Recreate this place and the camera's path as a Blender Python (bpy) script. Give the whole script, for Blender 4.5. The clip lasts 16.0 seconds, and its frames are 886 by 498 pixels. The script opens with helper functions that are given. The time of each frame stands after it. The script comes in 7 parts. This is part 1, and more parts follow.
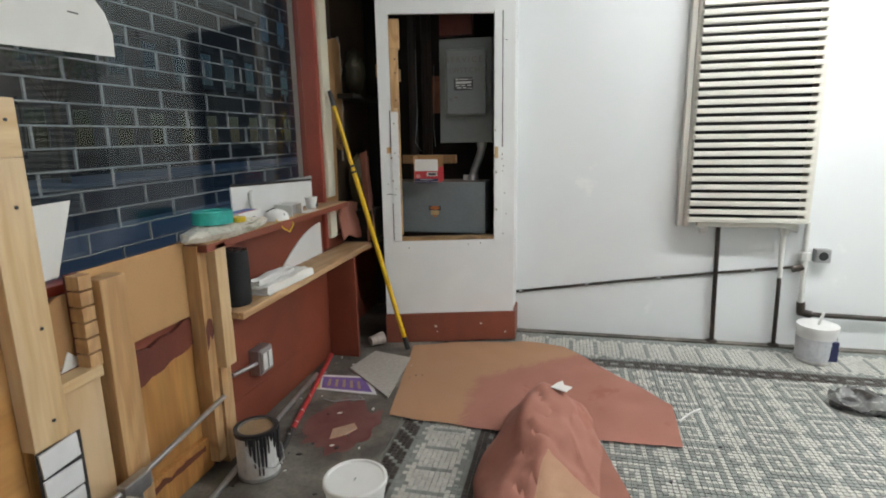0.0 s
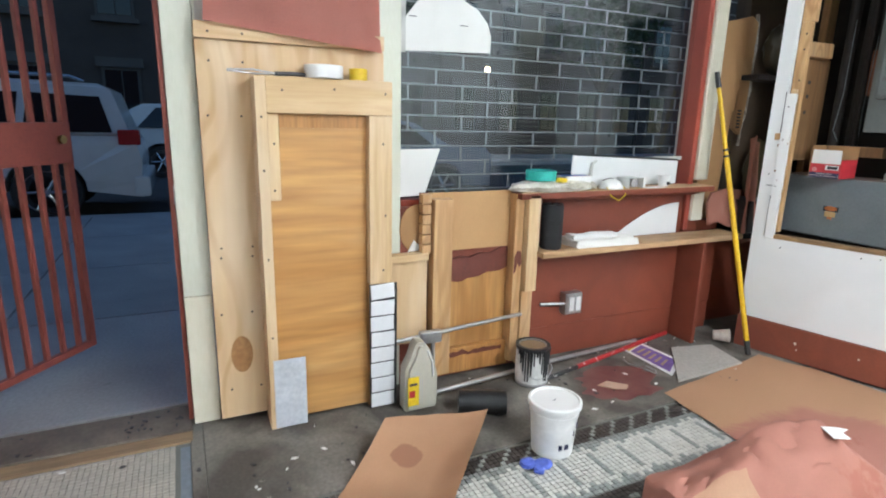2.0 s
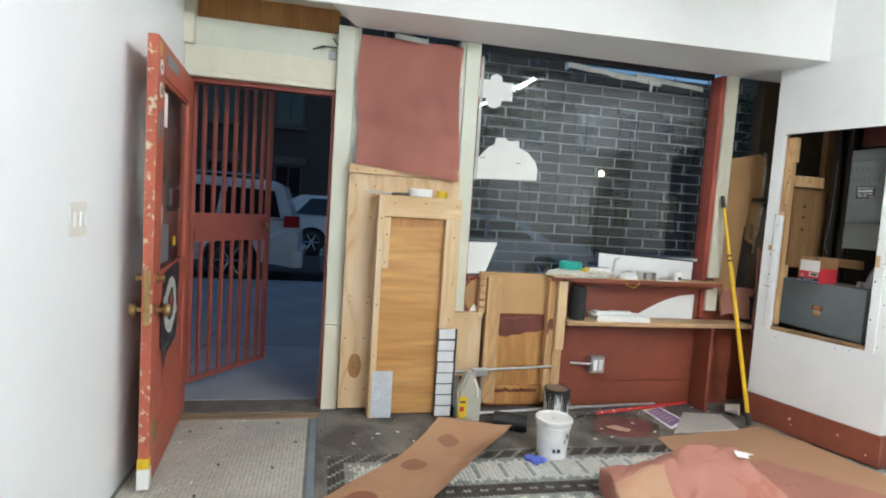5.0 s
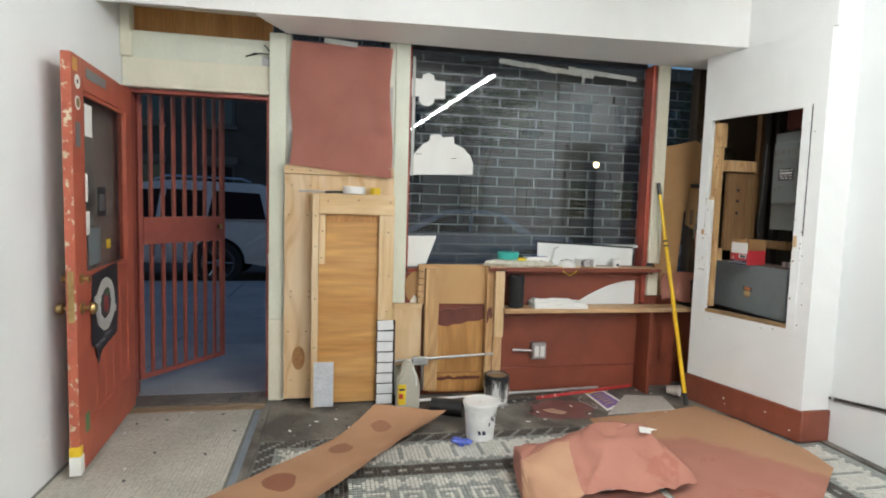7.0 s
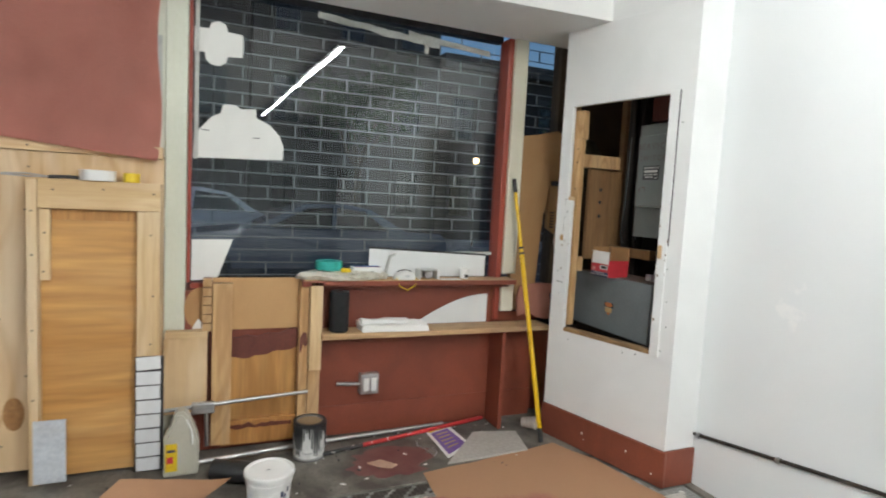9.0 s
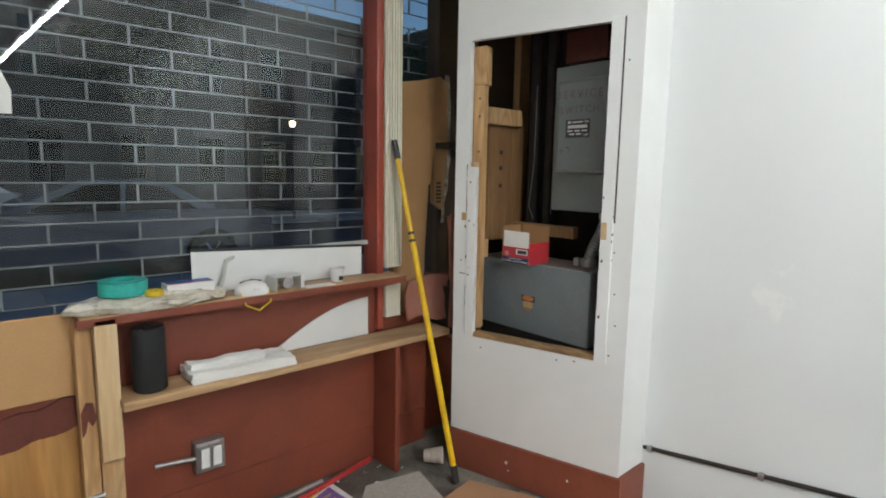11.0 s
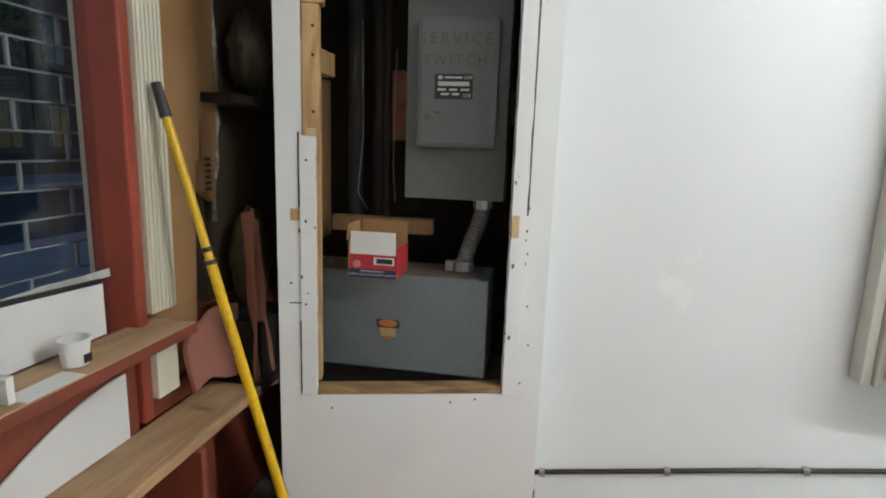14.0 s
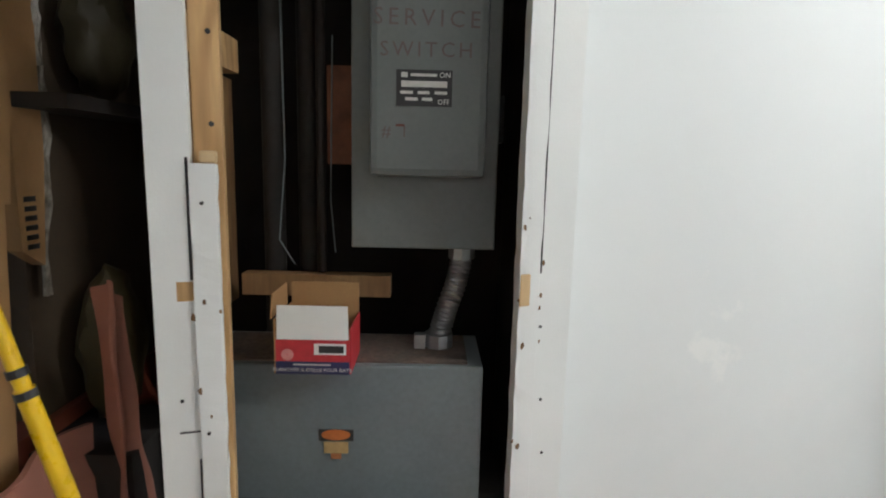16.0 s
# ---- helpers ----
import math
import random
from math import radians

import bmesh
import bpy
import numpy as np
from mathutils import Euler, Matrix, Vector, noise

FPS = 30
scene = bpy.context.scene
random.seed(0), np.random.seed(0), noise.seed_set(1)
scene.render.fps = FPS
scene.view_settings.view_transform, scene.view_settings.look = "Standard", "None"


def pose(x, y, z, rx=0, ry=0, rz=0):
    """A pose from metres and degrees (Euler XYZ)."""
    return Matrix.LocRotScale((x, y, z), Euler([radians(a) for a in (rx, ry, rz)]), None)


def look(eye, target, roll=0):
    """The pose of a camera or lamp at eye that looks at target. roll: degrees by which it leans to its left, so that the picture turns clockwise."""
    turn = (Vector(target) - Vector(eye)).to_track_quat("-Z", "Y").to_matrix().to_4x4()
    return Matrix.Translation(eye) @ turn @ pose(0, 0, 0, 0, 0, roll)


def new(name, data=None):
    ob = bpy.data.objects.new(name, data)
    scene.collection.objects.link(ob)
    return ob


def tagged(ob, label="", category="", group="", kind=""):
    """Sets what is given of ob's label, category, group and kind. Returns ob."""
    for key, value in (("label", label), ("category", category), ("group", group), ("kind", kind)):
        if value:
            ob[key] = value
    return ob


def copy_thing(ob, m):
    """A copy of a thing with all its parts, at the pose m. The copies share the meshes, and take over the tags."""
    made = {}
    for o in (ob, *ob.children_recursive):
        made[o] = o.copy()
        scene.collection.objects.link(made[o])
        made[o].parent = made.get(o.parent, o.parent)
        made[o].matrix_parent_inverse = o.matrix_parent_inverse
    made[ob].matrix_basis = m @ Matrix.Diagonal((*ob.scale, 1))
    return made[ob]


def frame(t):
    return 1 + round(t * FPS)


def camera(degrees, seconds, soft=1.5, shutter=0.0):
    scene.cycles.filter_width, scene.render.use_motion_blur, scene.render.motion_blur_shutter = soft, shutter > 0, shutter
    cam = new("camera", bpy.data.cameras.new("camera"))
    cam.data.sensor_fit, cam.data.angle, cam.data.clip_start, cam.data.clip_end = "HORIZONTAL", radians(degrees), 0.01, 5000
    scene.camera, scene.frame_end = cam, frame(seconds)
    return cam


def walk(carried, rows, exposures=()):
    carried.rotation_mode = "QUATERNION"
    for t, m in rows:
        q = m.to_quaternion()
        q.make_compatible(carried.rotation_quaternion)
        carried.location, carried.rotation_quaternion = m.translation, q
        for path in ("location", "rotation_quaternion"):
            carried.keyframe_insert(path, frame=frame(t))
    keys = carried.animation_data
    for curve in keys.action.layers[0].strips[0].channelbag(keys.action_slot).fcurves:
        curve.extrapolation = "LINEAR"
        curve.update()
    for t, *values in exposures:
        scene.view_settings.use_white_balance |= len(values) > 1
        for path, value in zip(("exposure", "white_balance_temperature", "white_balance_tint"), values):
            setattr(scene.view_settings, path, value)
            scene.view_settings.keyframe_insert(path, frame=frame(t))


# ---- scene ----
cam = camera(77.9, 16.0, soft=1.9, shutter=0.22)
METRES, EYE, TILT, LEAN, TURN = 8.0, 1.5, 0.0, 0.0, 13.8
PATH = [
    (0, (1.629, 0.637, 1.35), (1.185, 2.543, 0.941), -1.0),
    (0.5, (1.86, 0.76, 1.251), (1.127, 2.585, 0.888), -1.2),
    (1, (2.091, 0.887, 1.223), (0.803, 2.378, 0.879), -1.2),
    (1.5, (2.323, 0.925, 1.313), (0.633, 1.945, 0.992), 1.5),
    (2, (2.57, 0.89, 1.303), (0.812, 1.728, 0.846), 1.4),
    (2.5, (2.847, 0.835, 1.285), (1.053, 1.571, 0.797), 1.0),
    (3, (3.12, 0.86, 1.261), (1.292, 1.488, 0.748), 1.1),
    (3.5, (3.387, 0.92, 1.284), (1.507, 1.442, 0.847), 2.9),
    (4, (3.516, 0.835, 1.322), (1.588, 1.303, 1.075), 3.2),
    (4.5, (3.682, 0.801, 1.378), (1.735, 1.236, 1.224), 4.0),
    (7, (4.078, 1.305, 1.396), (2.122, 1.688, 1.236), 1.7),
    (7.5, (3.966, 1.529, 1.4), (2.0, 1.852, 1.227), 1.7),
    (8, (3.828, 1.7, 1.461), (1.86, 2.001, 1.273), 2.7),
    (8.5, (3.616, 1.652, 1.504), (1.672, 2.077, 1.311), 3.5),
    (9, (3.379, 1.942, 1.429), (1.539, 2.708, 1.264), 3.0),
    (11.5, (2.142, 2.141, 1.457), (0.821, 3.621, 1.203), 2.3),
    (12, (1.877, 2.152, 1.46), (0.818, 3.834, 1.247), 3.7),
    (12.5, (1.629, 2.133, 1.479), (0.826, 3.949, 1.234), 3.0),
    (13, (1.472, 2.123, 1.479), (0.949, 4.026, 1.157), 2.6),
    (13.5, (1.33, 2.251, 1.449), (0.944, 4.181, 1.093), 1.6),
    (14, (1.245, 2.398, 1.469), (0.911, 4.336, 1.105), 1.9),
    (14.5, (1.125, 2.534, 1.426), (0.827, 4.48, 1.076), 1.6),
    (15, (0.97, 2.697, 1.463), (0.731, 4.64, 1.055), 2.3),
    (15.5, (0.978, 2.832, 1.486), (0.897, 4.79, 1.087), 1.6),
    (16, (0.982, 2.943, 1.503), (1.016, 4.918, 1.188), 1.4),
]
# the clip's camera brightens towards the dark doorway and darkens towards the white wall
EXPOSURES = [(0.0, -0.52, 6500, 10), (0.6, -0.45, 6500, 10), (1.2, -0.05, 6300, 10), (1.8, 0.28, 6050, 10), (3.5, 0.30, 5900, 9), (4.5, 0.15, 6100, 9), (7.0, -0.08, 6550, 10), (8.5, -0.1, 6550, 10),
             (9.2, -0.25, 6500, 10), (11.5, -0.40, 6500, 10), (16.0, -0.42, 6500, 10)]
walk(cam, [(t, look(eye, target, roll)) for t, eye, target, roll in PATH], EXPOSURES)

# ---- world and lights ----
world = bpy.data.worlds.new("dusk_sky")
scene.world = world
world.use_nodes = True
wn = world.node_tree
sky = wn.nodes.new("ShaderNodeTexSky")
sky.sky_type = "NISHITA"
sky.sun_disc = False
sky.sun_elevation = radians(12.0)
sky.ozone_density = 3.2
sky.dust_density = 0.3
sky.sun_rotation = radians(200.0)
wn.links.new(sky.outputs[0], wn.nodes["Background"].inputs[0])
wn.nodes["Background"].inputs[1].default_value = 0.15


# the fluorescent tubes along the room (below) give the room's light
TUBE_STRENGTH = 272.0


# ---- helpers for meshes ----
ROOT = {}


def V3(*a):
    return Vector(a)


def box(bm, x0, x1, y0, y1, z0, z1, m=None, bevel=0.0):
    r = bmesh.ops.create_cube(bm, size=1.0)["verts"]
    for v in r:
        v.co = Vector((x0 + (v.co.x + .5) * (x1 - x0), y0 + (v.co.y + .5) * (y1 - y0), z0 + (v.co.z + .5) * (z1 - z0)))
    if bevel > 0:
        es = list({e for v in r for e in v.link_edges})
        out = bmesh.ops.bevel(bm, geom=es, offset=bevel, segments=2, affect="EDGES", profile=0.6)
        r = list({v for f in out["faces"] for v in f.verts} | {v for v in r if v.is_valid})
        seen, todo = set(r), list(r)
        while todo:
            v = todo.pop()
            for e in v.link_edges:
                w = e.other_vert(v)
                if w not in seen:
                    seen.add(w)
                    todo.append(w)
        r = list(seen)
    if m is not None:
        for v in r:
            v.co = m @ v.co
    return r


def bmbox(*a, m=None, bevel=0.0):
    bm = bmesh.new()
    box(bm, *a, m=m, bevel=bevel)
    return bm


def rod(bm, p0, p1, r0, r1=None, seg=16, caps=True):
    p0, p1 = Vector(p0), Vector(p1)
    d = p1 - p0
    r = bmesh.ops.create_cone(bm, cap_ends=caps, segments=seg, radius1=r0, radius2=r0 if r1 is None else r1, depth=d.length)["verts"]
    m = Matrix.Translation((p0 + p1) / 2) @ d.to_track_quat("Z", "Y").to_matrix().to_4x4()
    for v in r:
        v.co = m @ v.co
    return r


def bmrod(p0, p1, r0, r1=None, seg=16):
    bm = bmesh.new()
    rod(bm, p0, p1, r0, r1, seg)
    return bm


def lathe(profile, centre, axis=(0, 0, 1), seg=28):
    """Turns a profile of (radius, height) round an axis."""
    bm = bmesh.new()
    rings = []
    q = Vector(axis).to_track_quat("Z", "Y")
    for r, h in profile:
        rings.append([bm.verts.new(Vector(centre) + q @ Vector((max(r, 1e-4) * math.cos(6.28318 * k / seg), max(r, 1e-4) * math.sin(6.28318 * k / seg), h))) for k in range(seg)])
    for a, b in zip(rings, rings[1:]):
        for k in range(seg):
            bm.faces.new((a[k], a[(k + 1) % seg], b[(k + 1) % seg], b[k]))
    bm.normal_update()
    return bm


def pipe(points, r, seg=12):
    bm = bmesh.new()
    for a, b in zip(points, points[1:]):
        rod(bm, a, b, r, seg=seg)
    for p in points[1:-1]:
        s = bmesh.ops.create_uvsphere(bm, u_segments=seg, v_segments=8, radius=r * 1.02)["verts"]
        for v in s:
            v.co += Vector(p)
    return bm


def prism(outline, thick, m):
    """A flat outline of (a, b), thickened along +c, laid into the world by m."""
    bm = bmesh.new()
    f = bm.faces.new([bm.verts.new((a, b, 0)) for a, b in outline])
    top = bmesh.ops.extrude_face_region(bm, geom=[f])["geom"]
    for g in top:
        if isinstance(g, bmesh.types.BMVert):
            g.co.z += thick
    for v in bm.verts:
        v.co = m @ v.co
    bmesh.ops.recalc_face_normals(bm, faces=bm.faces)
    return bm


# (a, b, c) -> y, z, x : outlines drawn on the front wall
def on_front(x):
    return Matrix(((0, 0, 1, x), (1, 0, 0, 0), (0, 1, 0, 0), (0, 0, 0, 1)))


def mesh_of(name, bm, material, smooth=False):
    me = bpy.data.meshes.new(name)
    bm.to_mesh(me)
    bm.free()
    for m in (material if isinstance(material, (list, tuple)) else [material]):
        me.materials.append(m)
    if smooth:
        me.polygons.foreach_set("use_smooth", [True] * len(me.polygons))
        me.set_sharp_from_angle(angle=radians(38))
    return me


def thing(name, base, label, category, group="", kind=""):
    e = new(name)
    e.location = base
    e.empty_display_size = 0.1
    ROOT[e] = Vector(base)
    return tagged(e, label, category, group, kind)


def part(name, bm, material, parent, label="", smooth=False):
    o = ROOT[parent]
    for v in bm.verts:
        v.co -= o
    ob = new(name, mesh_of(name, bm, material, smooth))
    ob.parent = parent
    ROOT[ob] = o
    return tagged(ob, label)


def solo(name, bm, material, label, category="", group="", kind="", smooth=False):
    cs = [v.co for v in bm.verts]
    base = Vector(((min(c.x for c in cs) + max(c.x for c in cs)) / 2, (min(c.y for c in cs) + max(c.y for c in cs)) / 2, min(c.z for c in cs)))
    for v in bm.verts:
        v.co -= base
    ob = new(name, mesh_of(name, bm, material, smooth))
    ob.location = base
    ROOT[ob] = base
    return tagged(ob, label, category, group, kind)


def structure(name, bm, material, label=""):
    ob = new(name, mesh_of(name, bm, material))
    ROOT[ob] = Vector((0, 0, 0))
    return tagged(ob, label, "", "", "structure")


def writing(name, body, size, m, material, parent, label, depth=0.0008, spread=1.0):
    """Raised letters as a mesh part, laid by m (letters run along +x, up +y)."""
    cu = bpy.data.curves.new(name, "FONT")
    cu.body, cu.size, cu.extrude, cu.align_x, cu.space_character = body, size, depth, "CENTER", spread
    cu.resolution_u = 2
    tmp = bpy.data.objects.new(name, cu)
    scene.collection.objects.link(tmp)
    me = bpy.data.meshes.new_from_object(tmp.evaluated_get(bpy.context.evaluated_depsgraph_get()))
    bpy.data.objects.remove(tmp)
    me.transform(Matrix.Translation(-ROOT[parent]) @ m)
    me.materials.append(material)
    ob = new(name, me)
    ob.parent = parent
    ROOT[ob] = ROOT[parent]
    return tagged(ob, label)


def crumple(bm, cuts, amount, scale, seed=0.0, flat=False):
    bmesh.ops.subdivide_edges(bm, edges=bm.edges[:], cuts=cuts, use_grid_fill=True)
    for v in bm.verts:
        n = noise.noise_vector(v.co * scale + Vector((seed, seed * 1.7, 0)))
        v.co += Vector((0, 0, n.z * amount)) if flat else n * amount
    bm.normal_update()


# ---- materials ----
def mat(name, colour, rough=0.6, metal=0.0, second=None, scale=6.0, stretch=(1, 1, 1), fine=60.0, fine_mix=0.15,
        bump=0.15, bump_scale=None, spots=None, spot_scale=9.0, spot_size=0.62, per_object=0.0, coat=0.0, sharp=0.0, rough_var=0.12):
    """A painted, wooden or stone surface: two scales of colour, fine relief, blotches of a third colour."""
    m = bpy.data.materials.new(name)
    m.use_nodes = True
    t = m.node_tree
    N, L = t.nodes, t.links
    b = N["Principled BSDF"]
    tc = N.new("ShaderNodeTexCoord")
    mp = N.new("ShaderNodeMapping")
    mp.inputs["Scale"].default_value = stretch
    L.new(tc.outputs["Object"], mp.inputs[0])
    big = N.new("ShaderNodeTexNoise")
    big.inputs["Scale"].default_value, big.inputs["Detail"].default_value, big.inputs["Distortion"].default_value = scale, 5.0, 0.6
    L.new(mp.outputs[0], big.inputs["Vector"])
    ramp = N.new("ShaderNodeValToRGB")
    c2 = second or [c * 0.82 for c in colour]
    ramp.color_ramp.elements[0].position, ramp.color_ramp.elements[1].position = 0.32 + sharp, 0.68 - sharp
    ramp.color_ramp.elements[0].color, ramp.color_ramp.elements[1].color = (*c2, 1), (*colour, 1)
    L.new(big.outputs["Fac"], ramp.inputs[0])
    small = N.new("ShaderNodeTexNoise")
    small.inputs["Scale"].default_value, small.inputs["Detail"].default_value = fine, 3.0
    L.new(mp.outputs[0], small.inputs["Vector"])
    mul = N.new("ShaderNodeMix")
    mul.data_type, mul.blend_type = "RGBA", "OVERLAY"
    mul.inputs["Factor"].default_value = fine_mix * 2
    L.new(ramp.outputs[0], mul.inputs["A"])
    L.new(small.outputs["Fac"], mul.inputs["B"])
    out = mul.outputs["Result"]
    if spots:
        sp = N.new("ShaderNodeTexNoise")
        sp.inputs["Scale"].default_value, sp.inputs["Detail"].default_value, sp.inputs["Roughness"].default_value = spot_scale, 6.0, 0.65
        L.new(tc.outputs["Object"], sp.inputs["Vector"])
        sr = N.new("ShaderNodeValToRGB")
        sr.color_ramp.elements[0].position, sr.color_ramp.elements[1].position = spot_size, spot_size + 0.05
        L.new(sp.outputs["Fac"], sr.inputs[0])
        mx = N.new("ShaderNodeMix")
        mx.data_type = "RGBA"
        L.new(sr.outputs[0], mx.inputs["Factor"])
        L.new(out, mx.inputs["A"])
        mx.inputs["B"].default_value = (*spots, 1)
        out = mx.outputs["Result"]
    if per_object:
        oi = N.new("ShaderNodeObjectInfo")
        gi = N.new("ShaderNodeNewGeometry")
        add = N.new("ShaderNodeMath")
        L.new(oi.outputs["Random"], add.inputs[0])
        L.new(gi.outputs["Random Per Island"], add.inputs[1])
        fr = N.new("ShaderNodeMath")
        fr.operation = "FRACT"
        L.new(add.outputs[0], fr.inputs[0])
        mr = N.new("ShaderNodeMapRange")
        mr.inputs["To Min"].default_value, mr.inputs["To Max"].default_value = 1 - per_object, 1 + per_object * 0.6
        L.new(fr.outputs[0], mr.inputs[0])
        hsv = N.new("ShaderNodeHueSaturation")
        L.new(mr.outputs[0], hsv.inputs["Value"])
        L.new(out, hsv.inputs["Color"])
        out = hsv.outputs[0]
    L.new(out, b.inputs["Base Color"])
    rr = N.new("ShaderNodeMapRange")
    rr.inputs["To Min"].default_value, rr.inputs["To Max"].default_value = max(0.03, rough - rough_var), min(1, rough + rough_var)
    L.new(small.outputs["Fac"], rr.inputs[0])
    L.new(rr.outputs[0], b.inputs["Roughness"])
    b.inputs["Metallic"].default_value = metal
    b.inputs["Coat Weight"].default_value = coat
    if bump:
        bp = N.new("ShaderNodeBump")
        bp.inputs["Strength"].default_value, bp.inputs["Distance"].default_value = bump, 0.004
        src = small
        if bump_scale:
            src = N.new("ShaderNodeTexNoise")
            src.inputs["Scale"].default_value, src.inputs["Detail"].default_value = bump_scale, 4.0
            L.new(mp.outputs[0], src.inputs["Vector"])
        L.new(src.outputs["Fac"], bp.inputs["Height"])
        L.new(bp.outputs[0], b.inputs["Normal"])
    return m


def wood(name, light, dark, along="z", rings=9.0, rough=0.65, knots=True, grain=0.22):
    """Softwood or plywood: long wavy grain along one axis, with a few knots."""
    st = {"x": (0.08, 1, 1), "y": (1, 0.08, 1), "z": (1, 1, 0.08)}[along]
    return mat(name, light, rough, second=dark, scale=rings, stretch=st, fine=rings * 9, fine_mix=grain, bump=0.12,
               spots=[c * 0.55 for c in dark] if knots else None, spot_scale=3.1, spot_size=0.72)


def figured(m, along, dark, lines=9.0, scale=1.6, strength=0.45, patch=None):
    """Adds the flame figure of rotary-cut veneer and broad blotches to a wood material."""
    N, L = m.node_tree.nodes, m.node_tree.links
    b = N["Principled BSDF"]
    out = b.inputs["Base Color"].links[0].from_socket
    tc = N.new("ShaderNodeTexCoord")
    mp = N.new("ShaderNodeMapping")
    mp.inputs["Scale"].default_value = {"y": (1, 0.35, 1.6), "z": (1, 1.6, 0.35)}[along]
    mp.inputs["Location"].default_value = (0.3, 1.7, 0.4)
    L.new(tc.outputs["Object"], mp.inputs[0])
    n = N.new("ShaderNodeTexNoise")
    n.inputs["Scale"].default_value, n.inputs["Detail"].default_value, n.inputs["Distortion"].default_value = scale, 1.5, 0.5
    L.new(mp.outputs[0], n.inputs["Vector"])
    mul = N.new("ShaderNodeMath")
    mul.operation = "MULTIPLY"
    mul.inputs[1].default_value = lines * 6.2832
    L.new(n.outputs["Fac"], mul.inputs[0])
    si = N.new("ShaderNodeMath")
    si.operation = "SINE"
    L.new(mul.outputs[0], si.inputs[0])
    mr = N.new("ShaderNodeMapRange")
    mr.inputs["From Min"].default_value, mr.inputs["From Max"].default_value = 0.1, 1.0
    mr.inputs["To Max"].default_value = strength
    L.new(si.outputs[0], mr.inputs[0])
    mx = N.new("ShaderNodeMix")
    mx.data_type = "RGBA"
    L.new(mr.outputs[0], mx.inputs["Factor"])
    L.new(out, mx.inputs["A"])
    mx.inputs["B"].default_value = (*dark, 1)
    out = mx.outputs["Result"]
    if patch:
        n2 = N.new("ShaderNodeTexNoise")
        n2.inputs["Scale"].default_value, n2.inputs["Detail"].default_value = 3.4, 3.0
        L.new(mp.outputs[0], n2.inputs["Vector"])
        m2 = N.new("ShaderNodeMapRange")
        m2.inputs["From Min"].default_value, m2.inputs["From Max"].default_value = 0.5, 0.68
        m2.inputs["To Max"].default_value = 0.6
        L.new(n2.outputs["Fac"], m2.inputs[0])
        mx2 = N.new("ShaderNodeMix")
        mx2.data_type = "RGBA"
        L.new(m2.outputs[0], mx2.inputs["Factor"])
        L.new(out, mx2.inputs["A"])
        mx2.inputs["B"].default_value = (*patch, 1)
        out = mx2.outputs["Result"]
    L.new(out, b.inputs["Base Color"])
    return m


def glass_mat(name, tint=(1, 1, 1), rough=0.0, gloss=1.0):
    m = bpy.data.materials.new(name)
    m.use_nodes = True
    N, L = m.node_tree.nodes, m.node_tree.links
    N.remove(N["Principled BSDF"])
    tr = N.new("ShaderNodeBsdfTransparent")
    tr.inputs[0].default_value = (*tint, 1)
    gl = N.new("ShaderNodeBsdfGlossy")
    gl.inputs["Roughness"].default_value = rough
    lw = N.new("ShaderNodeLayerWeight")
    lw.inputs["Blend"].default_value = 0.5
    pw = N.new("ShaderNodeMath")
    pw.operation = "POWER"
    pw.inputs[1].default_value = 5.0
    L.new(lw.outputs["Facing"], pw.inputs[0])
    mu = N.new("ShaderNodeMath")
    mu.operation = "MULTIPLY_ADD"
    mu.inputs[1].default_value, mu.inputs[2].default_value = 0.9 * gloss, 0.04 * gloss
    L.new(pw.outputs[0], mu.inputs[0])
    mx = N.new("ShaderNodeMixShader")
    L.new(mu.outputs[0], mx.inputs[0])
    L.new(tr.outputs[0], mx.inputs[1])
    L.new(gl.outputs[0], mx.inputs[2])
    L.new(mx.outputs[0], N["Material Output"].inputs[0])
    return m


def emitter(name, colour, strength):
    m = bpy.data.materials.new(name)
    m.use_nodes = True
    b = m.node_tree.nodes["Principled BSDF"]
    b.inputs["Base Color"].default_value = (*colour, 1)
    b.inputs["Emission Color"].default_value = (*colour, 1)
    b.inputs["Emission Strength"].default_value = strength
    return m


WALL = mat("white_wall_paint", (0.80, 0.82, 0.82), 0.5, second=(0.76, 0.785, 0.79), scale=1.3, fine=220, fine_mix=0.02, bump=0.06, spots=(0.85, 0.86, 0.85), spot_scale=2.6, spot_size=0.66)
CEIL = mat("ceiling_paint", (0.82, 0.82, 0.80), 0.7, second=(0.78, 0.78, 0.76), scale=2, fine=200, fine_mix=0.02, bump=0.05)
COLPAINT = mat("column_paint", (0.80, 0.81, 0.80), 0.5, second=(0.75, 0.76, 0.75), scale=3, fine=180, fine_mix=0.03, bump=0.1, spots=(0.66, 0.64, 0.58), spot_scale=7, spot_size=0.74)
CREAM = mat("cream_paint", (0.72, 0.69, 0.56), 0.5, second=(0.66, 0.63, 0.50), scale=5, stretch=(1, 1, 0.3), fine=90, fine_mix=0.06, bump=0.15, spots=(0.42, 0.36, 0.26), spot_scale=14, spot_size=0.73)
CREAMGREEN = mat("pale_green_paint", (0.66, 0.67, 0.56), 0.5, second=(0.6, 0.62, 0.52), scale=5, stretch=(1, 1, 0.3), fine=90, fine_mix=0.06, bump=0.15, spots=(0.45, 0.40, 0.30), spot_scale=12, spot_size=0.72)
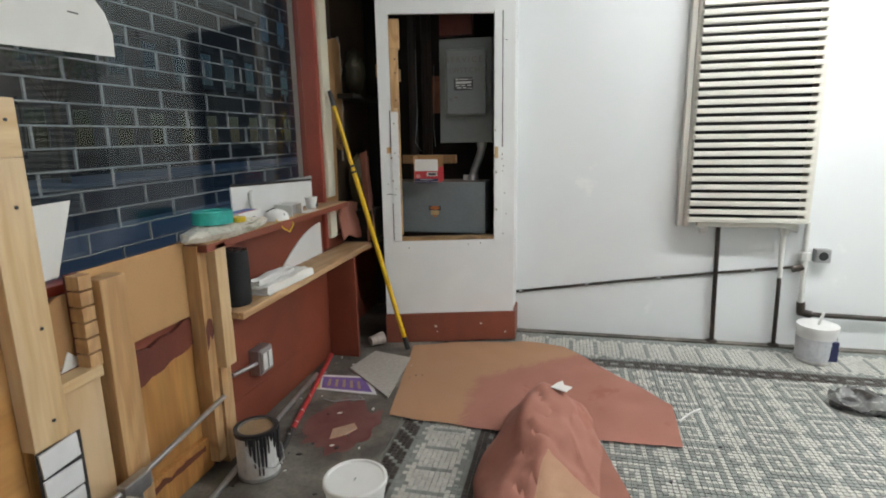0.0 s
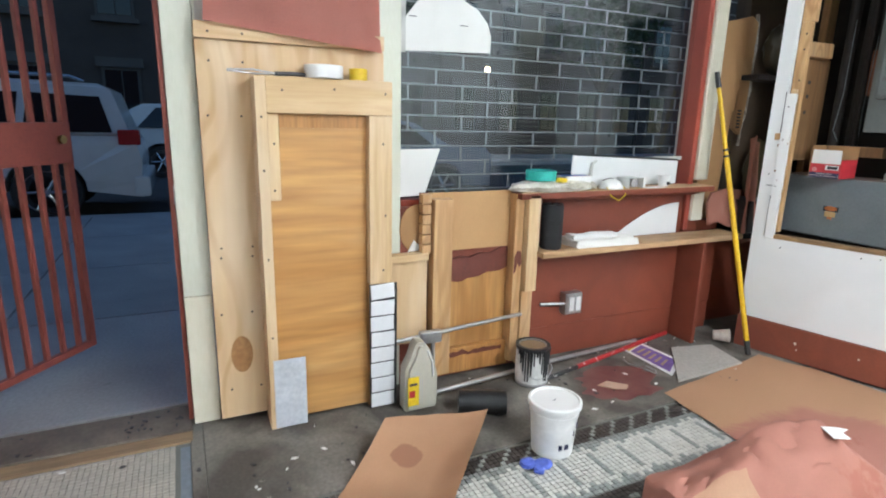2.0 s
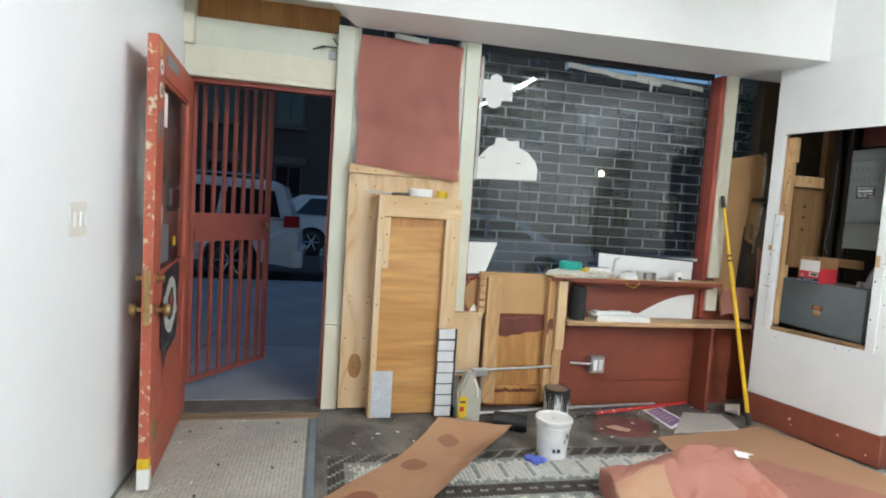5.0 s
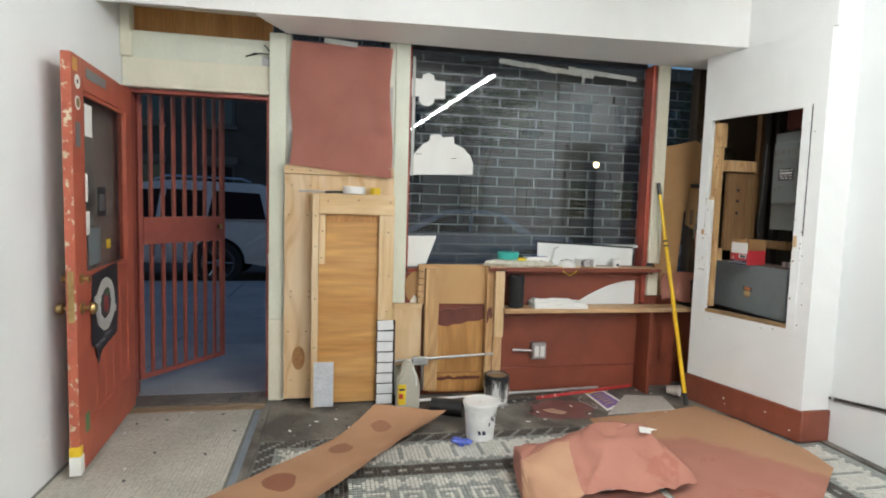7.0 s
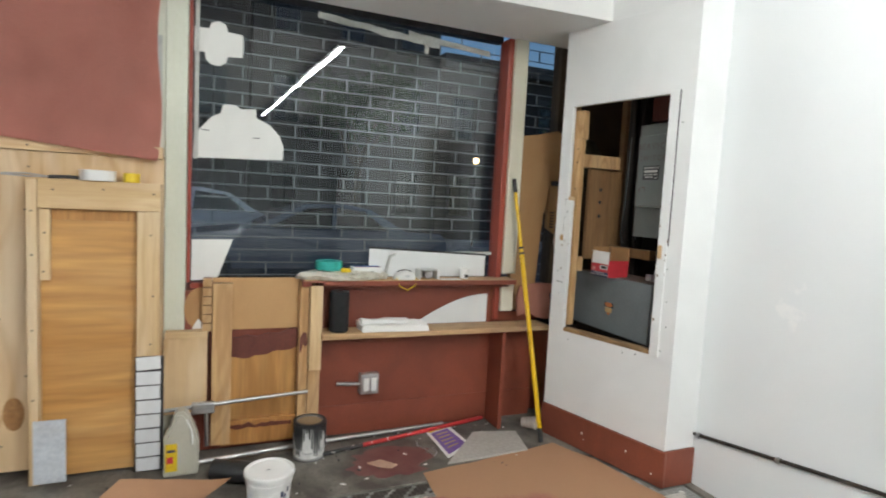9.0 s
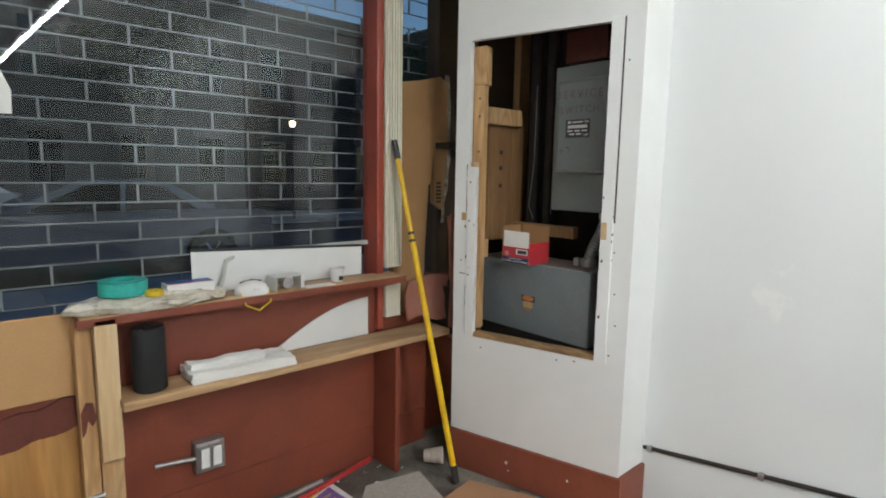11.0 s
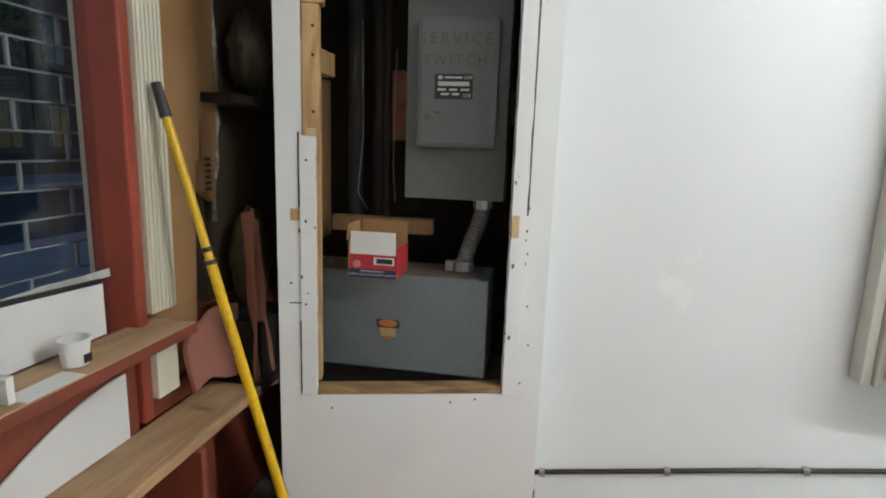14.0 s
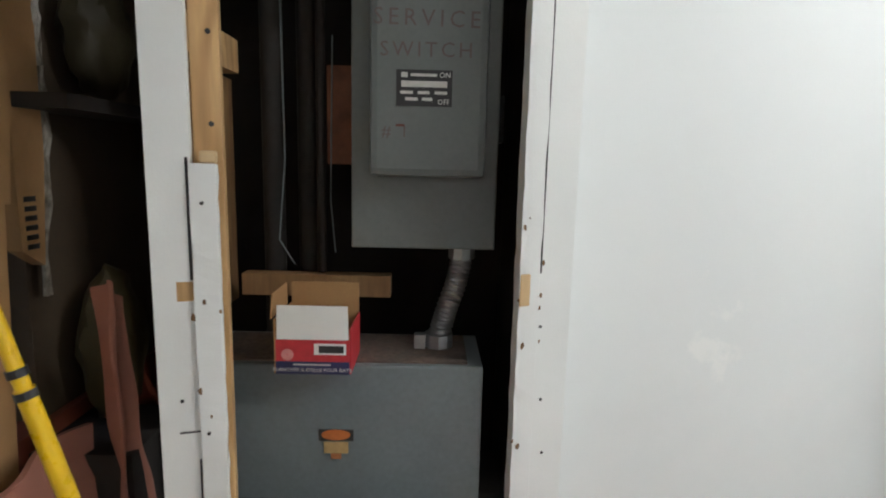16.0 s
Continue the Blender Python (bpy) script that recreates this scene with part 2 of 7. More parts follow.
BROWN = mat("red_brown_paint", (0.22, 0.052, 0.026), 0.5, second=(0.17, 0.040, 0.021), scale=3.5, fine=70, fine_mix=0.08, bump=0.18, spots=(0.10, 0.026, 0.016), spot_scale=11, spot_size=0.7)
BASEB = mat("brown_baseboard_paint", (0.23, 0.062, 0.034), 0.45, second=(0.18, 0.048, 0.028), scale=5, fine=80, fine_mix=0.08, bump=0.15, spots=(0.5, 0.4, 0.33), spot_scale=18, spot_size=0.77)
REDPAINT = mat("red_door_paint", (0.42, 0.100, 0.056), 0.48, second=(0.34, 0.078, 0.044), scale=4, fine=60, fine_mix=0.08, bump=0.15, spots=(0.30, 0.07, 0.045), spot_scale=13, spot_size=0.7)
REDWORN = mat("worn_door_edge", (0.44, 0.11, 0.06), 0.55, second=(0.36, 0.085, 0.05), scale=6, fine=60, fine_mix=0.1, bump=0.3, spots=(0.58, 0.50, 0.36), spot_scale=19, spot_size=0.54)
REDFRAME = mat("red_frame_paint", (0.33, 0.060, 0.035), 0.4, second=(0.27, 0.05, 0.03), scale=4, fine=60, fine_mix=0.06, bump=0.12)
GATE = mat("red_gate_paint", (0.30, 0.072, 0.048), 0.5, second=(0.24, 0.058, 0.04), scale=7, fine=80, fine_mix=0.1, bump=0.2, spots=(0.12, 0.05, 0.03), spot_scale=22, spot_size=0.68)
PLY = figured(wood("pale_plywood", (0.67, 0.49, 0.29), (0.57, 0.38, 0.20), "z", 3.2, 0.6, grain=0.10), "z", (0.46, 0.27, 0.12), 9.0, 2.0, 0.55, (0.74, 0.60, 0.43))
PLYDOOR = figured(wood("amber_plywood", (0.57, 0.32, 0.115), (0.47, 0.23, 0.065), "y", 3.8, 0.5, grain=0.22), "y", (0.36, 0.155, 0.035), 5.0, 1.9, 0.34, (0.62, 0.39, 0.18))
PINE = figured(wood("pine_stud", (0.60, 0.39, 0.19), (0.45, 0.26, 0.11), "z", 9, 0.6, grain=0.2), "z", (0.33, 0.17, 0.065), 9.0, 3.2, 0.5, (0.50, 0.36, 0.22))
PINEPALE = figured(wood("pale_pine", (0.68, 0.50, 0.29), (0.54, 0.36, 0.18), "z", 8, 0.6, grain=0.16), "z", (0.46, 0.28, 0.12), 8.0, 2.6, 0.38, (0.70, 0.57, 0.40))
PINEH = figured(wood("pine_board", (0.56, 0.37, 0.20), (0.40, 0.24, 0.115), "y", 14, 0.65), "y", (0.28, 0.15, 0.065), 8.0, 3.0, 0.45, (0.42, 0.31, 0.21))
HARDB = mat("tan_hardboard", (0.50, 0.30, 0.13), 0.6, second=(0.45, 0.26, 0.11), scale=4, fine=120, fine_mix=0.05, bump=0.06)
OLDWOOD = wood("orange_old_wood", (0.46, 0.23, 0.07), (0.33, 0.14, 0.035), "z", 10, 0.5)
OLDPLY = figured(wood("orange_old_plywood", (0.50, 0.27, 0.09), (0.38, 0.18, 0.05), "z", 5, 0.5, grain=0.2), "z", (0.30, 0.13, 0.035), 6.0, 2.0, 0.5)
PALEY = figured(wood("pale_pine_rail", (0.68, 0.50, 0.29), (0.56, 0.38, 0.19), "y", 8, 0.6, grain=0.16), "y", (0.50, 0.31, 0.14), 6.0, 2.0, 0.4, (0.70, 0.57, 0.40))
DARKRED = mat("dark_red_stain", (0.14, 0.035, 0.022), 0.5, second=(0.1, 0.024, 0.016), scale=8, fine=60, fine_mix=0.15, bump=0.25, spots=(0.3, 0.14, 0.06), spot_scale=14, spot_size=0.72)
CARD = mat("cardboard", (0.40, 0.23, 0.10), 0.8, second=(0.35, 0.19, 0.08), scale=4, fine=140, fine_mix=0.05, bump=0.08)
ROSIN = mat("red_rosin_paper", (0.36, 0.155, 0.112), 0.75, second=(0.315, 0.128, 0.09), scale=3, fine=150, fine_mix=0.05, bump=0.1, spots=(0.31, 0.112, 0.075), spot_scale=3.5, spot_size=0.6)
KRAFT = mat("brown_kraft_paper", (0.40, 0.225, 0.125), 0.75, second=(0.34, 0.18, 0.098), scale=2.5, fine=150, fine_mix=0.05, bump=0.1)
CONCRETE = mat("stained_concrete", (0.19, 0.175, 0.15), 0.7, second=(0.075, 0.066, 0.056), scale=3.6, fine=70, fine_mix=0.24, bump=0.5, bump_scale=40, spots=(0.31, 0.285, 0.245), spot_scale=9, spot_size=0.66, sharp=0.06)
PAINTSPILL = mat("red_paint_stain", (0.13, 0.035, 0.035), 0.5, second=(0.17, 0.07, 0.06), scale=9, fine=70, fine_mix=0.15, bump=0.15)
GROUT = mat("grey_grout", (0.20, 0.20, 0.18), 0.85, second=(0.14, 0.14, 0.125), scale=5, fine=120, fine_mix=0.1, bump=0.2)
TWHITE = mat("white_mosaic_tile", (0.60, 0.59, 0.54), 0.35, second=(0.50, 0.495, 0.45), scale=3, fine=90, fine_mix=0.08, bump=0.05, per_object=0.12)
NICHEWOOD = wood("brown_niche_wood", (0.30, 0.17, 0.075), (0.20, 0.10, 0.04), "z", 10, 0.6)
# Rosin paper with a lighter colour, to offset weak light on the hung sheet.
ROSINLIT = mat("lightened_rosin_paper", (0.62, 0.265, 0.21), 0.75, second=(0.55, 0.225, 0.175), scale=3, fine=150, fine_mix=0.05, bump=0.1)
TGREY = mat("grey_mosaic_tile", (0.285, 0.30, 0.28), 0.4, second=(0.235, 0.25, 0.232), scale=3, fine=90, fine_mix=0.08, bump=0.05, per_object=0.16)
TDARK = mat("dark_mosaic_tile", (0.075, 0.06, 0.05), 0.4, second=(0.05, 0.042, 0.038), scale=3, fine=90, fine_mix=0.1, bump=0.05, per_object=0.3)
TMAT = mat("worn_entry_tile", (0.56, 0.53, 0.46), 0.5, second=(0.42, 0.39, 0.33), scale=2.2, fine=80, fine_mix=0.1, bump=0.08, per_object=0.1)
BLACKPIPE = mat("black_iron", (0.035, 0.032, 0.03), 0.45, 0.6, second=(0.06, 0.045, 0.035), scale=12, fine=90, fine_mix=0.15, bump=0.2)
PIPEWHITE = mat("white_painted_pipe", (0.70, 0.70, 0.67), 0.45, second=(0.6, 0.6, 0.56), scale=9, fine=90, fine_mix=0.08, bump=0.15, spots=(0.2, 0.17, 0.14), spot_scale=20, spot_size=0.7)
RADW = mat("ivory_radiator_enamel", (0.72, 0.70, 0.63), 0.35, second=(0.66, 0.64, 0.57), scale=4, fine=90, fine_mix=0.04, bump=0.06, spots=(0.4, 0.35, 0.28), spot_scale=16, spot_size=0.76)
STEEL = mat("galvanised_steel", (0.5, 0.5, 0.5), 0.38, 0.9, second=(0.4, 0.4, 0.41), scale=14, fine=70, fine_mix=0.1, bump=0.08)
GREYBOX = mat("grey_enamel_box", (0.165, 0.19, 0.20), 0.42, 0.0, second=(0.135, 0.16, 0.17), scale=3, fine=80, fine_mix=0.08, bump=0.1, spots=(0.10, 0.10, 0.095), spot_scale=9, spot_size=0.68)
SWBOX = mat("grey_switch_box", (0.155, 0.17, 0.165), 0.4, 0.0, second=(0.13, 0.145, 0.14), scale=3, fine=80, fine_mix=0.06, bump=0.06)
BRASS = mat("aged_brass", (0.45, 0.33, 0.14), 0.35, 0.9, second=(0.3, 0.2, 0.09), scale=20, fine=60, fine_mix=0.1, bump=0.1)
WHITEP = mat("white_plastic", (0.80, 0.80, 0.78), 0.35, second=(0.74, 0.74, 0.72), scale=6, fine=90, fine_mix=0.03, bump=0.05)
PAPERW = mat("white_paper", (0.80, 0.80, 0.77), 0.75, second=(0.74, 0.74, 0.71), scale=5, fine=120, fine_mix=0.03, bump=0.08)
BOARDW = mat("white_board", (0.76, 0.77, 0.76), 0.4, second=(0.7, 0.71, 0.7), scale=3, fine=120, fine_mix=0.02, bump=0.03)
TAPEW = mat("translucent_tape", (0.55, 0.56, 0.52), 0.45, second=(0.4, 0.41, 0.39), scale=9, fine=60, fine_mix=0.1, bump=0.15)
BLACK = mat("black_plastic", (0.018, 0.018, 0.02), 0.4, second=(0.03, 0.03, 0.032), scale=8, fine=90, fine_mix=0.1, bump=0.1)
BLACKFOIL = mat("black_poly_sheet", (0.015, 0.016, 0.018), 0.28, second=(0.03, 0.03, 0.034), scale=8, fine=40, fine_mix=0.1, bump=0.4)
YELLOW = mat("yellow_pole_enamel", (0.75, 0.47, 0.01), 0.3, second=(0.68, 0.41, 0.008), scale=6, fine=60, fine_mix=0.04, bump=0.03, spots=(0.8, 0.7, 0.4), spot_scale=14, spot_size=0.74)
YELLOWTAPE = mat("yellow_tape", (0.75, 0.52, 0.02), 0.45, scale=7, bump=0.05)
TEAL = mat("teal_tape", (0.03, 0.42, 0.36), 0.5, scale=9, bump=0.08)
# Near-black: the closet's and niche's shade is painted into this colour.
CLOSETSHADE = mat("closet_shade_colour", (0.026, 0.021, 0.018), 0.9, second=(0.015, 0.012, 0.011), scale=4, fine=60, fine_mix=0.2, bump=0.3, spots=(0.06, 0.045, 0.03), spot_scale=6, spot_size=0.7)
GLASS = glass_mat("window_glass", (0.93, 0.95, 0.96), 0.0, 1.0)
DOORGLASS = glass_mat("door_glass", (0.72, 0.70, 0.68), 0.05, 1.0)

# ---- the large structure ----
ROOM_X, YL, YR, CEILZ = 10.0, -0.06, 4.33, 3.0

structure("wall_left", bmbox(0.12, ROOM_X, YL - 0.2, YL, -0.1, CEILZ), WALL, "smooth white painted wall beside the open red door")
structure("wall_right", bmbox(1.283, ROOM_X, YR, YR + 0.2, -0.1, CEILZ), WALL, "smooth white painted wall with the radiator")
structure("wall_back", bmbox(ROOM_X, ROOM_X + 0.2, YL - 0.2, YR + 0.2, -0.1, CEILZ), WALL, "plain white wall at the back of the room")
structure("ceiling", bmbox(0.0, ROOM_X + 0.2, YL - 0.2, 4.85, CEILZ, CEILZ + 0.15), CEIL, "white painted ceiling")

# dropped soffit over the shop window, its front edge slightly out of square
def soffit():
    bm = bmesh.new()
    lo, hi = 2.5, CEILZ - 0.002
    pts = [(0.2, 0.97), (0.42, 0.86), (0.575, 0.80), (0.80, 4.325), (0.2, 4.325)]
    vs = [bm.verts.new((x, y, lo)) for x, y in pts]
    f = bm.faces.new(vs)
    top = bmesh.ops.extrude_face_region(bm, geom=[f])["geom"]
    for g in top:
        if isinstance(g, bmesh.types.BMVert):
            g.co.z = hi
    # thin front board that goes on above the door
    box(bm, -0.02, 0.0, 0.0, 1.0, 0, 1)
    for v in bm.verts[-8:]:
        u, w, z = v.co
        v.co = Vector((0.545 + w * 0.03 + u, YL + 0.002 + w * (0.797 - YL), lo + z * (hi - lo)))
    bmesh.ops.recalc_face_normals(bm, faces=bm.faces)
    return bm


structure("soffit", soffit(), CEIL, "dropped white soffit over the shop window")

# floor: slab, entry, apron, mosaic
structure("floor_slab", bmbox(0.0, ROOM_X, YL, 4.85, -0.2, -0.006), GROUT, "grey cement bed under the mosaic")
structure("apron", bmbox(0.10, 0.87, 0.885, 4.85, -0.15, 0.004, bevel=0.004), CONCRETE, "stained bare concrete strip along the shop window")
structure("entry_edge", bmbox(0.26, 2.4, 0.835, 0.883, -0.15, 0.002, bevel=0.003), CONCRETE, "narrow concrete edge beside the entry tiles")
structure("entry_stripe", bmbox(0.36, 2.4, 0.797, 0.834, -0.15, -0.003), mat("blue_grey_stripe", (0.20, 0.24, 0.28), 0.6, scale=8, bump=0.15), "blue-grey painted stripe along the entry tiles")
structure("wall_edge", bmbox(1.283, ROOM_X, 4.275, YR, -0.15, 0.006), CONCRETE, "grey cement edge along the white wall")

# threshold at the door
structure("threshold", bmbox(0.03, 0.25, -0.055, 0.845, -0.15, 0.012, bevel=0.006), mat("worn_threshold_stone", (0.17, 0.14, 0.11), 0.7, second=(0.10, 0.085, 0.07), scale=6, fine=60, fine_mix=0.2, bump=0.4), "worn dirty stone door threshold")
structure("threshold_strip", bmbox(0.25, 0.33, -0.055, 0.845, -0.15, 0.004, bevel=0.004), wood("worn_wood_strip", (0.32, 0.22, 0.12), (0.18, 0.12, 0.07), "y", 12), "worn wooden strip along the threshold")

# front wall: bulkhead below the window, posts, door header
structure("bulkhead", bmbox(0.0, 0.12, 0.97, 4.85, -0.15, 0.90), BROWN, "red-brown painted bulkhead below the shop window")
# Tan board darkened in its colour to stand for the closet's shade.
structure("closet_front_wall", bmbox(0.0, 0.10, 4.12, 4.85, 0.90, CEILZ), mat("shaded_tan_board", (0.075, 0.048, 0.026), 0.8, second=(0.05, 0.032, 0.018), scale=3, bump=0.1), "bare tan board wall of the closet, shade painted in its colour")
# back and side wall carry the closet's shade in their colour
structure("closet_back_wall", bmbox(-0.1, 1.28, 4.72, 4.85, -0.15, CEILZ), CLOSETSHADE, "closet back wall with its shade painted near-black")
structure("closet_side_wall", bmbox(1.20, 1.283, 4.36, 4.72, -0.15, CEILZ), CLOSETSHADE, "closet side wall with its shade painted near-black")
structure("front_wall_top", bmbox(0.0, 0.12, YL - 0.2, 4.85, 2.62, CEILZ), CREAM, "wall over the shop window")
structure("door_hole_back", bmbox(0.0, 0.10, -0.06, 0.86, 2.46, 2.62), OLDWOOD, "bare brown board in the hole over the door")

dpost = thing("door_post", (0.1, 0.9, 0), "cream painted door post with a patched lower end", "post", kind="structure")
part("post_upper", bmbox(0.02, 0.2, 0.855, 0.962, 0.575, 2.5, bevel=0.004), CREAMGREEN, dpost)
part("post_lower", bmbox(0.02, 0.205, 0.855, 0.960, 0.004, 0.573, bevel=0.004), CREAM, dpost, "patched-in lower end of the post")
part("jamb_strip", bmbox(0.03, 0.17, 0.835, 0.853, 0.012, 2.09, bevel=0.003), GATE, dpost, "dark red stop of the door frame")
part("strike", bmbox(0.14, 0.204, 0.8515, 0.8545, 0.96, 1.03, bevel=0.001), STEEL, dpost, "dark rusty strike plate")
hdr = thing("door_header", (0.1, 0.4, 2.09), "cream boards over the door opening", "header", kind="structure")
part("lower_board", bmbox(0.05, 0.16, -0.055, 0.853, 2.13, 2.285, bevel=0.004), CREAM, hdr)
part("bead", bmbox(0.05, 0.175, -0.055, 0.853, 2.098, 2.128, bevel=0.006), CREAM, hdr)
part("upper_board", bmbox(0.05, 0.135, -0.02, 0.853, 2.288, 2.46, bevel=0.003), CREAMGREEN, hdr)
part("side_board", bmbox(0.05, 0.185, -0.058, 0.0, 2.287, 2.62, bevel=0.003), CREAM, hdr)
part("stop", bmbox(0.03, 0.12, -0.05, 0.835, 2.072, 2.096), GATE, hdr)
structure("door_jamb_left", bmbox(0.02, 0.2, -0.058, -0.03, 0.012, 2.097, bevel=0.003), GATE, "dark red hinge jamb of the door")
wire = bmesh.new()
for a, b in (((0.14, 0.70, 2.345), (0.17, 0.76, 2.365)), ((0.17, 0.76, 2.365), (0.18, 0.85, 2.36)), ((0.17, 0.82, 2.42), (0.19, 0.90, 2.33)), ((0.15, 0.70, 2.345), (0.165, 0.80, 2.37))):
    rod(wire, a, b, 0.004, seg=6)
solo("loose_wire", wire, BLACK, "black wire ends poking out of the header board", "wire")
solo("hinge_plate", bmbox(0.135, 0.142, 0.80, 0.85, 2.295, 2.35, bevel=0.002), STEEL, "small steel plate screwed to the header", "bracket")

structure("post_window_left", bmbox(0.02, 0.2, 1.695, 1.795, 0.004, 2.5, bevel=0.004), CREAMGREEN, "cream painted post between poster and shop window")

pr = thing("post_window_right", (0.12, 3.74, 0.98), "cream fluted post at the end of the shop window", "post", kind="structure")
part("shaft", bmbox(0.03, 0.218, 3.69, 3.785, 0.99, 2.5, bevel=0.003), CREAM, pr)
flute = mesh_of("flute", bmbox(-0.005, 0.006, -0.006, 0.006, 0.0, 1.5, bevel=0.003), CREAM)
for k in range(6):
    o = new("flute", flute)
    o.parent = pr
    o.location = Vector((0.218, 3.70 + k * 0.0155, 0.995)) - ROOT[pr]
part("stub", bmbox(0.06, 0.222, 3.69, 3.78, 0.74, 0.93, bevel=0.004), CREAM, pr, "white painted stub under the sill with flaking paint")

# shop window
win = thing("window_1", (0.12, 2.7, 0.93), "large shop window with a red frame and taped paper", "window", kind="structure")
part("frame_right", bmbox(0.08, 0.205, 3.650, 3.688, 0.68, 2.5, bevel=0.008), REDFRAME, win)
part("frame_left", bmbox(0.08, 0.14, 1.797, 1.815, 0.93, 2.5, bevel=0.003), REDFRAME, win)
part("frame_bottom", bmbox(0.08, 0.15, 1.816, 3.649, 0.90, 0.93, bevel=0.004), REDFRAME, win)
part("frame_top", bmbox(0.05, 0.12, 1.816, 3.649, 2.49, 2.6), BLACK, win)
g = part("pane", bmbox(0.112, 0.118, 1.816, 3.6495, 0.93, 2.49), GLASS, win)
g.visible_shadow = False
win2 = thing("window_2", (0.12, 3.95, 0.93), "narrow dark window beside the column", "window", kind="structure")
g = part("pane", bmbox(0.06, 0.066, 3.79, 4.12, 0.905, 2.6), GLASS, win2)
g.visible_shadow = False
win3 = thing("window_3", (0.12, 1.33, 1.62), "old pane behind the red paper", "window", kind="structure")
part("frame_left", bmbox(0.06, 0.19, 0.964, 1.0, 1.60, 2.5, bevel=0.003), CREAMGREEN, win3)
part("frame_right", bmbox(0.06, 0.19, 1.655, 1.693, 1.60, 2.5, bevel=0.003), CREAMGREEN, win3)
part("frame_bottom", bmbox(0.06, 0.19, 1.001, 1.654, 1.57, 1.60, bevel=0.003), CREAMGREEN, win3)
g = part("pane", bmbox(0.10, 0.106, 1.0, 1.655, 1.60, 2.5), GLASS, win3)
g.visible_shadow = False

# brown panelling below the sill
pan = thing("panelling", (0.2, 3.0, 0.0), "red-brown painted boards below the window sill", "panelling", kind="structure")
part("upper_panel", bmbox(0.121, 0.185, 2.50, 3.649, 0.665, 0.899, bevel=0.002), BROWN, pan)
part("lower_panel", bmbox(0.121, 0.20, 2.50, 3.97, 0.19, 0.634, bevel=0.002), BROWN, pan)
part("bottom_panel", bmbox(0.121, 0.197, 2.50, 3.97, 0.006, 0.187, bevel=0.003), BROWN, pan)
part("end_panel", bmbox(0.121, 0.18, 3.69, 3.98, 0.665, 0.73, bevel=0.002), BROWN, pan)

# column with its niche: local axes along and into the face
UX, UY = 0.9656, 0.2603
FACE = Matrix(((UX, -UY, 0, 0.404), (UY, UX, 0, 3.883), (0, 0, 1, 0), (0, 0, 0, 1)))
FL = 0.915


def fbox(u0, u1, w0, w1, z0, z1, bevel=0.0):
    return bmbox(u0, u1, w0, w1, z0, z1, m=FACE, bevel=bevel)


col = thing("column", (0.84, 4.05, 0), "white painted boxed-in column with an open niche", "column", kind="structure")
part("face_left", fbox(0.080, 0.152, 0, 0.03, 0.2, 2.5), COLPAINT, col)
part("face_right", fbox(0.80, FL, 0, 0.03, 0.2, 2.5), COLPAINT, col)
part("face_bottom", fbox(0.152, 0.80, 0, 0.03, 0.2, 0.685), COLPAINT, col)
part("face_top", fbox(0.152, 0.80, 0, 0.03, 2.052, 2.5), COLPAINT, col)
part("return_side", bmbox(1.262, 1.284, 4.125, 4.36, 0.2, 2.995), COLPAINT, col)
part("upper_face", fbox(0.076, FL + 0.02, 0.001, 0.031, 2.501, 2.995), COLPAINT, col)
part("baseboard_front", fbox(0.074, FL + 0.012, -0.012, 0.03, 0.005, 0.198, bevel=0.003), BASEB, col, "brown baseboard of the column")
part("baseboard_side", bmbox(1.283, 1.297, 4.135, 4.33, 0.005, 0.198, bevel=0.003), BASEB, col)
# trim round the niche
def worn(bm):
    """Dents and small splits along a hand-cut strip."""
    bmesh.ops.subdivide_edges(bm, edges=[e for e in bm.edges if e.calc_length() > 0.3], cuts=40, use_grid_fill=True)
    for v in bm.verts:
        v.co += noise.noise_vector(v.co * 23) * 0.0022 + noise.noise_vector(v.co * 90) * 0.0012
    return bm


chipped = mat("chipped_paint", (0.30, 0.17, 0.08), 0.8, second=(0.12, 0.07, 0.04), scale=60, fine=200, bump=0.3)
rng_c = random.Random(12)
for k in range(15):
    u, z = rng_c.choice((0.193, 0.788, 0.832, 0.836, 0.15, 0.17, 0.80)) + rng_c.uniform(-0.004, 0.004), rng_c.uniform(0.68, 1.46) if k % 3 else rng_c.uniform(1.1, 1.28)
    r = rng_c.uniform(0.002, 0.0065)
    pts = [(u + r * math.cos(a) * rng_c.uniform(0.5, 1.1), z + r * 1.6 * math.sin(a) * rng_c.uniform(0.5, 1.2)) for a in (0, 0.9, 1.8, 2.7, 3.6, 4.5, 5.4)]
    ch = bmesh.new()
    ch.faces.new([ch.verts.new(FACE @ Vector((pu, -0.0128, pz))) for pu, pz in pts])
    bmesh.ops.solidify(ch, geom=ch.faces[:], thickness=0.012)
    part("chip", ch, chipped, col, "chip in the white paint")
part("trim_break", fbox(0.168, 0.196, -0.006, 0.02, 1.49, 1.512, bevel=0.004), PINEPALE, col, "broken bare end of the trim")
part("trim_left", worn(fbox(0.149, 0.1955, -0.008, 0.02, 0.688, 1.489, bevel=0.002)), COLPAINT, col, "split white trim strip beside the niche")
part("trim_right", worn(fbox(0.786, 0.834, -0.010, 0.02, 0.686, 2.068, bevel=0.002)), COLPAINT, col, "split white trim strip beside the niche")
part("crack_right", fbox(0.8345, 0.841, -0.0012, 0.01, 1.27, 2.065), BLACK, col, "open dark crack along the trim")
part("crack_left", fbox(0.1435, 0.1485, -0.0012, 0.01, 1.28, 1.50), BLACK, col)
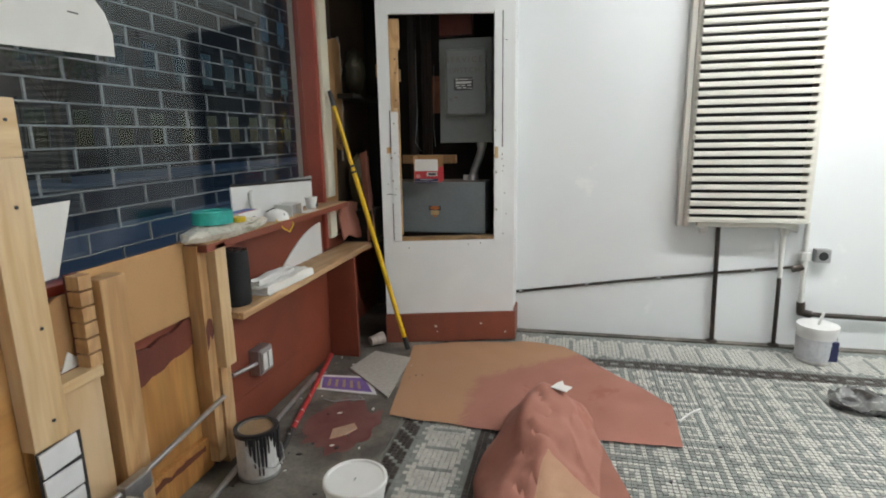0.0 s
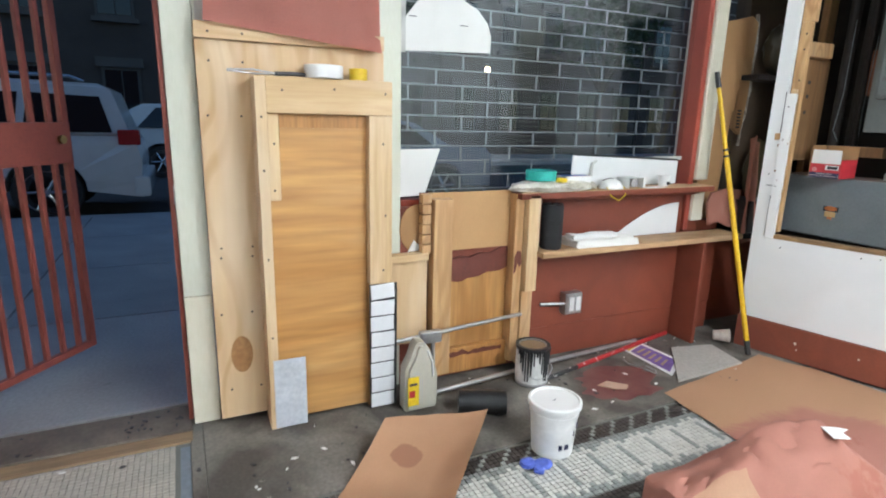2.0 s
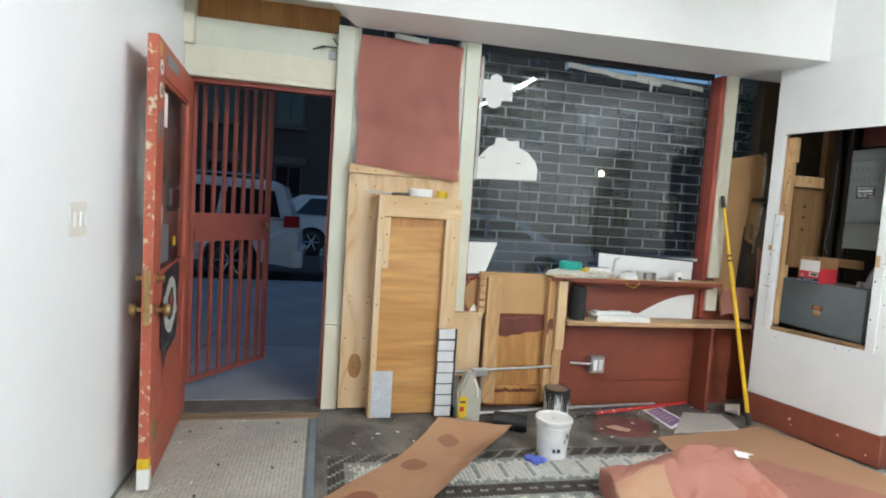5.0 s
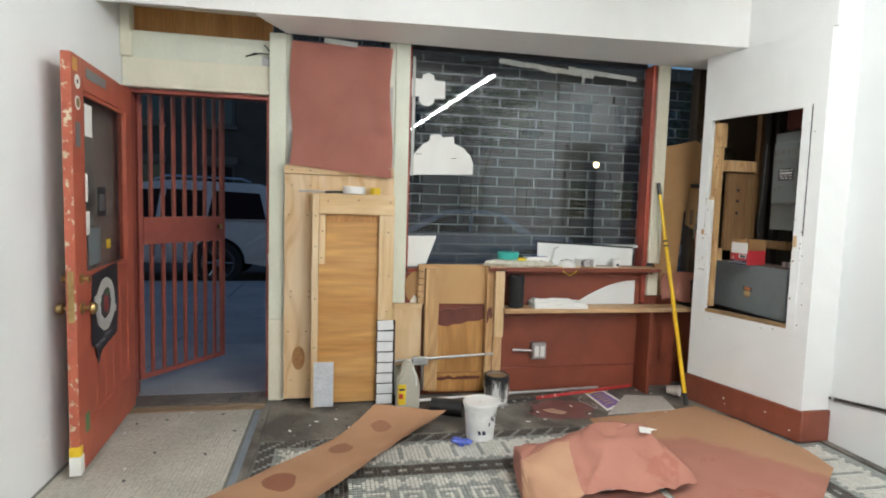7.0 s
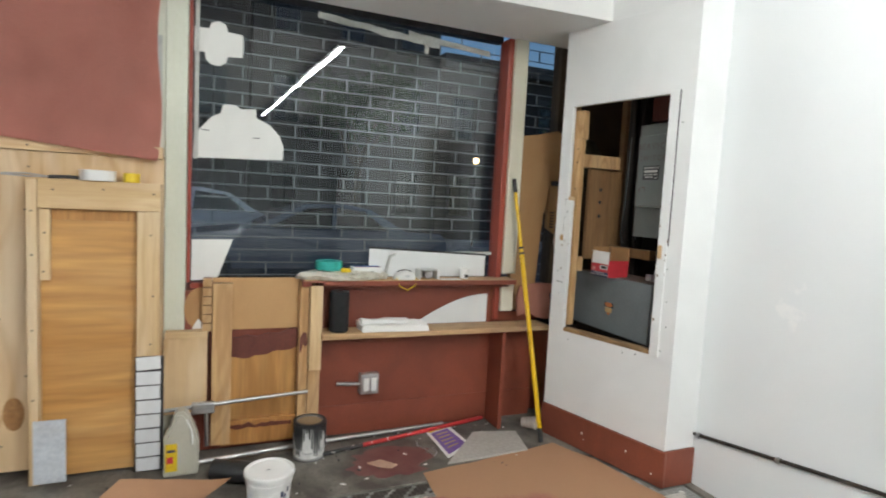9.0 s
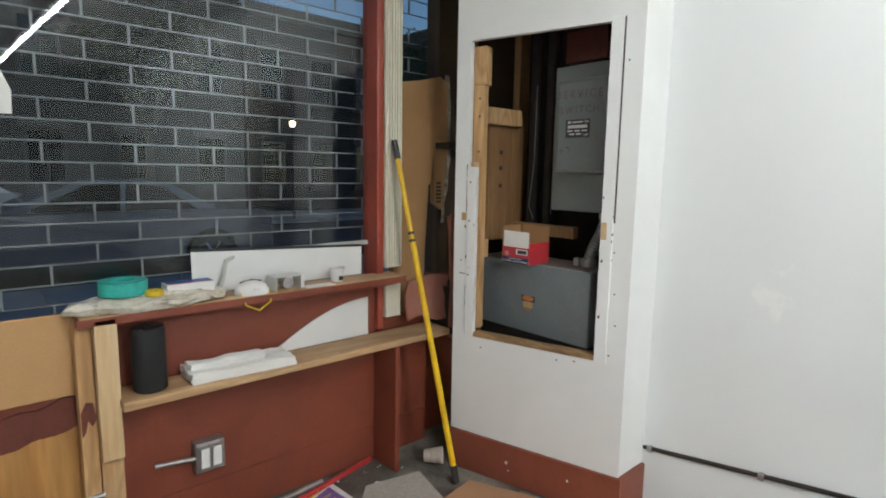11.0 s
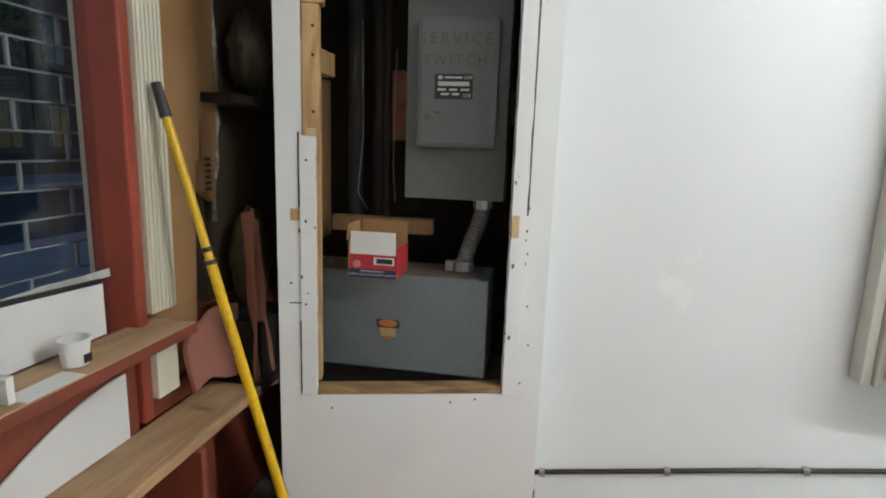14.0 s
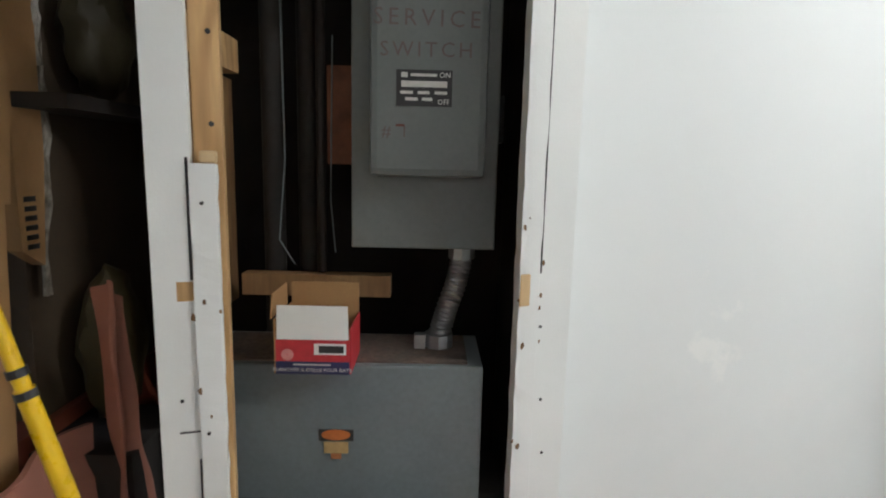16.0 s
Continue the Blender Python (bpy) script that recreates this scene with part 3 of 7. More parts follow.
part("crack_lower", fbox(0.145, 0.1485, -0.0012, 0.01, 0.69, 0.93), BLACK, col)
part("crack_split", fbox(0.113, 0.149, -0.001, 0.01, 0.985, 0.9885), BLACK, col)
part("notch_wood", fbox(0.120, 0.148, -0.001, 0.012, 1.241, 1.277), PINE, col, "bare wood showing in a notch")
part("sill_wood", fbox(0.196, 0.785, -0.002, 0.05, 0.686, 0.708, bevel=0.002), wood("niche_sill_wood", (0.36, 0.22, 0.10), (0.10, 0.06, 0.035), "x", 22), col, "bare wooden edge at the bottom of the niche")
stud = part("stud_outer", fbox(0.154, 0.204, 0.032, 0.078, 0.72, 1.86, bevel=0.003), PINE, col, "bare pine stud beside the niche")
for z in (1.56, 1.72, 1.80):
    part("bolt_hole", bmrod(FACE @ V3(0.186, 0.0312, z), FACE @ V3(0.186, 0.038, z), 0.005, seg=10), BLACK, stud)
part("stud_upper", fbox(0.153, 0.215, 0.031, 0.085, 1.862, 2.03, bevel=0.003), PINE, col, "short pine block over the stud")
part("stud_cross", bmbox(0.50, 0.875, 4.30, 4.345, 1.158, 1.214, bevel=0.003), NICHEWOOD, col, "horizontal pine brace inside the niche")
board_in = part("inner_board", bmbox(0.42, 0.45, 4.16, 4.42, 1.12, 1.70, bevel=0.003), NICHEWOOD, col, "brown board deep in the niche with drilled holes")
for z in (1.40, 1.49, 1.57):
    part("drilled_hole", bmrod((0.4495, 4.25, z), (0.4512, 4.25, z), 0.012, seg=12), BLACK, board_in)
part("inner_brace", bmbox(0.43, 0.49, 4.02, 4.36, 1.705, 1.785, bevel=0.003), PINE, col, "pine brace across the inner board")
part("inner_block", bmbox(0.455, 0.53, 4.05, 4.09, 1.05, 1.14, bevel=0.004), PINE, col)
part("stud_left", fbox(0.084, 0.118, 0.032, 0.12, 0.1, 2.6, bevel=0.003), PINE, col)
part("stud_rear", bmbox(0.30, 0.345, 4.50, 4.58, 0.1, 2.5, bevel=0.003), NICHEWOOD, col)
part("gouge", fbox(0.787, 0.812, -0.0115, 0.0, 1.20, 1.272, bevel=0.004), PINEPALE, col, "chipped wood in the trim")
nail = mesh_of("nail_head", bmrod((0, 0, 0), (0, -0.003, 0), 0.0035, seg=8), BLACK)
for u, z in ((0.845, 0.72), (0.845, 1.15), (0.165, 0.985), (0.12, 1.05), (0.855, 0.98), (0.865, 0.85), (0.24, 0.64), (0.62, 0.655), (0.70, 0.665), (0.86, 1.9), (0.17, 1.42)):
    o = new("nail_head", nail)
    o.parent = col
    o.location = FACE @ Vector((u, -0.0085 if u in (0.165, 0.17) else 0.001, z)) - ROOT[col]

# baseboard-less wall: cable, step line
structure("closet_floor", bmbox(0.87, 1.28, 4.14, 4.72, -0.15, 0.002), CONCRETE, "bare floor inside the closet")

# outdoors
PAVE = mat("pavement_concrete", (0.30, 0.30, 0.30), 0.8, second=(0.23, 0.23, 0.235), scale=1.6, fine=60, fine_mix=0.15, bump=0.2, spots=(0.15, 0.15, 0.15), spot_scale=4, spot_size=0.68, per_object=0.06)
ROAD = mat("asphalt", (0.05, 0.05, 0.052), 0.85, second=(0.035, 0.035, 0.037), scale=3, fine=160, fine_mix=0.2, bump=0.4)
pv = structure("pavement", bmbox(-5.62, 0.0, -30, 30, -0.3, -0.032), GROUT, "concrete pavement outside the door")
slab = mesh_of("paving_slab", bmbox(-0.694, 0.694, -0.744, 0.744, -0.03, 0.0, bevel=0.006), PAVE)
for i in range(4):
    for j in range(-5, 8):
        o = new("paving_slab", slab)
        o.parent = pv
        o.location = (-0.72 - i * 1.4, 0.55 + j * 1.5, -0.006)
structure("kerb", bmbox(-5.77, -5.62, -30, 30, -0.3, -0.008, bevel=0.015), PAVE, "concrete kerb of the pavement")
structure("road", bmbox(-13.5, -5.77, -60, 60, -0.4, -0.13), ROAD, "dark asphalt road")
structure("far_pavement", bmbox(-17.0, -13.5, -60, 60, -0.4, 0.0), PAVE, "pavement across the road")
structure("ground", bmbox(-400, -17, -400, 400, -0.5, -0.15), ROAD, "dark ground behind the houses")
structure("shop_facade_left", bmbox(-0.1, 0.1, -8.0, -0.26, -0.3, 5.0), BROWN, "brown street face of the neighbouring shop")
structure("shop_facade_right", bmbox(-0.1, 0.1, 4.86, 10.0, -0.3, 5.0), BROWN, "brown street face of the neighbouring shop")
structure("shop_facade_top", bmbox(-0.1, -0.001, -0.26, 4.86, 2.64, 5.0), BROWN, "brown street face over the shop window")
structure("roof", bmbox(-0.1, ROOM_X + 0.2, -0.26, 4.86, 3.16, 3.3), ROAD, "flat roof over the shop")
structure("side_wall_outer", bmbox(-0.1, 0.12, -0.259, -0.06, -0.15, 2.62), BROWN, "end of the side wall at the door")

# ---- things along the shop window ----
# red paper over the old pane
def hung_sheet(y0, y1, z0, z1, x, sag, seed, tilt=0.0):
    bm = bmesh.new()
    n = 22
    grid = [[bm.verts.new((x + 0.075 * max(0.0, 1 - i / n * 3.2) + 0.02 * noise.noise((j * .2 + seed, i * .25, 0)) + (0.02 if i == 0 else 0) * (j / n),
                           y0 + (y1 - y0) * j / n + 0.012 * math.sin(i * .31),
                           z0 + (z1 - z0) * i / n + (1 - i / n) * (sag * math.sin(j / n * 3.14) - tilt * j / n))) for j in range(n + 1)] for i in range(n + 1)]
    for i in range(n):
        for j in range(n):
            bm.faces.new((grid[i][j], grid[i][j + 1], grid[i + 1][j + 1], grid[i + 1][j]))
    bmesh.ops.solidify(bm, geom=bm.faces[:], thickness=0.0012)
    return bm


solo("hung_paper", hung_sheet(0.995, 1.668, 1.635, 2.455, 0.215, 0.0, 3.3, 0.07), ROSINLIT, "red rosin paper taped over the old window pane", "paper", smooth=True)
tape = mesh_of("tape_strip", bmbox(-0.001, 0.001, -0.016, 0.016, -0.2, 0.2), TAPEW)
for y, z, l, r in ((0.99, 1.92, 1.4, 0), (1.662, 1.98, 1.1, 0)):
    o = new("tape_strip", tape)
    o.matrix_world = pose(0.197, y, z) @ Matrix.Diagonal((1, 1.0, l, 1))
    tagged(o, "strip of translucent tape holding the red paper", "tape", "tape strips")
o = new("tape_strip", tape)
o.matrix_world = pose(0.228, 1.32, 2.462, 86, 0, 0) @ Matrix.Diagonal((1, 1.0, 0.55, 1))
tagged(o, "strip of translucent tape holding the red paper", "tape", "tape strips")

# plywood sheet and the boarded hatch
ply = thing("plywood_sheet", (0.25, 1.33, 0.03), "pale plywood sheet screwed over the wall under the red paper", "plywood")
part("sheet", bmbox(0.206, 0.255, 0.963, 1.694, 0.03, 1.575, bevel=0.002), PLY, ply)
part("top_board", bmbox(0.206, 0.275, 0.962, 1.69, 1.577, 1.635, bevel=0.003), PALEY, ply)
knot = lathe([(0.0, 0.0), (0.035, 0.0005), (0.055, 0.0)], (0, 0, 0), (1, 0, 0), 20)
for v in knot.verts:
    v.co = Vector((v.co.x + 0.2556, v.co.y * 0.8 + 1.06, v.co.z * 1.5 + 0.315))
part("knot", knot, mat("plywood_knot", (0.42, 0.22, 0.08), 0.6, second=(0.3, 0.14, 0.05), scale=20, bump=0.1), ply, "brown oval knot patch in the plywood")
screw = mesh_of("screw", bmrod((0, 0, 0), (0.003, 0, 0), 0.0045, seg=8), BLACK)
for y in (1.0, 1.12):
    for z in (1.50, 1.30, 0.78, 0.74, 0.5, 0.16, 1.60):
        o = new("screw", screw)
        o.parent = ply
        o.location = Vector((0.2545 if z < 1.58 else 0.2745, y + 0.01 * math.sin(z * 9), z)) - ROOT[ply]

hat = thing("boarded_hatch", (0.33, 1.42, 0.004), "pine-framed hatch closed with amber plywood", "hatch")
part("stile_left", bmbox(0.256, 0.385, 1.150, 1.190, 0.006, 1.445, bevel=0.003), PINEPALE, hat)
part("top_rail", bmbox(0.256, 0.375, 1.191, 1.69, 1.315, 1.450, bevel=0.003), PALEY, hat)
part("stile_right", bmbox(0.256, 0.375, 1.590, 1.69, 0.60, 1.314, bevel=0.003), PINEPALE, hat)
part("stile_right_lower", bmbox(0.256, 0.34, 1.590, 1.69, 0.006, 0.599, bevel=0.003), OLDWOOD, hat)
part("panel", bmbox(0.256, 0.335, 1.191, 1.589, 0.02, 1.314, bevel=0.002), PLYDOOR, hat, "amber plywood panel with dark grain")
part("cleat", bmbox(0.336, 0.362, 1.193, 1.234, 0.98, 1.312, bevel=0.002), PINEPALE, hat, "pale pine cleat in the hatch corner")
part("top_strip", bmbox(0.336, 0.344, 1.24, 1.588, 1.262, 1.312), OLDWOOD, hat)
part("shadow_board", bmbox(0.336, 0.341, 1.24, 1.588, 1.20, 1.26), PLYDOOR, hat)
part("patch", bmbox(0.386, 0.391, 1.168, 1.30, 0.012, 0.32, bevel=0.002), mat("grey_white_patch", (0.55, 0.58, 0.62), 0.5, second=(0.48, 0.5, 0.54), scale=9, bump=0.08), hat, "pale grey metal patch at the foot")
for y, z in ((1.17, 0.1), (1.17, 0.42), (1.17, 0.75), (1.17, 1.1), (1.17, 1.3), (1.25, 1.40), (1.45, 1.41), (1.66, 1.40), (1.65, 1.2), (1.66, 0.9), (1.65, 0.66), (1.21, 1.02), (1.215, 1.2)):
    o = new("screw", screw)
    o.parent = hat
    o.location = Vector((0.3745 if y > 1.19 else 0.3845, y, z)) - ROOT[hat]
    if 1.19 < y < 1.232 and z < 1.3:
        o.location.x = 0.3615 - ROOT[hat].x

# strip of white tiles on the hatch
ts = thing("tile_strip", (0.36, 1.64, 0.01), "column of white wall tiles with dark joints", "tiles")
part("backing", bmbox(0.376, 0.380, 1.585, 1.712, 0.012, 0.60), BLACK, ts, "dark joint bed")
tile = mesh_of("wall_tile", bmbox(0, 0.007, 0, 0.108, 0, 0.066, bevel=0.002), mat("white_glazed_tile", (0.74, 0.75, 0.76), 0.18, second=(0.66, 0.67, 0.68), scale=7, fine=50, fine_mix=0.06, bump=0.04, per_object=0.06))
for k in range(8):
    o = new("wall_tile", tile)
    o.parent = ts
    o.matrix_local = Matrix.Translation(Vector((0.3795, 1.590 + 0.002 * math.sin(k * 2.1), 0.016 + k * 0.0735)) - ROOT[ts]) @ pose(0, 0, 0, (3.0 if k == 7 else 0.6 * math.sin(k * 3)), 0, 0)

# tape and cutter lying on the hatch's top
def ring(name, c, r0, r1, h, material, axis=(0, 0, 1), label="", category="tape"):
    bm = lathe([(r0, 0), (r1 - 0.002, 0), (r1, 0.002), (r1, h - 0.002), (r1 - 0.002, h), (r0, h), (r0, 0)], c, axis, 32)
    return solo(name, bm, material, label, category, smooth=True)


ring("tape_roll", (0.33, 1.42, 1.4505), 0.035, 0.075, 0.05, WHITEP, label="roll of white tape lying on the hatch frame")
ring("tape_roll", (0.33, 1.56, 1.4505), 0.015, 0.036, 0.045, YELLOWTAPE, label="small roll of yellow tape on the hatch frame")
clamp = thing("pliers", (0.33, 1.27, 1.45), "pliers with black grips on the hatch frame", "tool")
part("grip", pipe([(0.36, 1.23, 1.458), (0.345, 1.30, 1.462), (0.335, 1.36, 1.46)], 0.008), BLACK, clamp)
part("arm", pipe([(0.36, 1.235, 1.458), (0.375, 1.15, 1.468), (0.385, 1.06, 1.463)], 0.0035), STEEL, clamp)
part("arm", pipe([(0.35, 1.24, 1.458), (0.36, 1.16, 1.455), (0.385, 1.06, 1.46)], 0.0035), STEEL, clamp)

# framing left of the panelling
solo("hardboard_sheet", bmbox(0.20, 0.215, 1.93, 2.40, 0.68, 0.968, bevel=0.002), HARDB, "tan hardboard sheet behind the studs", "board")
band_low = [(1.99 + 0.41 * k / 40, 0.518 + 0.055 * (k / 40) ** 2 + 0.016 * noise.noise((k * .13, 0, 0)) + 0.004 * noise.noise((k * .8, 3, 0))) for k in range(41)]
band_top = [(2.40 - 0.41 * k / 40, 0.665 - 0.03 * (k / 40) + 0.03 * noise.noise((k * .11, 5, 0)) + 0.004 * noise.noise((k * .9, 8, 0))) for k in range(41)]
solo("stained_band", prism(band_low + band_top, 0.014, on_front(0.2)), DARKRED, "board smeared with dark red stain", "board")
obd = thing("old_boards", (0.21, 2.2, 0.05), "orange varnished boards between the studs", "boards")
part("board", bmbox(0.20, 0.211, 1.995, 2.384, 0.17, 0.60, bevel=0.002), OLDPLY, obd)
part("bottom_rail", bmbox(0.20, 0.235, 1.98, 2.40, 0.03, 0.168, bevel=0.004), OLDWOOD, obd, "rail with dark red smears")
part("smear", prism([(2.0 + 0.36 * k / 24, 0.122 + 0.012 * noise.noise((k * .3, 1, 0))) for k in range(25)] + [(2.36 - 0.36 * k / 24, 0.145 + 0.016 * noise.noise((k * .35, 6, 0))) for k in range(25)], 0.0012, on_front(0.2353)), DARKRED, obd, "dark red smear")
solo("pine_stud", bmbox(0.216, 0.285, 1.932, 2.03, 0.06, 0.945, bevel=0.004), PINE, "upright pine stud in front of the hardboard", "stud", "studs below the window")
s2 = thing("pine_stud", (0.3, 2.43, 0.05), "pair of upright pine studs at the panelling's end", "stud", "studs below the window")
part("stud", bmbox(0.205, 0.275, 2.385, 2.435, 0.06, 0.955, bevel=0.003), PINE, s2)
part("stud", bmbox(0.205, 0.315, 2.437, 2.505, 0.45, 0.955, bevel=0.004), PINEPALE, s2)
part("stud", bmbox(0.205, 0.285, 2.437, 2.505, 0.03, 0.448, bevel=0.003), PINE, s2)
part("smear", prism([(2.388, 0.63), (2.405, 0.665), (2.425, 0.66), (2.434, 0.60), (2.42, 0.575), (2.408, 0.60), (2.40, 0.56), (2.388, 0.54)], 0.0012, on_front(0.2753)), DARKRED, s2, "dark red smear")
lad = thing("notched_strip", (0.25, 1.90, 0.68), "notched pine strip at the hardboard's edge", "strip")
for k in range(6):
    part("block", bmbox(0.216, 0.262, 1.882, 1.928, 0.685 + k * 0.048, 0.728 + k * 0.048, bevel=0.003), PINE, lad)
part("backing", bmbox(0.205, 0.216, 1.886, 1.926, 0.68, 0.97), DARKRED, lad)
solo("short_plywood", bmbox(0.22, 0.26, 1.70, 1.91, 0.245, 0.655, bevel=0.003), PLY, "short plywood offcut below the window", "plywood")
solo("wood_rail", bmbox(0.215, 0.275, 1.705, 1.912, 0.656, 0.69, bevel=0.003), PALEY, "pale wooden rail on the plywood offcut", "rail")
solo("cardboard_disc", prism([(1.875 + 0.085 * math.cos(a * .2618), 0.80 + 0.115 * math.sin(a * .2618)) for a in range(24)], 0.006, on_front(0.2003)), CARD, "round piece of brown cardboard under the window", "cardboard")
solo("torn_paper", prism([(1.83, 0.69), (1.93, 0.695), (1.90, 0.735), (1.885, 0.72), (1.86, 0.745)], 0.004, on_front(0.2075)), PAPERW, "torn scrap of white paper", "paper scrap")
structure("wall_under_window", bmbox(0.1205, 0.199, 1.70, 2.499, 0.006, 0.899), BROWN, "dark red wall behind the studs")

# conduit and outlet
con = thing("conduit", (0.37, 2.2, 0.3), "steel conduit running past the studs to the outlet", "conduit")
part("tube", pipe([(0.345, 1.70, 0.30), (0.335, 1.95, 0.312), (0.31, 2.20, 0.318), (0.285, 2.44, 0.322)], 0.010), STEEL, con, smooth=True)
part("tube_end", pipe([(0.205, 2.62, 0.325), (0.24, 2.76, 0.325)], 0.010), STEEL, con, smooth=True)
part("fitting", bmbox(0.325, 0.36, 1.84, 1.95, 0.27, 0.33, bevel=0.008), STEEL, con, "grey conduit fitting")
part("drop", pipe([(0.342, 1.91, 0.27), (0.342, 1.915, 0.09)], 0.010), STEEL, con)
outl = thing("outlet_box", (0.23, 2.81, 0.26), "grey steel outlet box with two white sockets", "outlet")
part("box", bmbox(0.2005, 0.255, 2.755, 2.868, 0.262, 0.385, bevel=0.006), STEEL, outl)
part("plate", bmbox(0.2552, 0.260, 2.762, 2.862, 0.268, 0.379, bevel=0.002), STEEL, outl)
part("socket", bmbox(0.2602, 0.268, 2.772, 2.805, 0.285, 0.365, bevel=0.003), WHITEP, outl, "white socket")
part("socket", bmbox(0.2602, 0.268, 2.818, 2.851, 0.285, 0.365, bevel=0.003), WHITEP, outl, "white socket")
solo("floor_pipe", pipe([(0.42, 1.72, 0.035), (0.33, 2.5, 0.035), (0.26, 3.3, 0.03)], 0.012), STEEL, "thin steel pipe lying along the wall", "pipe", smooth=True)

# sill and shelf
sl = thing("window_sill", (0.2, 3.1, 0.93), "brown painted window sill with a bare wooden top", "sill", kind="structure")
part("board", bmbox(0.152, 0.315, 2.39, 3.745, 0.931, 0.960, bevel=0.003), BROWN, sl)
part("top", bmbox(0.170, 0.312, 2.40, 3.742, 0.9604, 0.963), PINEH, sl, "bare scuffed wooden top")
part("apron", bmbox(0.187, 0.222, 2.50, 3.74, 0.90, 0.930, bevel=0.003), BROWN, sl)
shelf = thing("shelf", (0.28, 3.24, 0.635), "bare pine shelf board below the sill", "shelf")
part("board", bmbox(0.187, 0.345, 2.499, 3.99, 0.636, 0.664, bevel=0.003), PINEH, shelf)
part("nosing", bmbox(0.3455, 0.368, 2.499, 3.99, 0.633, 0.665, bevel=0.006), PINEH, shelf, "rounded front strip of the shelf")
solo("bracket_board", bmbox(0.201, 0.385, 3.63, 3.655, 0.006, 0.633, bevel=0.003), BROWN, "upright brown board under the shelf", "board")
q = [(3.10, 0.668)] + [(3.10 + 0.5 * a / 14, 0.668 + 0.185 * math.sin(a / 14 * 1.5708) ** 0.92) for a in range(1, 15)] + [(3.60, 0.668)]
solo("curved_board", prism(q, 0.006, on_front(0.19)), BOARDW, "white board cut in a quarter curve leaning on the panel", "board")

# things on the sill
solo("edge_strip", prism([(2.80, 1.136), (3.585, 1.101), (3.585, 1.112), (2.80, 1.148)], 0.007, on_front(0.155)), BLACK, "thin black edging on top of the white board", "edging")
solo("leaning_board", prism([(2.80, 0.966), (3.585, 0.966), (3.585, 1.10), (2.80, 1.135)], 0.008, on_front(0.155)), BOARDW, "long white board leaning on the glass", "board")
sheet = bmesh.new()
box(sheet, 0.135, 0.139, 2.95, 3.64, 1.105, 1.125)
crumple(sheet, 6, 0.006, 14, 2)
solo("tape_strip", sheet, TAPEW, "loose strip of translucent tape over the board", "tape", "tape strips")
solo("tape_strip", pipe([(0.15, 2.98, 1.11), (0.17, 2.93, 1.09), (0.19, 2.91, 1.03), (0.20, 2.89, 0.975)], 0.009, 8), TAPEW, "loose strip of translucent tape over the board", "tape", "tape strips")
bag = bmesh.new()
bmesh.ops.create_uvsphere(bag, u_segments=40, v_segments=22, radius=1.0)
for v in bag.verts:
    n = noise.noise_vector(v.co * 3.2)
    v.co = Vector((0.245 + v.co.x * 0.085, 2.63 + v.co.y * 0.27, 0.985 + v.co.z * 0.034)) + n * 0.018
    v.co.z = max(v.co.z, 0.9634)
solo("plastic_bag", bag, mat("cloudy_plastic", (0.66, 0.63, 0.55), 0.3, second=(0.5, 0.47, 0.38), scale=14, fine=50, fine_mix=0.1, bump=0.4), "crumpled cloudy plastic bag on the sill's end", "bag", smooth=True)
ring("tape_roll", (0.24, 2.545, 1.018), 0.038, 0.078, 0.05, TEAL, label="roll of teal masking tape on the bag")
ring("tape_roll", (0.30, 2.63, 1.012), 0.012, 0.03, 0.02, YELLOWTAPE, label="small roll of yellow tape on the bag")
bx = thing("carton", (0.23, 2.76, 0.964), "small white carton with a red and blue stripe", "carton")
part("body", bmbox(0.19, 0.27, 2.68, 2.85, 0.9645, 1.035, m=None, bevel=0.003), PAPERW, bx)
part("stripe", bmbox(0.2703, 0.2712, 2.70, 2.80, 0.99, 1.01), BLACK, bx, "black printed mark")
part("blue_stripe", bmbox(0.20, 0.25, 2.685, 2.845, 1.0353, 1.036), mat("print_blue", (0.05, 0.15, 0.45), 0.5), bx)
part("red_stripe", bmbox(0.252, 0.262, 2.685, 2.845, 1.0353, 1.036), mat("print_red", (0.5, 0.05, 0.04), 0.5), bx)
mk = thing("dust_mask", (0.26, 3.0, 0.964), "white dust mask with yellow straps on the sill", "mask")
cup = lathe([(0.062, 0), (0.058, 0.016), (0.045, 0.036), (0.02, 0.048), (0.001, 0.051)], (0.255, 3.0, 0.9645), (0, 0, 1), 26)
for v in cup.verts:
    v.co.y = 3.0 + (v.co.y - 3.0) * 1.15
part("cup", cup, PAPERW, mk, smooth=True)
part("valve", bmbox(0.305, 0.315, 2.985, 3.015, 0.982, 0.998, bevel=0.004), WHITEP, mk)
part("strap", pipe([(0.29, 2.94, 0.975), (0.32, 2.95, 0.93), (0.325, 3.0, 0.905), (0.32, 3.05, 0.935), (0.29, 3.06, 0.975)], 0.003, 6), YELLOWTAPE, mk, "yellow elastic strap")
part("band", pipe([(0.23, 2.96, 1.005), (0.25, 3.0, 1.018), (0.23, 3.05, 1.006)], 0.003, 6), BLACK, mk)
cn = thing("open_carton", (0.24, 3.14, 0.964), "small open white carton with a roll inside", "carton")
part("side", bmbox(0.20, 0.30, 3.085, 3.088, 0.9645, 1.018), PAPERW, cn)
part("back", bmbox(0.20, 0.203, 3.088, 3.20, 0.9645, 1.018), PAPERW, cn)
part("top", bmbox(0.20, 0.29, 3.085, 3.20, 1.0185, 1.021), PAPERW, cn)
part("flap", prism([(3.2, 0.966), (3.215, 0.966), (3.215, 1.02), (3.2, 1.02)], 0.08, on_front(0.21)), PAPERW, cn)
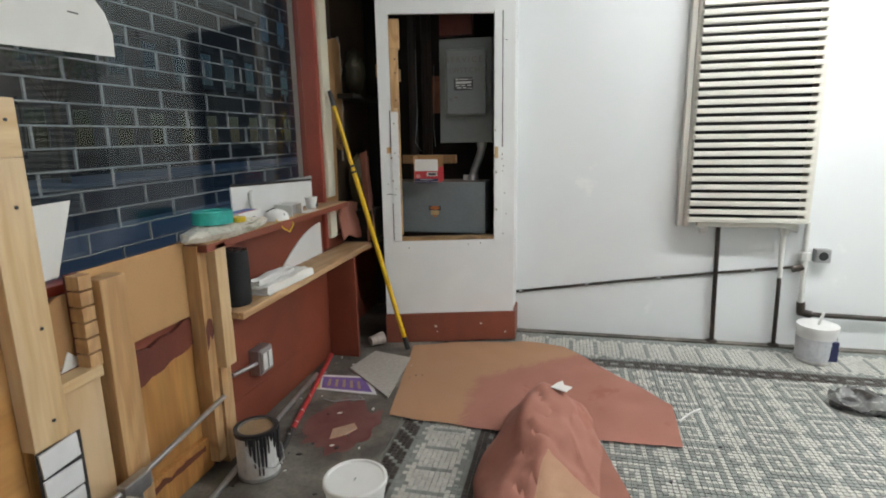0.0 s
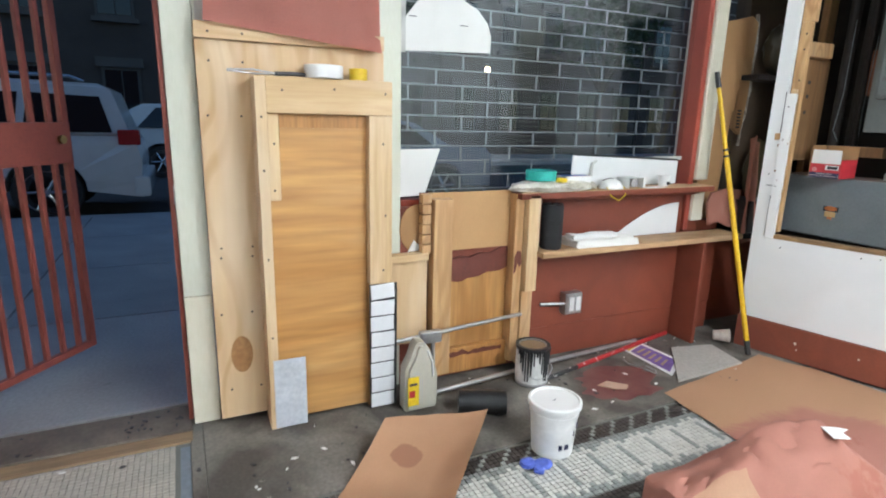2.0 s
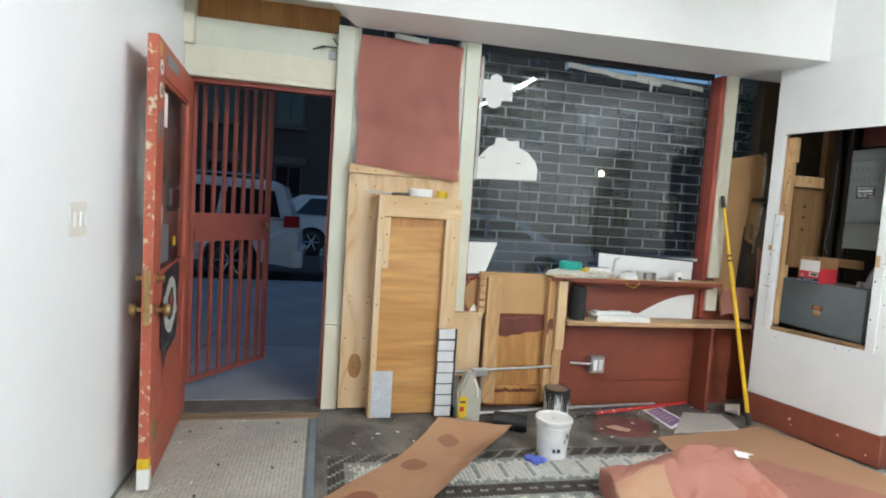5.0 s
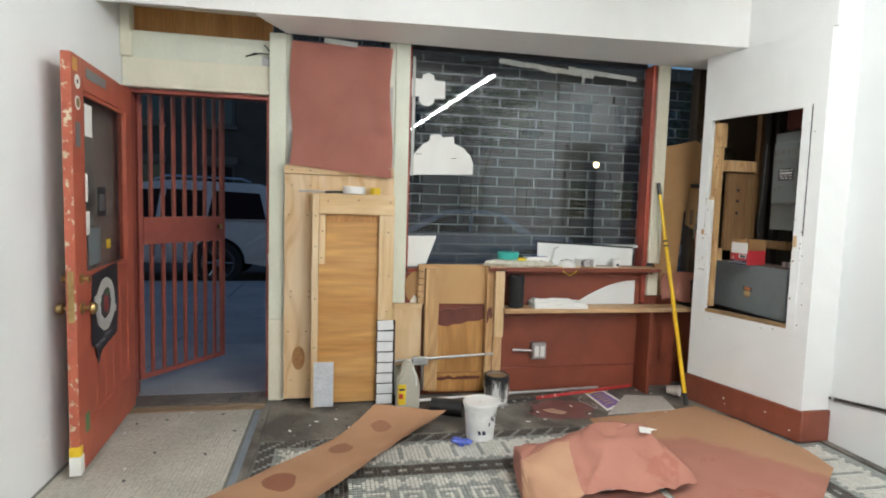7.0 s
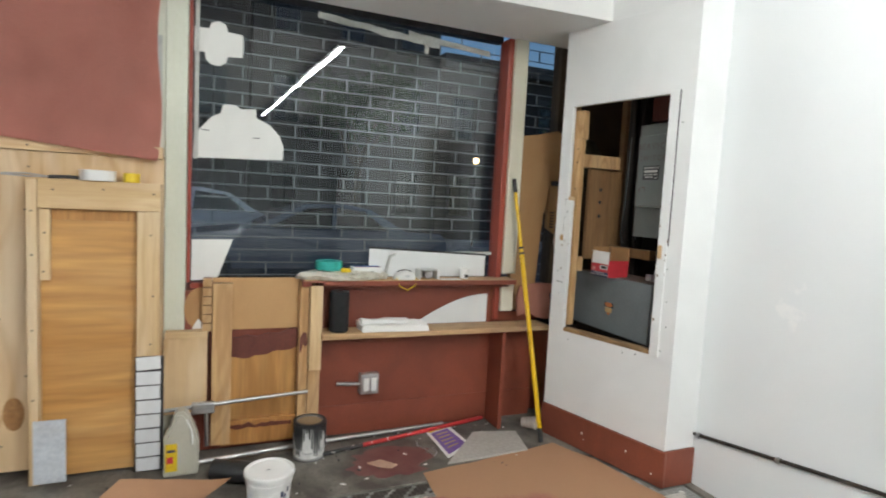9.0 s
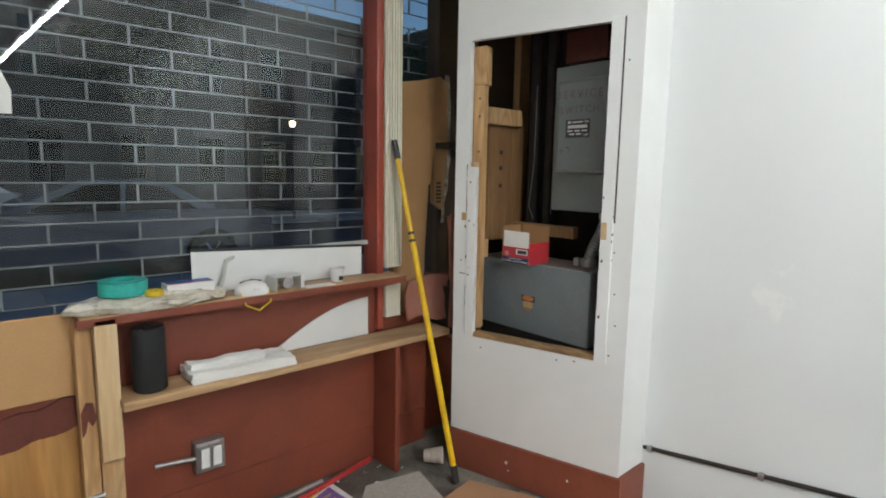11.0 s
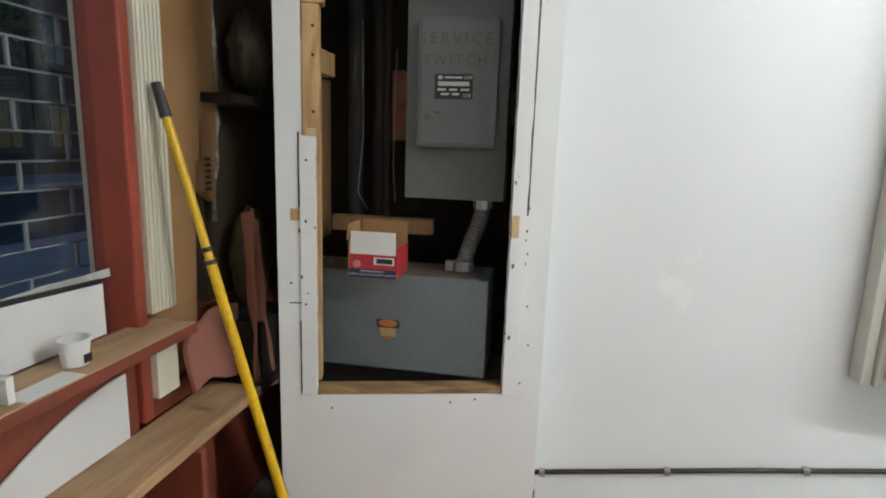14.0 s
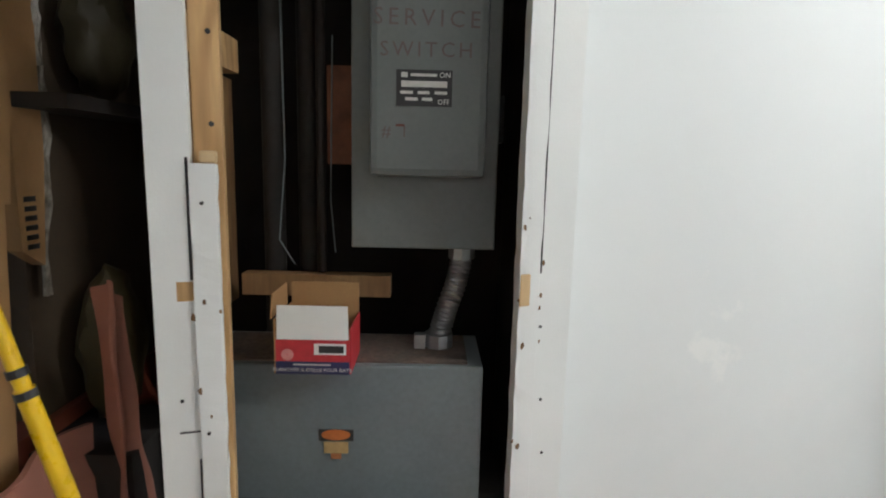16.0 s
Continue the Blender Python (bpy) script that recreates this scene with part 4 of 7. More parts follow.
part("roll", lathe([(0.001, 0), (0.024, 0), (0.024, 0.05), (0.001, 0.05)], (0.225, 3.15, 0.99), (1, 0, 0), 20), mat("grey_roll", (0.4, 0.38, 0.38), 0.5), cn, "grey roll")
pc = thing("plastic_cup", (0.245, 3.40, 0.964), "small white plastic pot with a printed code", "pot")
part("pot", lathe([(0.001, 0.001), (0.026, 0), (0.033, 0.058), (0.036, 0.058), (0.036, 0.062), (0.031, 0.062), (0.025, 0.004), (0.001, 0.004)], (0.245, 3.40, 0.9645), (0, 0, 1), 26), WHITEP, pc, smooth=True)
for k in range(6):
    part("print_bar", bmbox(0.2755, 0.2765 + 0.0022, 3.392 + k * 0.0035, 3.394 + k * 0.0035, 0.973, 0.992), BLACK, pc)
solo("paper_sheet", bmbox(0.25, 0.31, 3.22, 3.36, 0.9634, 0.9645), PAPERW, "folded paper lying on the sill", "paper")

# things on the shelf
blk = thing("speaker", (0.29, 2.60, 0.664), "upright black cylinder speaker on the shelf", "speaker")
part("body", lathe([(0.001, 0), (0.05, 0), (0.056, 0.006), (0.056, 0.222), (0.05, 0.23), (0.001, 0.23)], (0.28, 2.605, 0.6645), (0, 0, 1), 30), mat("black_speaker_cloth", (0.008, 0.008, 0.009), 0.85, second=(0.012, 0.012, 0.013), scale=20, bump=0.2), blk, smooth=True)
part("cap", lathe([(0.001, 0), (0.052, 0), (0.052, 0.004), (0.001, 0.004)], (0.28, 2.605, 0.8947), (0, 0, 1), 30), BLACKFOIL, blk)
def bundle(cx, cy, hx, hy, z, h, amp, seed, skew=0.0):
    bm = bmesh.new()
    bmesh.ops.create_cube(bm, size=2.0)
    bmesh.ops.subdivide_edges(bm, edges=bm.edges[:], cuts=14, use_grid_fill=True)
    for v in bm.verts:
        c = v.co.copy()
        n = noise.noise_vector(Vector((c.x * 1.2 + seed, c.y * 3.0, c.z * 1.5)))
        f = noise.noise((c.x * 5 + seed, c.y * 1.3, seed)) * 0.35
        v.co = Vector((cx + c.x * hx * (1 + 0.1 * n.x) + skew * c.y, cy + c.y * hy * (1 + 0.05 * n.y), z + max(0.0, (c.z + 1) * 0.5 * h * (1 + f)) + n.z * amp * (c.z > -0.9)))
        v.co.z = max(v.co.z, z)
    bm.normal_update()
    return bm


solo("folded_cloth", bundle(0.285, 2.93, 0.072, 0.20, 0.6643, 0.040, 0.008, 3.0, 0.012), PAPERW, "folded white plastic sheet on the shelf", "cloth", smooth=True)
solo("folded_cloth", bundle(0.275, 2.88, 0.035, 0.14, 0.702, 0.022, 0.006, 8.0, 0.01), PAPERW, "loose fold of the white plastic sheet", "cloth", smooth=True)

# taped papers on the shop window
arch = [(1.822, 1.607), (2.285, 1.625), (2.288, 1.70), (2.265, 1.76), (2.21, 1.815), (2.14, 1.845), (2.135, 1.895), (2.06, 1.885), (2.03, 1.905), (1.965, 1.90), (1.955, 1.855), (1.91, 1.83), (1.85, 1.76), (1.825, 1.69)]
wp = thing("cut_paper", (0.123, 2.05, 1.6), "white paper cut in an arch taped to the glass", "paper")
part("sheet", prism(arch, 0.0015, on_front(0.1185)), PAPERW, wp)
for y, z in ((1.86, 1.755), (2.12, 1.735)):
    part("crease_mark", bmbox(0.1202, 0.1206, y, y + 0.04, z, z + 0.004), BLACK, wp)
fl = [(1.82, 2.165), (1.872, 2.165), (1.875, 2.13), (1.90, 2.105), (1.945, 2.10), (1.98, 2.125), (1.985, 2.155), (2.062, 2.16), (2.06, 2.28), (1.985, 2.285), (1.975, 2.32), (1.94, 2.335), (1.90, 2.32), (1.892, 2.29), (1.82, 2.29)]
solo("cut_paper", prism(fl, 0.0015, on_front(0.1185)), PAPERW, "white paper cut in a flower shape taped to the glass", "paper")
solo("cut_paper", prism([(1.818, 0.94), (1.95, 0.945), (2.03, 1.17), (1.82, 1.165)], 0.0015, on_front(0.1185)), PAPERW, "white paper sheet taped low on the glass", "paper")
for y0, y1, z0, z1 in ((2.46, 2.86, 2.46, 2.43), (2.80, 3.20, 2.43, 2.40), (3.0, 3.55, 2.44, 2.40)):
    st = bmesh.new()
    box(st, 0.1185, 0.122, 0, 1, -0.018, 0.018)
    crumple(st, 7, 0.012, 9, y0, False)
    for v in st.verts:
        v.co = Vector((max(0.1182, min(0.135, v.co.x)), y0 + v.co.y * (y1 - y0), z0 + (z1 - z0) * v.co.y + v.co.z))
    solo("tape_strip", st, TAPEW, "peeling tape along the top of the glass", "tape", "tape strips")
solo("tape_strip", pipe([(0.125, 3.10, 2.42), (0.13, 3.12, 2.38), (0.128, 3.115, 2.34)], 0.012, 6), TAPEW, "peeling tape along the top of the glass", "tape", "tape strips")
solo("tape_strip", bmbox(0.1185, 0.121, 1.825, 1.845, 1.60, 2.44), TAPEW, "long strip of tape down the glass edge", "tape", "tape strips")

# rolling grille outside the glass
gr = thing("security_grille", (-0.02, 2.6, 0.0), "closed rolling grille of steel rods in a brick pattern", "grille")
GRM = mat("grey_grille_steel", (0.30, 0.315, 0.32), 0.6, 0.0, second=(0.23, 0.24, 0.245), scale=8, fine=60, fine_mix=0.1, bump=0.1)
rodm = mesh_of("rod", bmrod((0, 0.97, 0), (0, 4.8, 0), 0.0034, seg=6), GRM)
linkm = mesh_of("link", bmbox(-0.004, 0.004, -0.004, 0.004, 0, 0.075), GRM)
for k in range(25):
    z = 0.80 + k * 0.075
    o = new("rod", rodm)
    o.parent = gr
    o.location = Vector((-0.035, 0, z)) - ROOT[gr]
    for j in range(12):
        y = 1.02 + j * 0.30 + (0.15 if k % 2 else 0)
        if k < 24 and y < 4.6:
            o = new("link", linkm)
            o.parent = gr
            o.location = Vector((-0.035, y, z)) - ROOT[gr]
part("guide", bmbox(-0.06, -0.002, 0.93, 0.965, -0.03, 2.63), BROWN, gr)
part("bottom_bar", bmbox(-0.06, -0.015, 0.97, 4.8, 0.0, 0.05), STEEL, gr)

# ---- niche and closet ----
# the gear inside hangs parallel to the long wall
SKIN = FACE
FACE = Matrix.Translation((0.365, 4.0, 0.0))
trough = thing("wiring_trough", FACE @ V3(0.42, 0.24, 0.71), "blue-grey steel wiring trough in the niche", "trough")
part("body", fbox(0.06, 0.735, 0.124, 0.36, 0.712, 1.045, bevel=0.006), GREYBOX, trough)
part("badge_backing", fbox(0.362, 0.442, 0.1215, 0.1245, 0.862, 0.890, bevel=0.001), BLACK, trough, "dark edge of the maker's badge")
oval = lathe([(0.001, 0), (0.030, 0), (0.030, 0.002), (0.001, 0.002)], (0, 0, 0), (0, -1, 0), 20)
for v in oval.verts:
    v.co = FACE @ Vector((0.402 + v.co.x * 1.1, 0.1213 + v.co.y * 0.8, 0.878 + v.co.z * 0.42))
part("badge", oval, mat("orange_badge", (0.55, 0.16, 0.04), 0.45), trough, "orange oval badge")
part("tag", fbox(0.374, 0.430, 0.1205, 0.124, 0.832, 0.860, bevel=0.001), mat("tan_tag", (0.50, 0.34, 0.15), 0.5), trough, "tan tag under the badge")
part("tag_foot", fbox(0.390, 0.414, 0.1205, 0.124, 0.818, 0.831, bevel=0.001), mat("orange_tag", (0.45, 0.15, 0.05), 0.5), trough)
part("rubble", fbox(0.10, 0.70, 0.14, 0.34, 1.0452, 1.049), mat("dust_and_rust", (0.16, 0.11, 0.085), 0.9, second=(0.10, 0.085, 0.075), scale=12, fine=90, fine_mix=0.3, bump=0.5), trough, "dust on top of the trough")
# ledge under the trough, in the same painted shade
structure("niche_ledge", fbox(0.06, 0.80, 0.16, 0.36, 0.55, 0.7115), CLOSETSHADE, "ledge that carries the trough, shade painted near-black")

sw = thing("service_switch", FACE @ V3(0.60, 0.30, 1.295), "grey steel service switch box with a raised cover", "switch box")
part("body", fbox(0.420, 0.763, 0.245, 0.37, 1.295, 1.945, bevel=0.004), SWBOX, sw)
cover = part("cover", fbox(0.467, 0.730, 0.190, 0.2445, 1.467, 1.875, bevel=0.018), SWBOX, sw, "raised pressed-steel cover")


def on_face(u, w, z, roll=0.0):
    return FACE @ Matrix(((1, 0, 0, u), (0, 0, -1, w), (0, 1, 0, z), (0, 0, 0, 1))) @ pose(0, 0, 0, 0, 0, roll)


PENCIL = mat("faint_red_marker", (0.14, 0.105, 0.10), 0.7, bump=0)
writing("handwriting", "SERVICE", 0.05, on_face(0.592, 0.1893, 1.792, -1), PENCIL, sw, "hand-written word SERVICE", 0.0003, 1.35)
writing("handwriting", "SWITCH", 0.045, on_face(0.592, 0.1893, 1.728, 0), PENCIL, sw, "hand-written word SWITCH", 0.0003, 1.3)
part("name_plate", fbox(0.527, 0.650, 0.1875, 0.1897, 1.622, 1.700), BLACK, sw, "black maker's plate with pale bars")
PALE = mat("pale_plate_print", (0.6, 0.6, 0.56), 0.5, bump=0)
for u0, u1, z0, z1 in ((0.538, 0.5518, 1.6836, 1.6943), (0.5582, 0.616, 1.686, 1.6918), (0.538, 0.639, 1.6631, 1.6762), (0.5362, 0.5637, 1.6483, 1.6548), (0.5747, 0.6004, 1.6483, 1.6548), (0.6114, 0.639, 1.6483, 1.6548), (0.5472, 0.5747, 1.6343, 1.6409), (0.5839, 0.6069, 1.6343, 1.6409)):
    part("plate_bar", fbox(u0, u1, 0.1866, 0.1876, z0, z1), PALE, sw)
writing("plate_word", "ON", 0.016, on_face(0.634, 0.1872, 1.684), PALE, sw, "word ON", 0.0004)
writing("plate_word", "OFF", 0.016, on_face(0.632, 0.1872, 1.627), PALE, sw, "word OFF", 0.0004)
part("rust_mark", fbox(0.527, 0.546, 0.1888, 0.19, 1.578, 1.583), DARKRED, sw)
writing("handwriting", "# 1", 0.036, on_face(0.525, 0.1893, 1.555), PENCIL, sw, "hand-written number 1", 0.0003, 1.3)
part("handle", fbox(0.765, 0.778, 0.28, 0.32, 1.55, 1.66, bevel=0.003), BLACK, sw)

fc = thing("flexible_conduit", FACE @ V3(0.634, 0.26, 1.05), "ribbed steel conduit between switch box and trough", "conduit")
pts = [V3(0.687, 0.30, 1.295), V3(0.686, 0.298, 1.25), V3(0.674, 0.285, 1.20), V3(0.652, 0.268, 1.14), V3(0.638, 0.26, 1.09), V3(0.634, 0.26, 1.06)]
rib = bmesh.new()
path = []
for a, b in zip(pts, pts[1:]):
    path += [a.lerp(b, k / 10) for k in range(10)]
path.append(pts[-1])
rings = []
for k, p in enumerate(path):
    d = (path[min(k + 1, len(path) - 1)] - path[max(k - 1, 0)]).to_track_quat("Z", "Y")
    r = 0.029 if k % 2 else 0.0245
    rings.append([rib.verts.new(FACE @ (p + d @ V3(r * math.cos(6.28318 * s / 16), r * math.sin(6.28318 * s / 16), 0))) for s in range(16)])
for a, b in zip(rings, rings[1:]):
    for s in range(16):
        rib.faces.new((a[s], a[(s + 1) % 16], b[(s + 1) % 16], b[s]))
bmesh.ops.recalc_face_normals(rib, faces=rib.faces)
part("hose", rib, STEEL, fc, smooth=True)
part("collar", bmrod(FACE @ V3(0.634, 0.26, 1.046), FACE @ V3(0.634, 0.26, 1.082), 0.036, seg=10), STEEL, fc)
part("collar", bmrod(FACE @ V3(0.687, 0.30, 1.265), FACE @ V3(0.687, 0.30, 1.294), 0.034, seg=10), STEEL, fc)
part("clamp_screw", fbox(0.574, 0.602, 0.225, 0.255, 1.05, 1.085, bevel=0.003), STEEL, fc)

FACE_ = FACE.copy()
FACE = FACE @ Matrix.Translation((0.002, -0.052, -0.004))
ct = thing("trap_carton", FACE @ V3(0.36, 0.19, 1.05), "open red carton of rat glue boards on the trough", "carton")
CRED = mat("carton_red", (0.52, 0.035, 0.045), 0.45, scale=6, bump=0.04)
CNAVY = mat("carton_navy", (0.02, 0.025, 0.09), 0.45, scale=6, bump=0.04)
part("front", fbox(0.283, 0.440, 0.118, 0.121, 1.050, 1.125), CRED, ct)
part("navy_band", fbox(0.283, 0.440, 0.1165, 0.1178, 1.050, 1.078), CNAVY, ct, "navy band along the foot")
part("front_flap", prism([(0.285, 1.126), (0.438, 1.126), (0.436, 1.20), (0.287, 1.20)], 0.003, FACE @ Matrix(((1, 0, 0, 0), (0, 0, 1, 0.119), (0, 1, 0, 0), (0, 0, 0, 1)))), PAPERW, ct, "white inside flap standing up")
part("side", fbox(0.4405, 0.4435, 0.118, 0.26, 1.050, 1.15), CRED, ct)
part("side", fbox(0.2795, 0.2825, 0.118, 0.26, 1.050, 1.17), CARD, ct)
part("back", fbox(0.2826, 0.4404, 0.2605, 0.2635, 1.050, 1.22), CARD, ct)
part("side_flap", prism([(0.12, 1.17), (0.25, 1.17), (0.25, 1.22), (0.135, 1.22)], 0.003, FACE @ Matrix(((0, 0, -1, 0.275), (1, 0, 0, 0), (0, 1, 0, 0), (0, 0, 0, 1)))), CARD, ct)
part("picture", fbox(0.365, 0.433, 0.1165, 0.1178, 1.094, 1.118), PAPERW, ct)
part("picture_core", fbox(0.375, 0.428, 0.1158, 0.1164, 1.098, 1.114), BLACK, ct)
seal = lathe([(0.001, 0), (0.013, 0), (0.013, 0.001), (0.001, 0.001)], (0, 0, 0), (0, -1, 0), 18)
for v in seal.verts:
    v.co = FACE @ Vector((0.308 + v.co.x, 0.1175 + v.co.y, 1.093 + v.co.z))
part("seal", seal, mat("carton_pink", (0.6, 0.25, 0.24), 0.5), ct)
writing("carton_word", "PLANCHES A COLLE POUR RATS", 0.0115, on_face(0.361, 0.1162, 1.056), PALE, ct, "words on glue boards for rats", 0.0003)
part("carton_line", fbox(0.32, 0.40, 0.1160, 0.1164, 1.070, 1.073), PALE, ct)

FACE = FACE_ @ Matrix.Translation((0.0, 0.04, 0.0))
# Darker than the other iron pipes: the cavity's shade is in this colour.
CAVPIPE = mat("shaded_cavity_pipe", (0.009, 0.008, 0.008), 0.7, second=(0.02, 0.012, 0.008), scale=9, bump=0.3)
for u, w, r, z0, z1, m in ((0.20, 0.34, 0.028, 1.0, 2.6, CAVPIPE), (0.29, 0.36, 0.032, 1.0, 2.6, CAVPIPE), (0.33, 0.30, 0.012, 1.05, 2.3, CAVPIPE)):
    solo("cavity_pipe", bmrod(FACE @ V3(u, w, z0), FACE @ V3(u, w, z1), r, seg=14), m, "black iron pipe in the cavity, darkened further for shade", "pipe", "pipes in the cavity", smooth=True)
solo("copper_plate", fbox(0.345, 0.435, 0.30, 0.315, 1.49, 1.73, bevel=0.004), mat("rusty_plate", (0.24, 0.09, 0.045), 0.7, second=(0.13, 0.05, 0.028), scale=12, bump=0.2), "rusty brown plate behind the switch box", "plate")
solo("upper_timber", fbox(0.40, 0.62, 0.30, 0.36, 1.98, 2.12, bevel=0.004), DARKRED, "dark timber high in the cavity", "timber")
for pp in ([V3(0.235, 0.30, 1.9), V3(0.245, 0.28, 1.5), V3(0.23, 0.27, 1.3), V3(0.27, 0.26, 1.24)], [V3(0.36, 0.30, 1.8), V3(0.355, 0.29, 1.4), V3(0.37, 0.27, 1.27)]):
    solo("thin_cable", pipe([FACE @ p for p in pp], 0.002, 6), GREYBOX, "thin cable hanging in the cavity", "cable", "cables in the cavity")

cb = thing("cardboard_packing", (0.03, 3.98, 0.67), "tall flat cardboard packing standing in the corner", "cardboard")
part("panel_front", prism([(3.79, 1.41), (4.03, 1.40), (4.055, 1.60), (4.06, 1.955), (3.94, 1.925), (3.79, 1.90)], 0.05, on_front(0.10)), CARD, cb)
part("panel_low", prism([(3.79, 0.68), (3.965, 0.68), (3.985, 0.80), (4.022, 1.408), (3.79, 1.404)], 0.042, on_front(0.103)), CARD, cb, "lower cardboard panel folded over the upper one")
part("panel_side", prism([(4.062, 1.30), (4.125, 1.26), (4.15, 1.50), (4.155, 1.93), (4.10, 1.965), (4.062, 1.95)], 0.03, on_front(0.11)), CARD, cb, "cardboard side flap")
film = bmesh.new()
box(film, 0.128, 0.134, 0, 1, 0, 1)
bmesh.ops.subdivide_edges(film, edges=film.edges[:], cuts=15, use_grid_fill=True)
for v in film.verts:
    f_, h_ = v.co.y, v.co.z
    y_ = 4.118 + 0.038 * math.sin(h_ * 2.6) + f_ * (0.018 + 0.034 * h_ * (1.2 - h_)) + 0.012 * noise.noise((h_ * 9, 1.5, 0))
    v.co = Vector((v.co.x + 0.018 * noise.noise((f_ * 4, h_ * 14, 3)), y_, 1.19 + h_ * 0.79))
part("film", film, mat("clear_film", (0.34, 0.31, 0.26), 0.14, second=(0.16, 0.13, 0.10), scale=26, fine=60, fine_mix=0.2, bump=0.7), cb, "crinkled clear plastic film", smooth=True)
for k in range(6):
    part("print_bar", bmbox(0.1402, 0.1410, 4.078, 4.112, 1.30 + k * 0.02, 1.311 + k * 0.02), BLACK, cb)
# Yellow sacks: their colour is darkened almost to black for the closet's shade.
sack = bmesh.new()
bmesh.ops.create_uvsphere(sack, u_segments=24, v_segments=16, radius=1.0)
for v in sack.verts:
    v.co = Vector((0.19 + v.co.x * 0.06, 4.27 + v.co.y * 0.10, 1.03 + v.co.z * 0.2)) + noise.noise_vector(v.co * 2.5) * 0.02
solo("yellow_sack", sack, mat("shaded_yellow_sack", (0.05, 0.036, 0.009), 0.6, scale=6, bump=0.3), "yellow sack behind the cardboard, painted dark for shade", "sack", smooth=True)
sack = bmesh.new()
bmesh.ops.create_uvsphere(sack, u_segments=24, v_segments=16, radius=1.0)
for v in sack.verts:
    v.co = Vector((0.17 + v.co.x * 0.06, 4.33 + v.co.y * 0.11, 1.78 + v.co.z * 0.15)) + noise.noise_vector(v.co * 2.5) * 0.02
solo("yellow_sack", sack, mat("shaded_yellow_bag", (0.03, 0.023, 0.008), 0.6, scale=6, bump=0.3), "yellow bag high on the closet shelf, painted dark for shade", "sack", smooth=True)
# shelves and carton, coloured with the closet's shade
structure("closet_shelf", bmbox(0.10, 0.25, 4.07, 4.70, 1.59, 1.62), CLOSETSHADE, "closet shelf with its shade painted near-black")
structure("closet_low_shelf", bmbox(0.10, 0.36, 3.992, 4.70, 0.63, 0.66), CLOSETSHADE, "low closet shelf with its shade painted near-black")
structure("closet_box", bmbox(0.12, 0.34, 4.05, 4.30, 0.661, 0.86), CLOSETSHADE, "carton on the closet shelf, shade painted near-black")
rs = bmesh.new()
box(rs, 0.24, 0.25, 3.80, 4.06, 0.70, 0.92)
crumple(rs, 8, 0.06, 5, 7)
solo("paper_scrap", rs, ROSIN, "crumpled red rosin paper stuffed behind the shelf", "paper scrap", smooth=True)
rs = bmesh.new()
box(rs, 0.0, 0.005, 0, 1, 0, 1)
bmesh.ops.subdivide_edges(rs, edges=rs.edges[:], cuts=18, use_grid_fill=True)
for v in rs.verts:
    f_, h_ = v.co.y, v.co.z
    wide = 0.055 + 0.10 * (1 - h_) ** 1.3
    v.co = Vector((0.325 + v.co.x + 0.022 * math.sin(f_ * 9 + h_ * 1.5) + 0.02 * noise.noise((f_ * 3, h_ * 3, 9)),
                   3.995 + 0.02 * (1 - h_) + f_ * wide + 0.008 * noise.noise((h_ * 5, 2, 0)), 0.60 + h_ * (0.66 - 0.06 * f_)))
solo("paper_scrap", rs, ROSIN, "hanging roll of red rosin paper in the gap", "paper scrap", smooth=True)

# ---- radiator and pipes on the white wall ----
rad = thing("radiator", (2.67, 4.25, 0.77), "tall ivory wall radiator of horizontal tubes", "radiator")
part("header_left", bmbox(2.325, 2.352, 4.235, 4.31, 0.765, 2.22, bevel=0.008), RADW, rad)
part("header_right", bmbox(2.968, 3.005, 4.205, 4.31, 0.80, 2.22, bevel=0.008), RADW, rad)
part("side_panel", bmbox(2.292, 2.322, 4.255, 4.327, 0.765, 2.22, bevel=0.004), RADW, rad)
slat = mesh_of("tube", bmbox(-0.328, 0.315, -0.024, 0.026, -0.0145, 0.0145, bevel=0.006), RADW)
for k in range(29):
    o = new("tube", slat)
    o.parent = rad
    o.location = Vector((2.668, 4.215, 0.815 + k * 0.0495)) - ROOT[rad]
# Added black sheet stands for the shade between the tubes and the wall.
part("shade_plate", bmbox(2.36, 2.98, 4.29, 4.32, 0.80, 2.2), BLACK, rad, "black sheet that paints the shade behind the tubes")
part("bottom_rail", bmbox(2.40, 2.96, 4.235, 4.285, 0.765, 0.797, bevel=0.006), RADW, rad)
for x in (2.44, 2.90):
    part("valve", lathe([(0.001, 0), (0.02, 0), (0.026, 0.012), (0.026, 0.035), (0.018, 0.05), (0.018, 0.07), (0.001, 0.07)], (x, 4.26, 0.725), (0, 0, 1), 16), PIPEWHITE, rad, smooth=True)
    part("valve_cap", bmrod((x - 0.03 if x < 2.6 else x + 0.01, 4.25, 0.765), (x + 0.0 if x < 2.6 else x + 0.06, 4.25, 0.755), 0.017, seg=10), PIPEWHITE, rad)
fp = thing("radiator_pipe", (2.56, 4.30, 0.0), "black iron radiator pipe standing on the floor", "pipe", "radiator pipes")
part("pipe", bmrod((2.555, 4.30, 0.008), (2.535, 4.29, 0.76), 0.014, seg=14), BLACKPIPE, fp, smooth=True)
part("flange", lathe([(0.001, 0), (0.035, 0), (0.03, 0.01), (0.016, 0.014)], (2.555, 4.30, 0.0065), (0, 0, 1), 16), BLACKPIPE, fp)
fp = thing("radiator_pipe", (2.91, 4.30, 0.0), "radiator pipe with flaking white paint", "pipe", "radiator pipes")
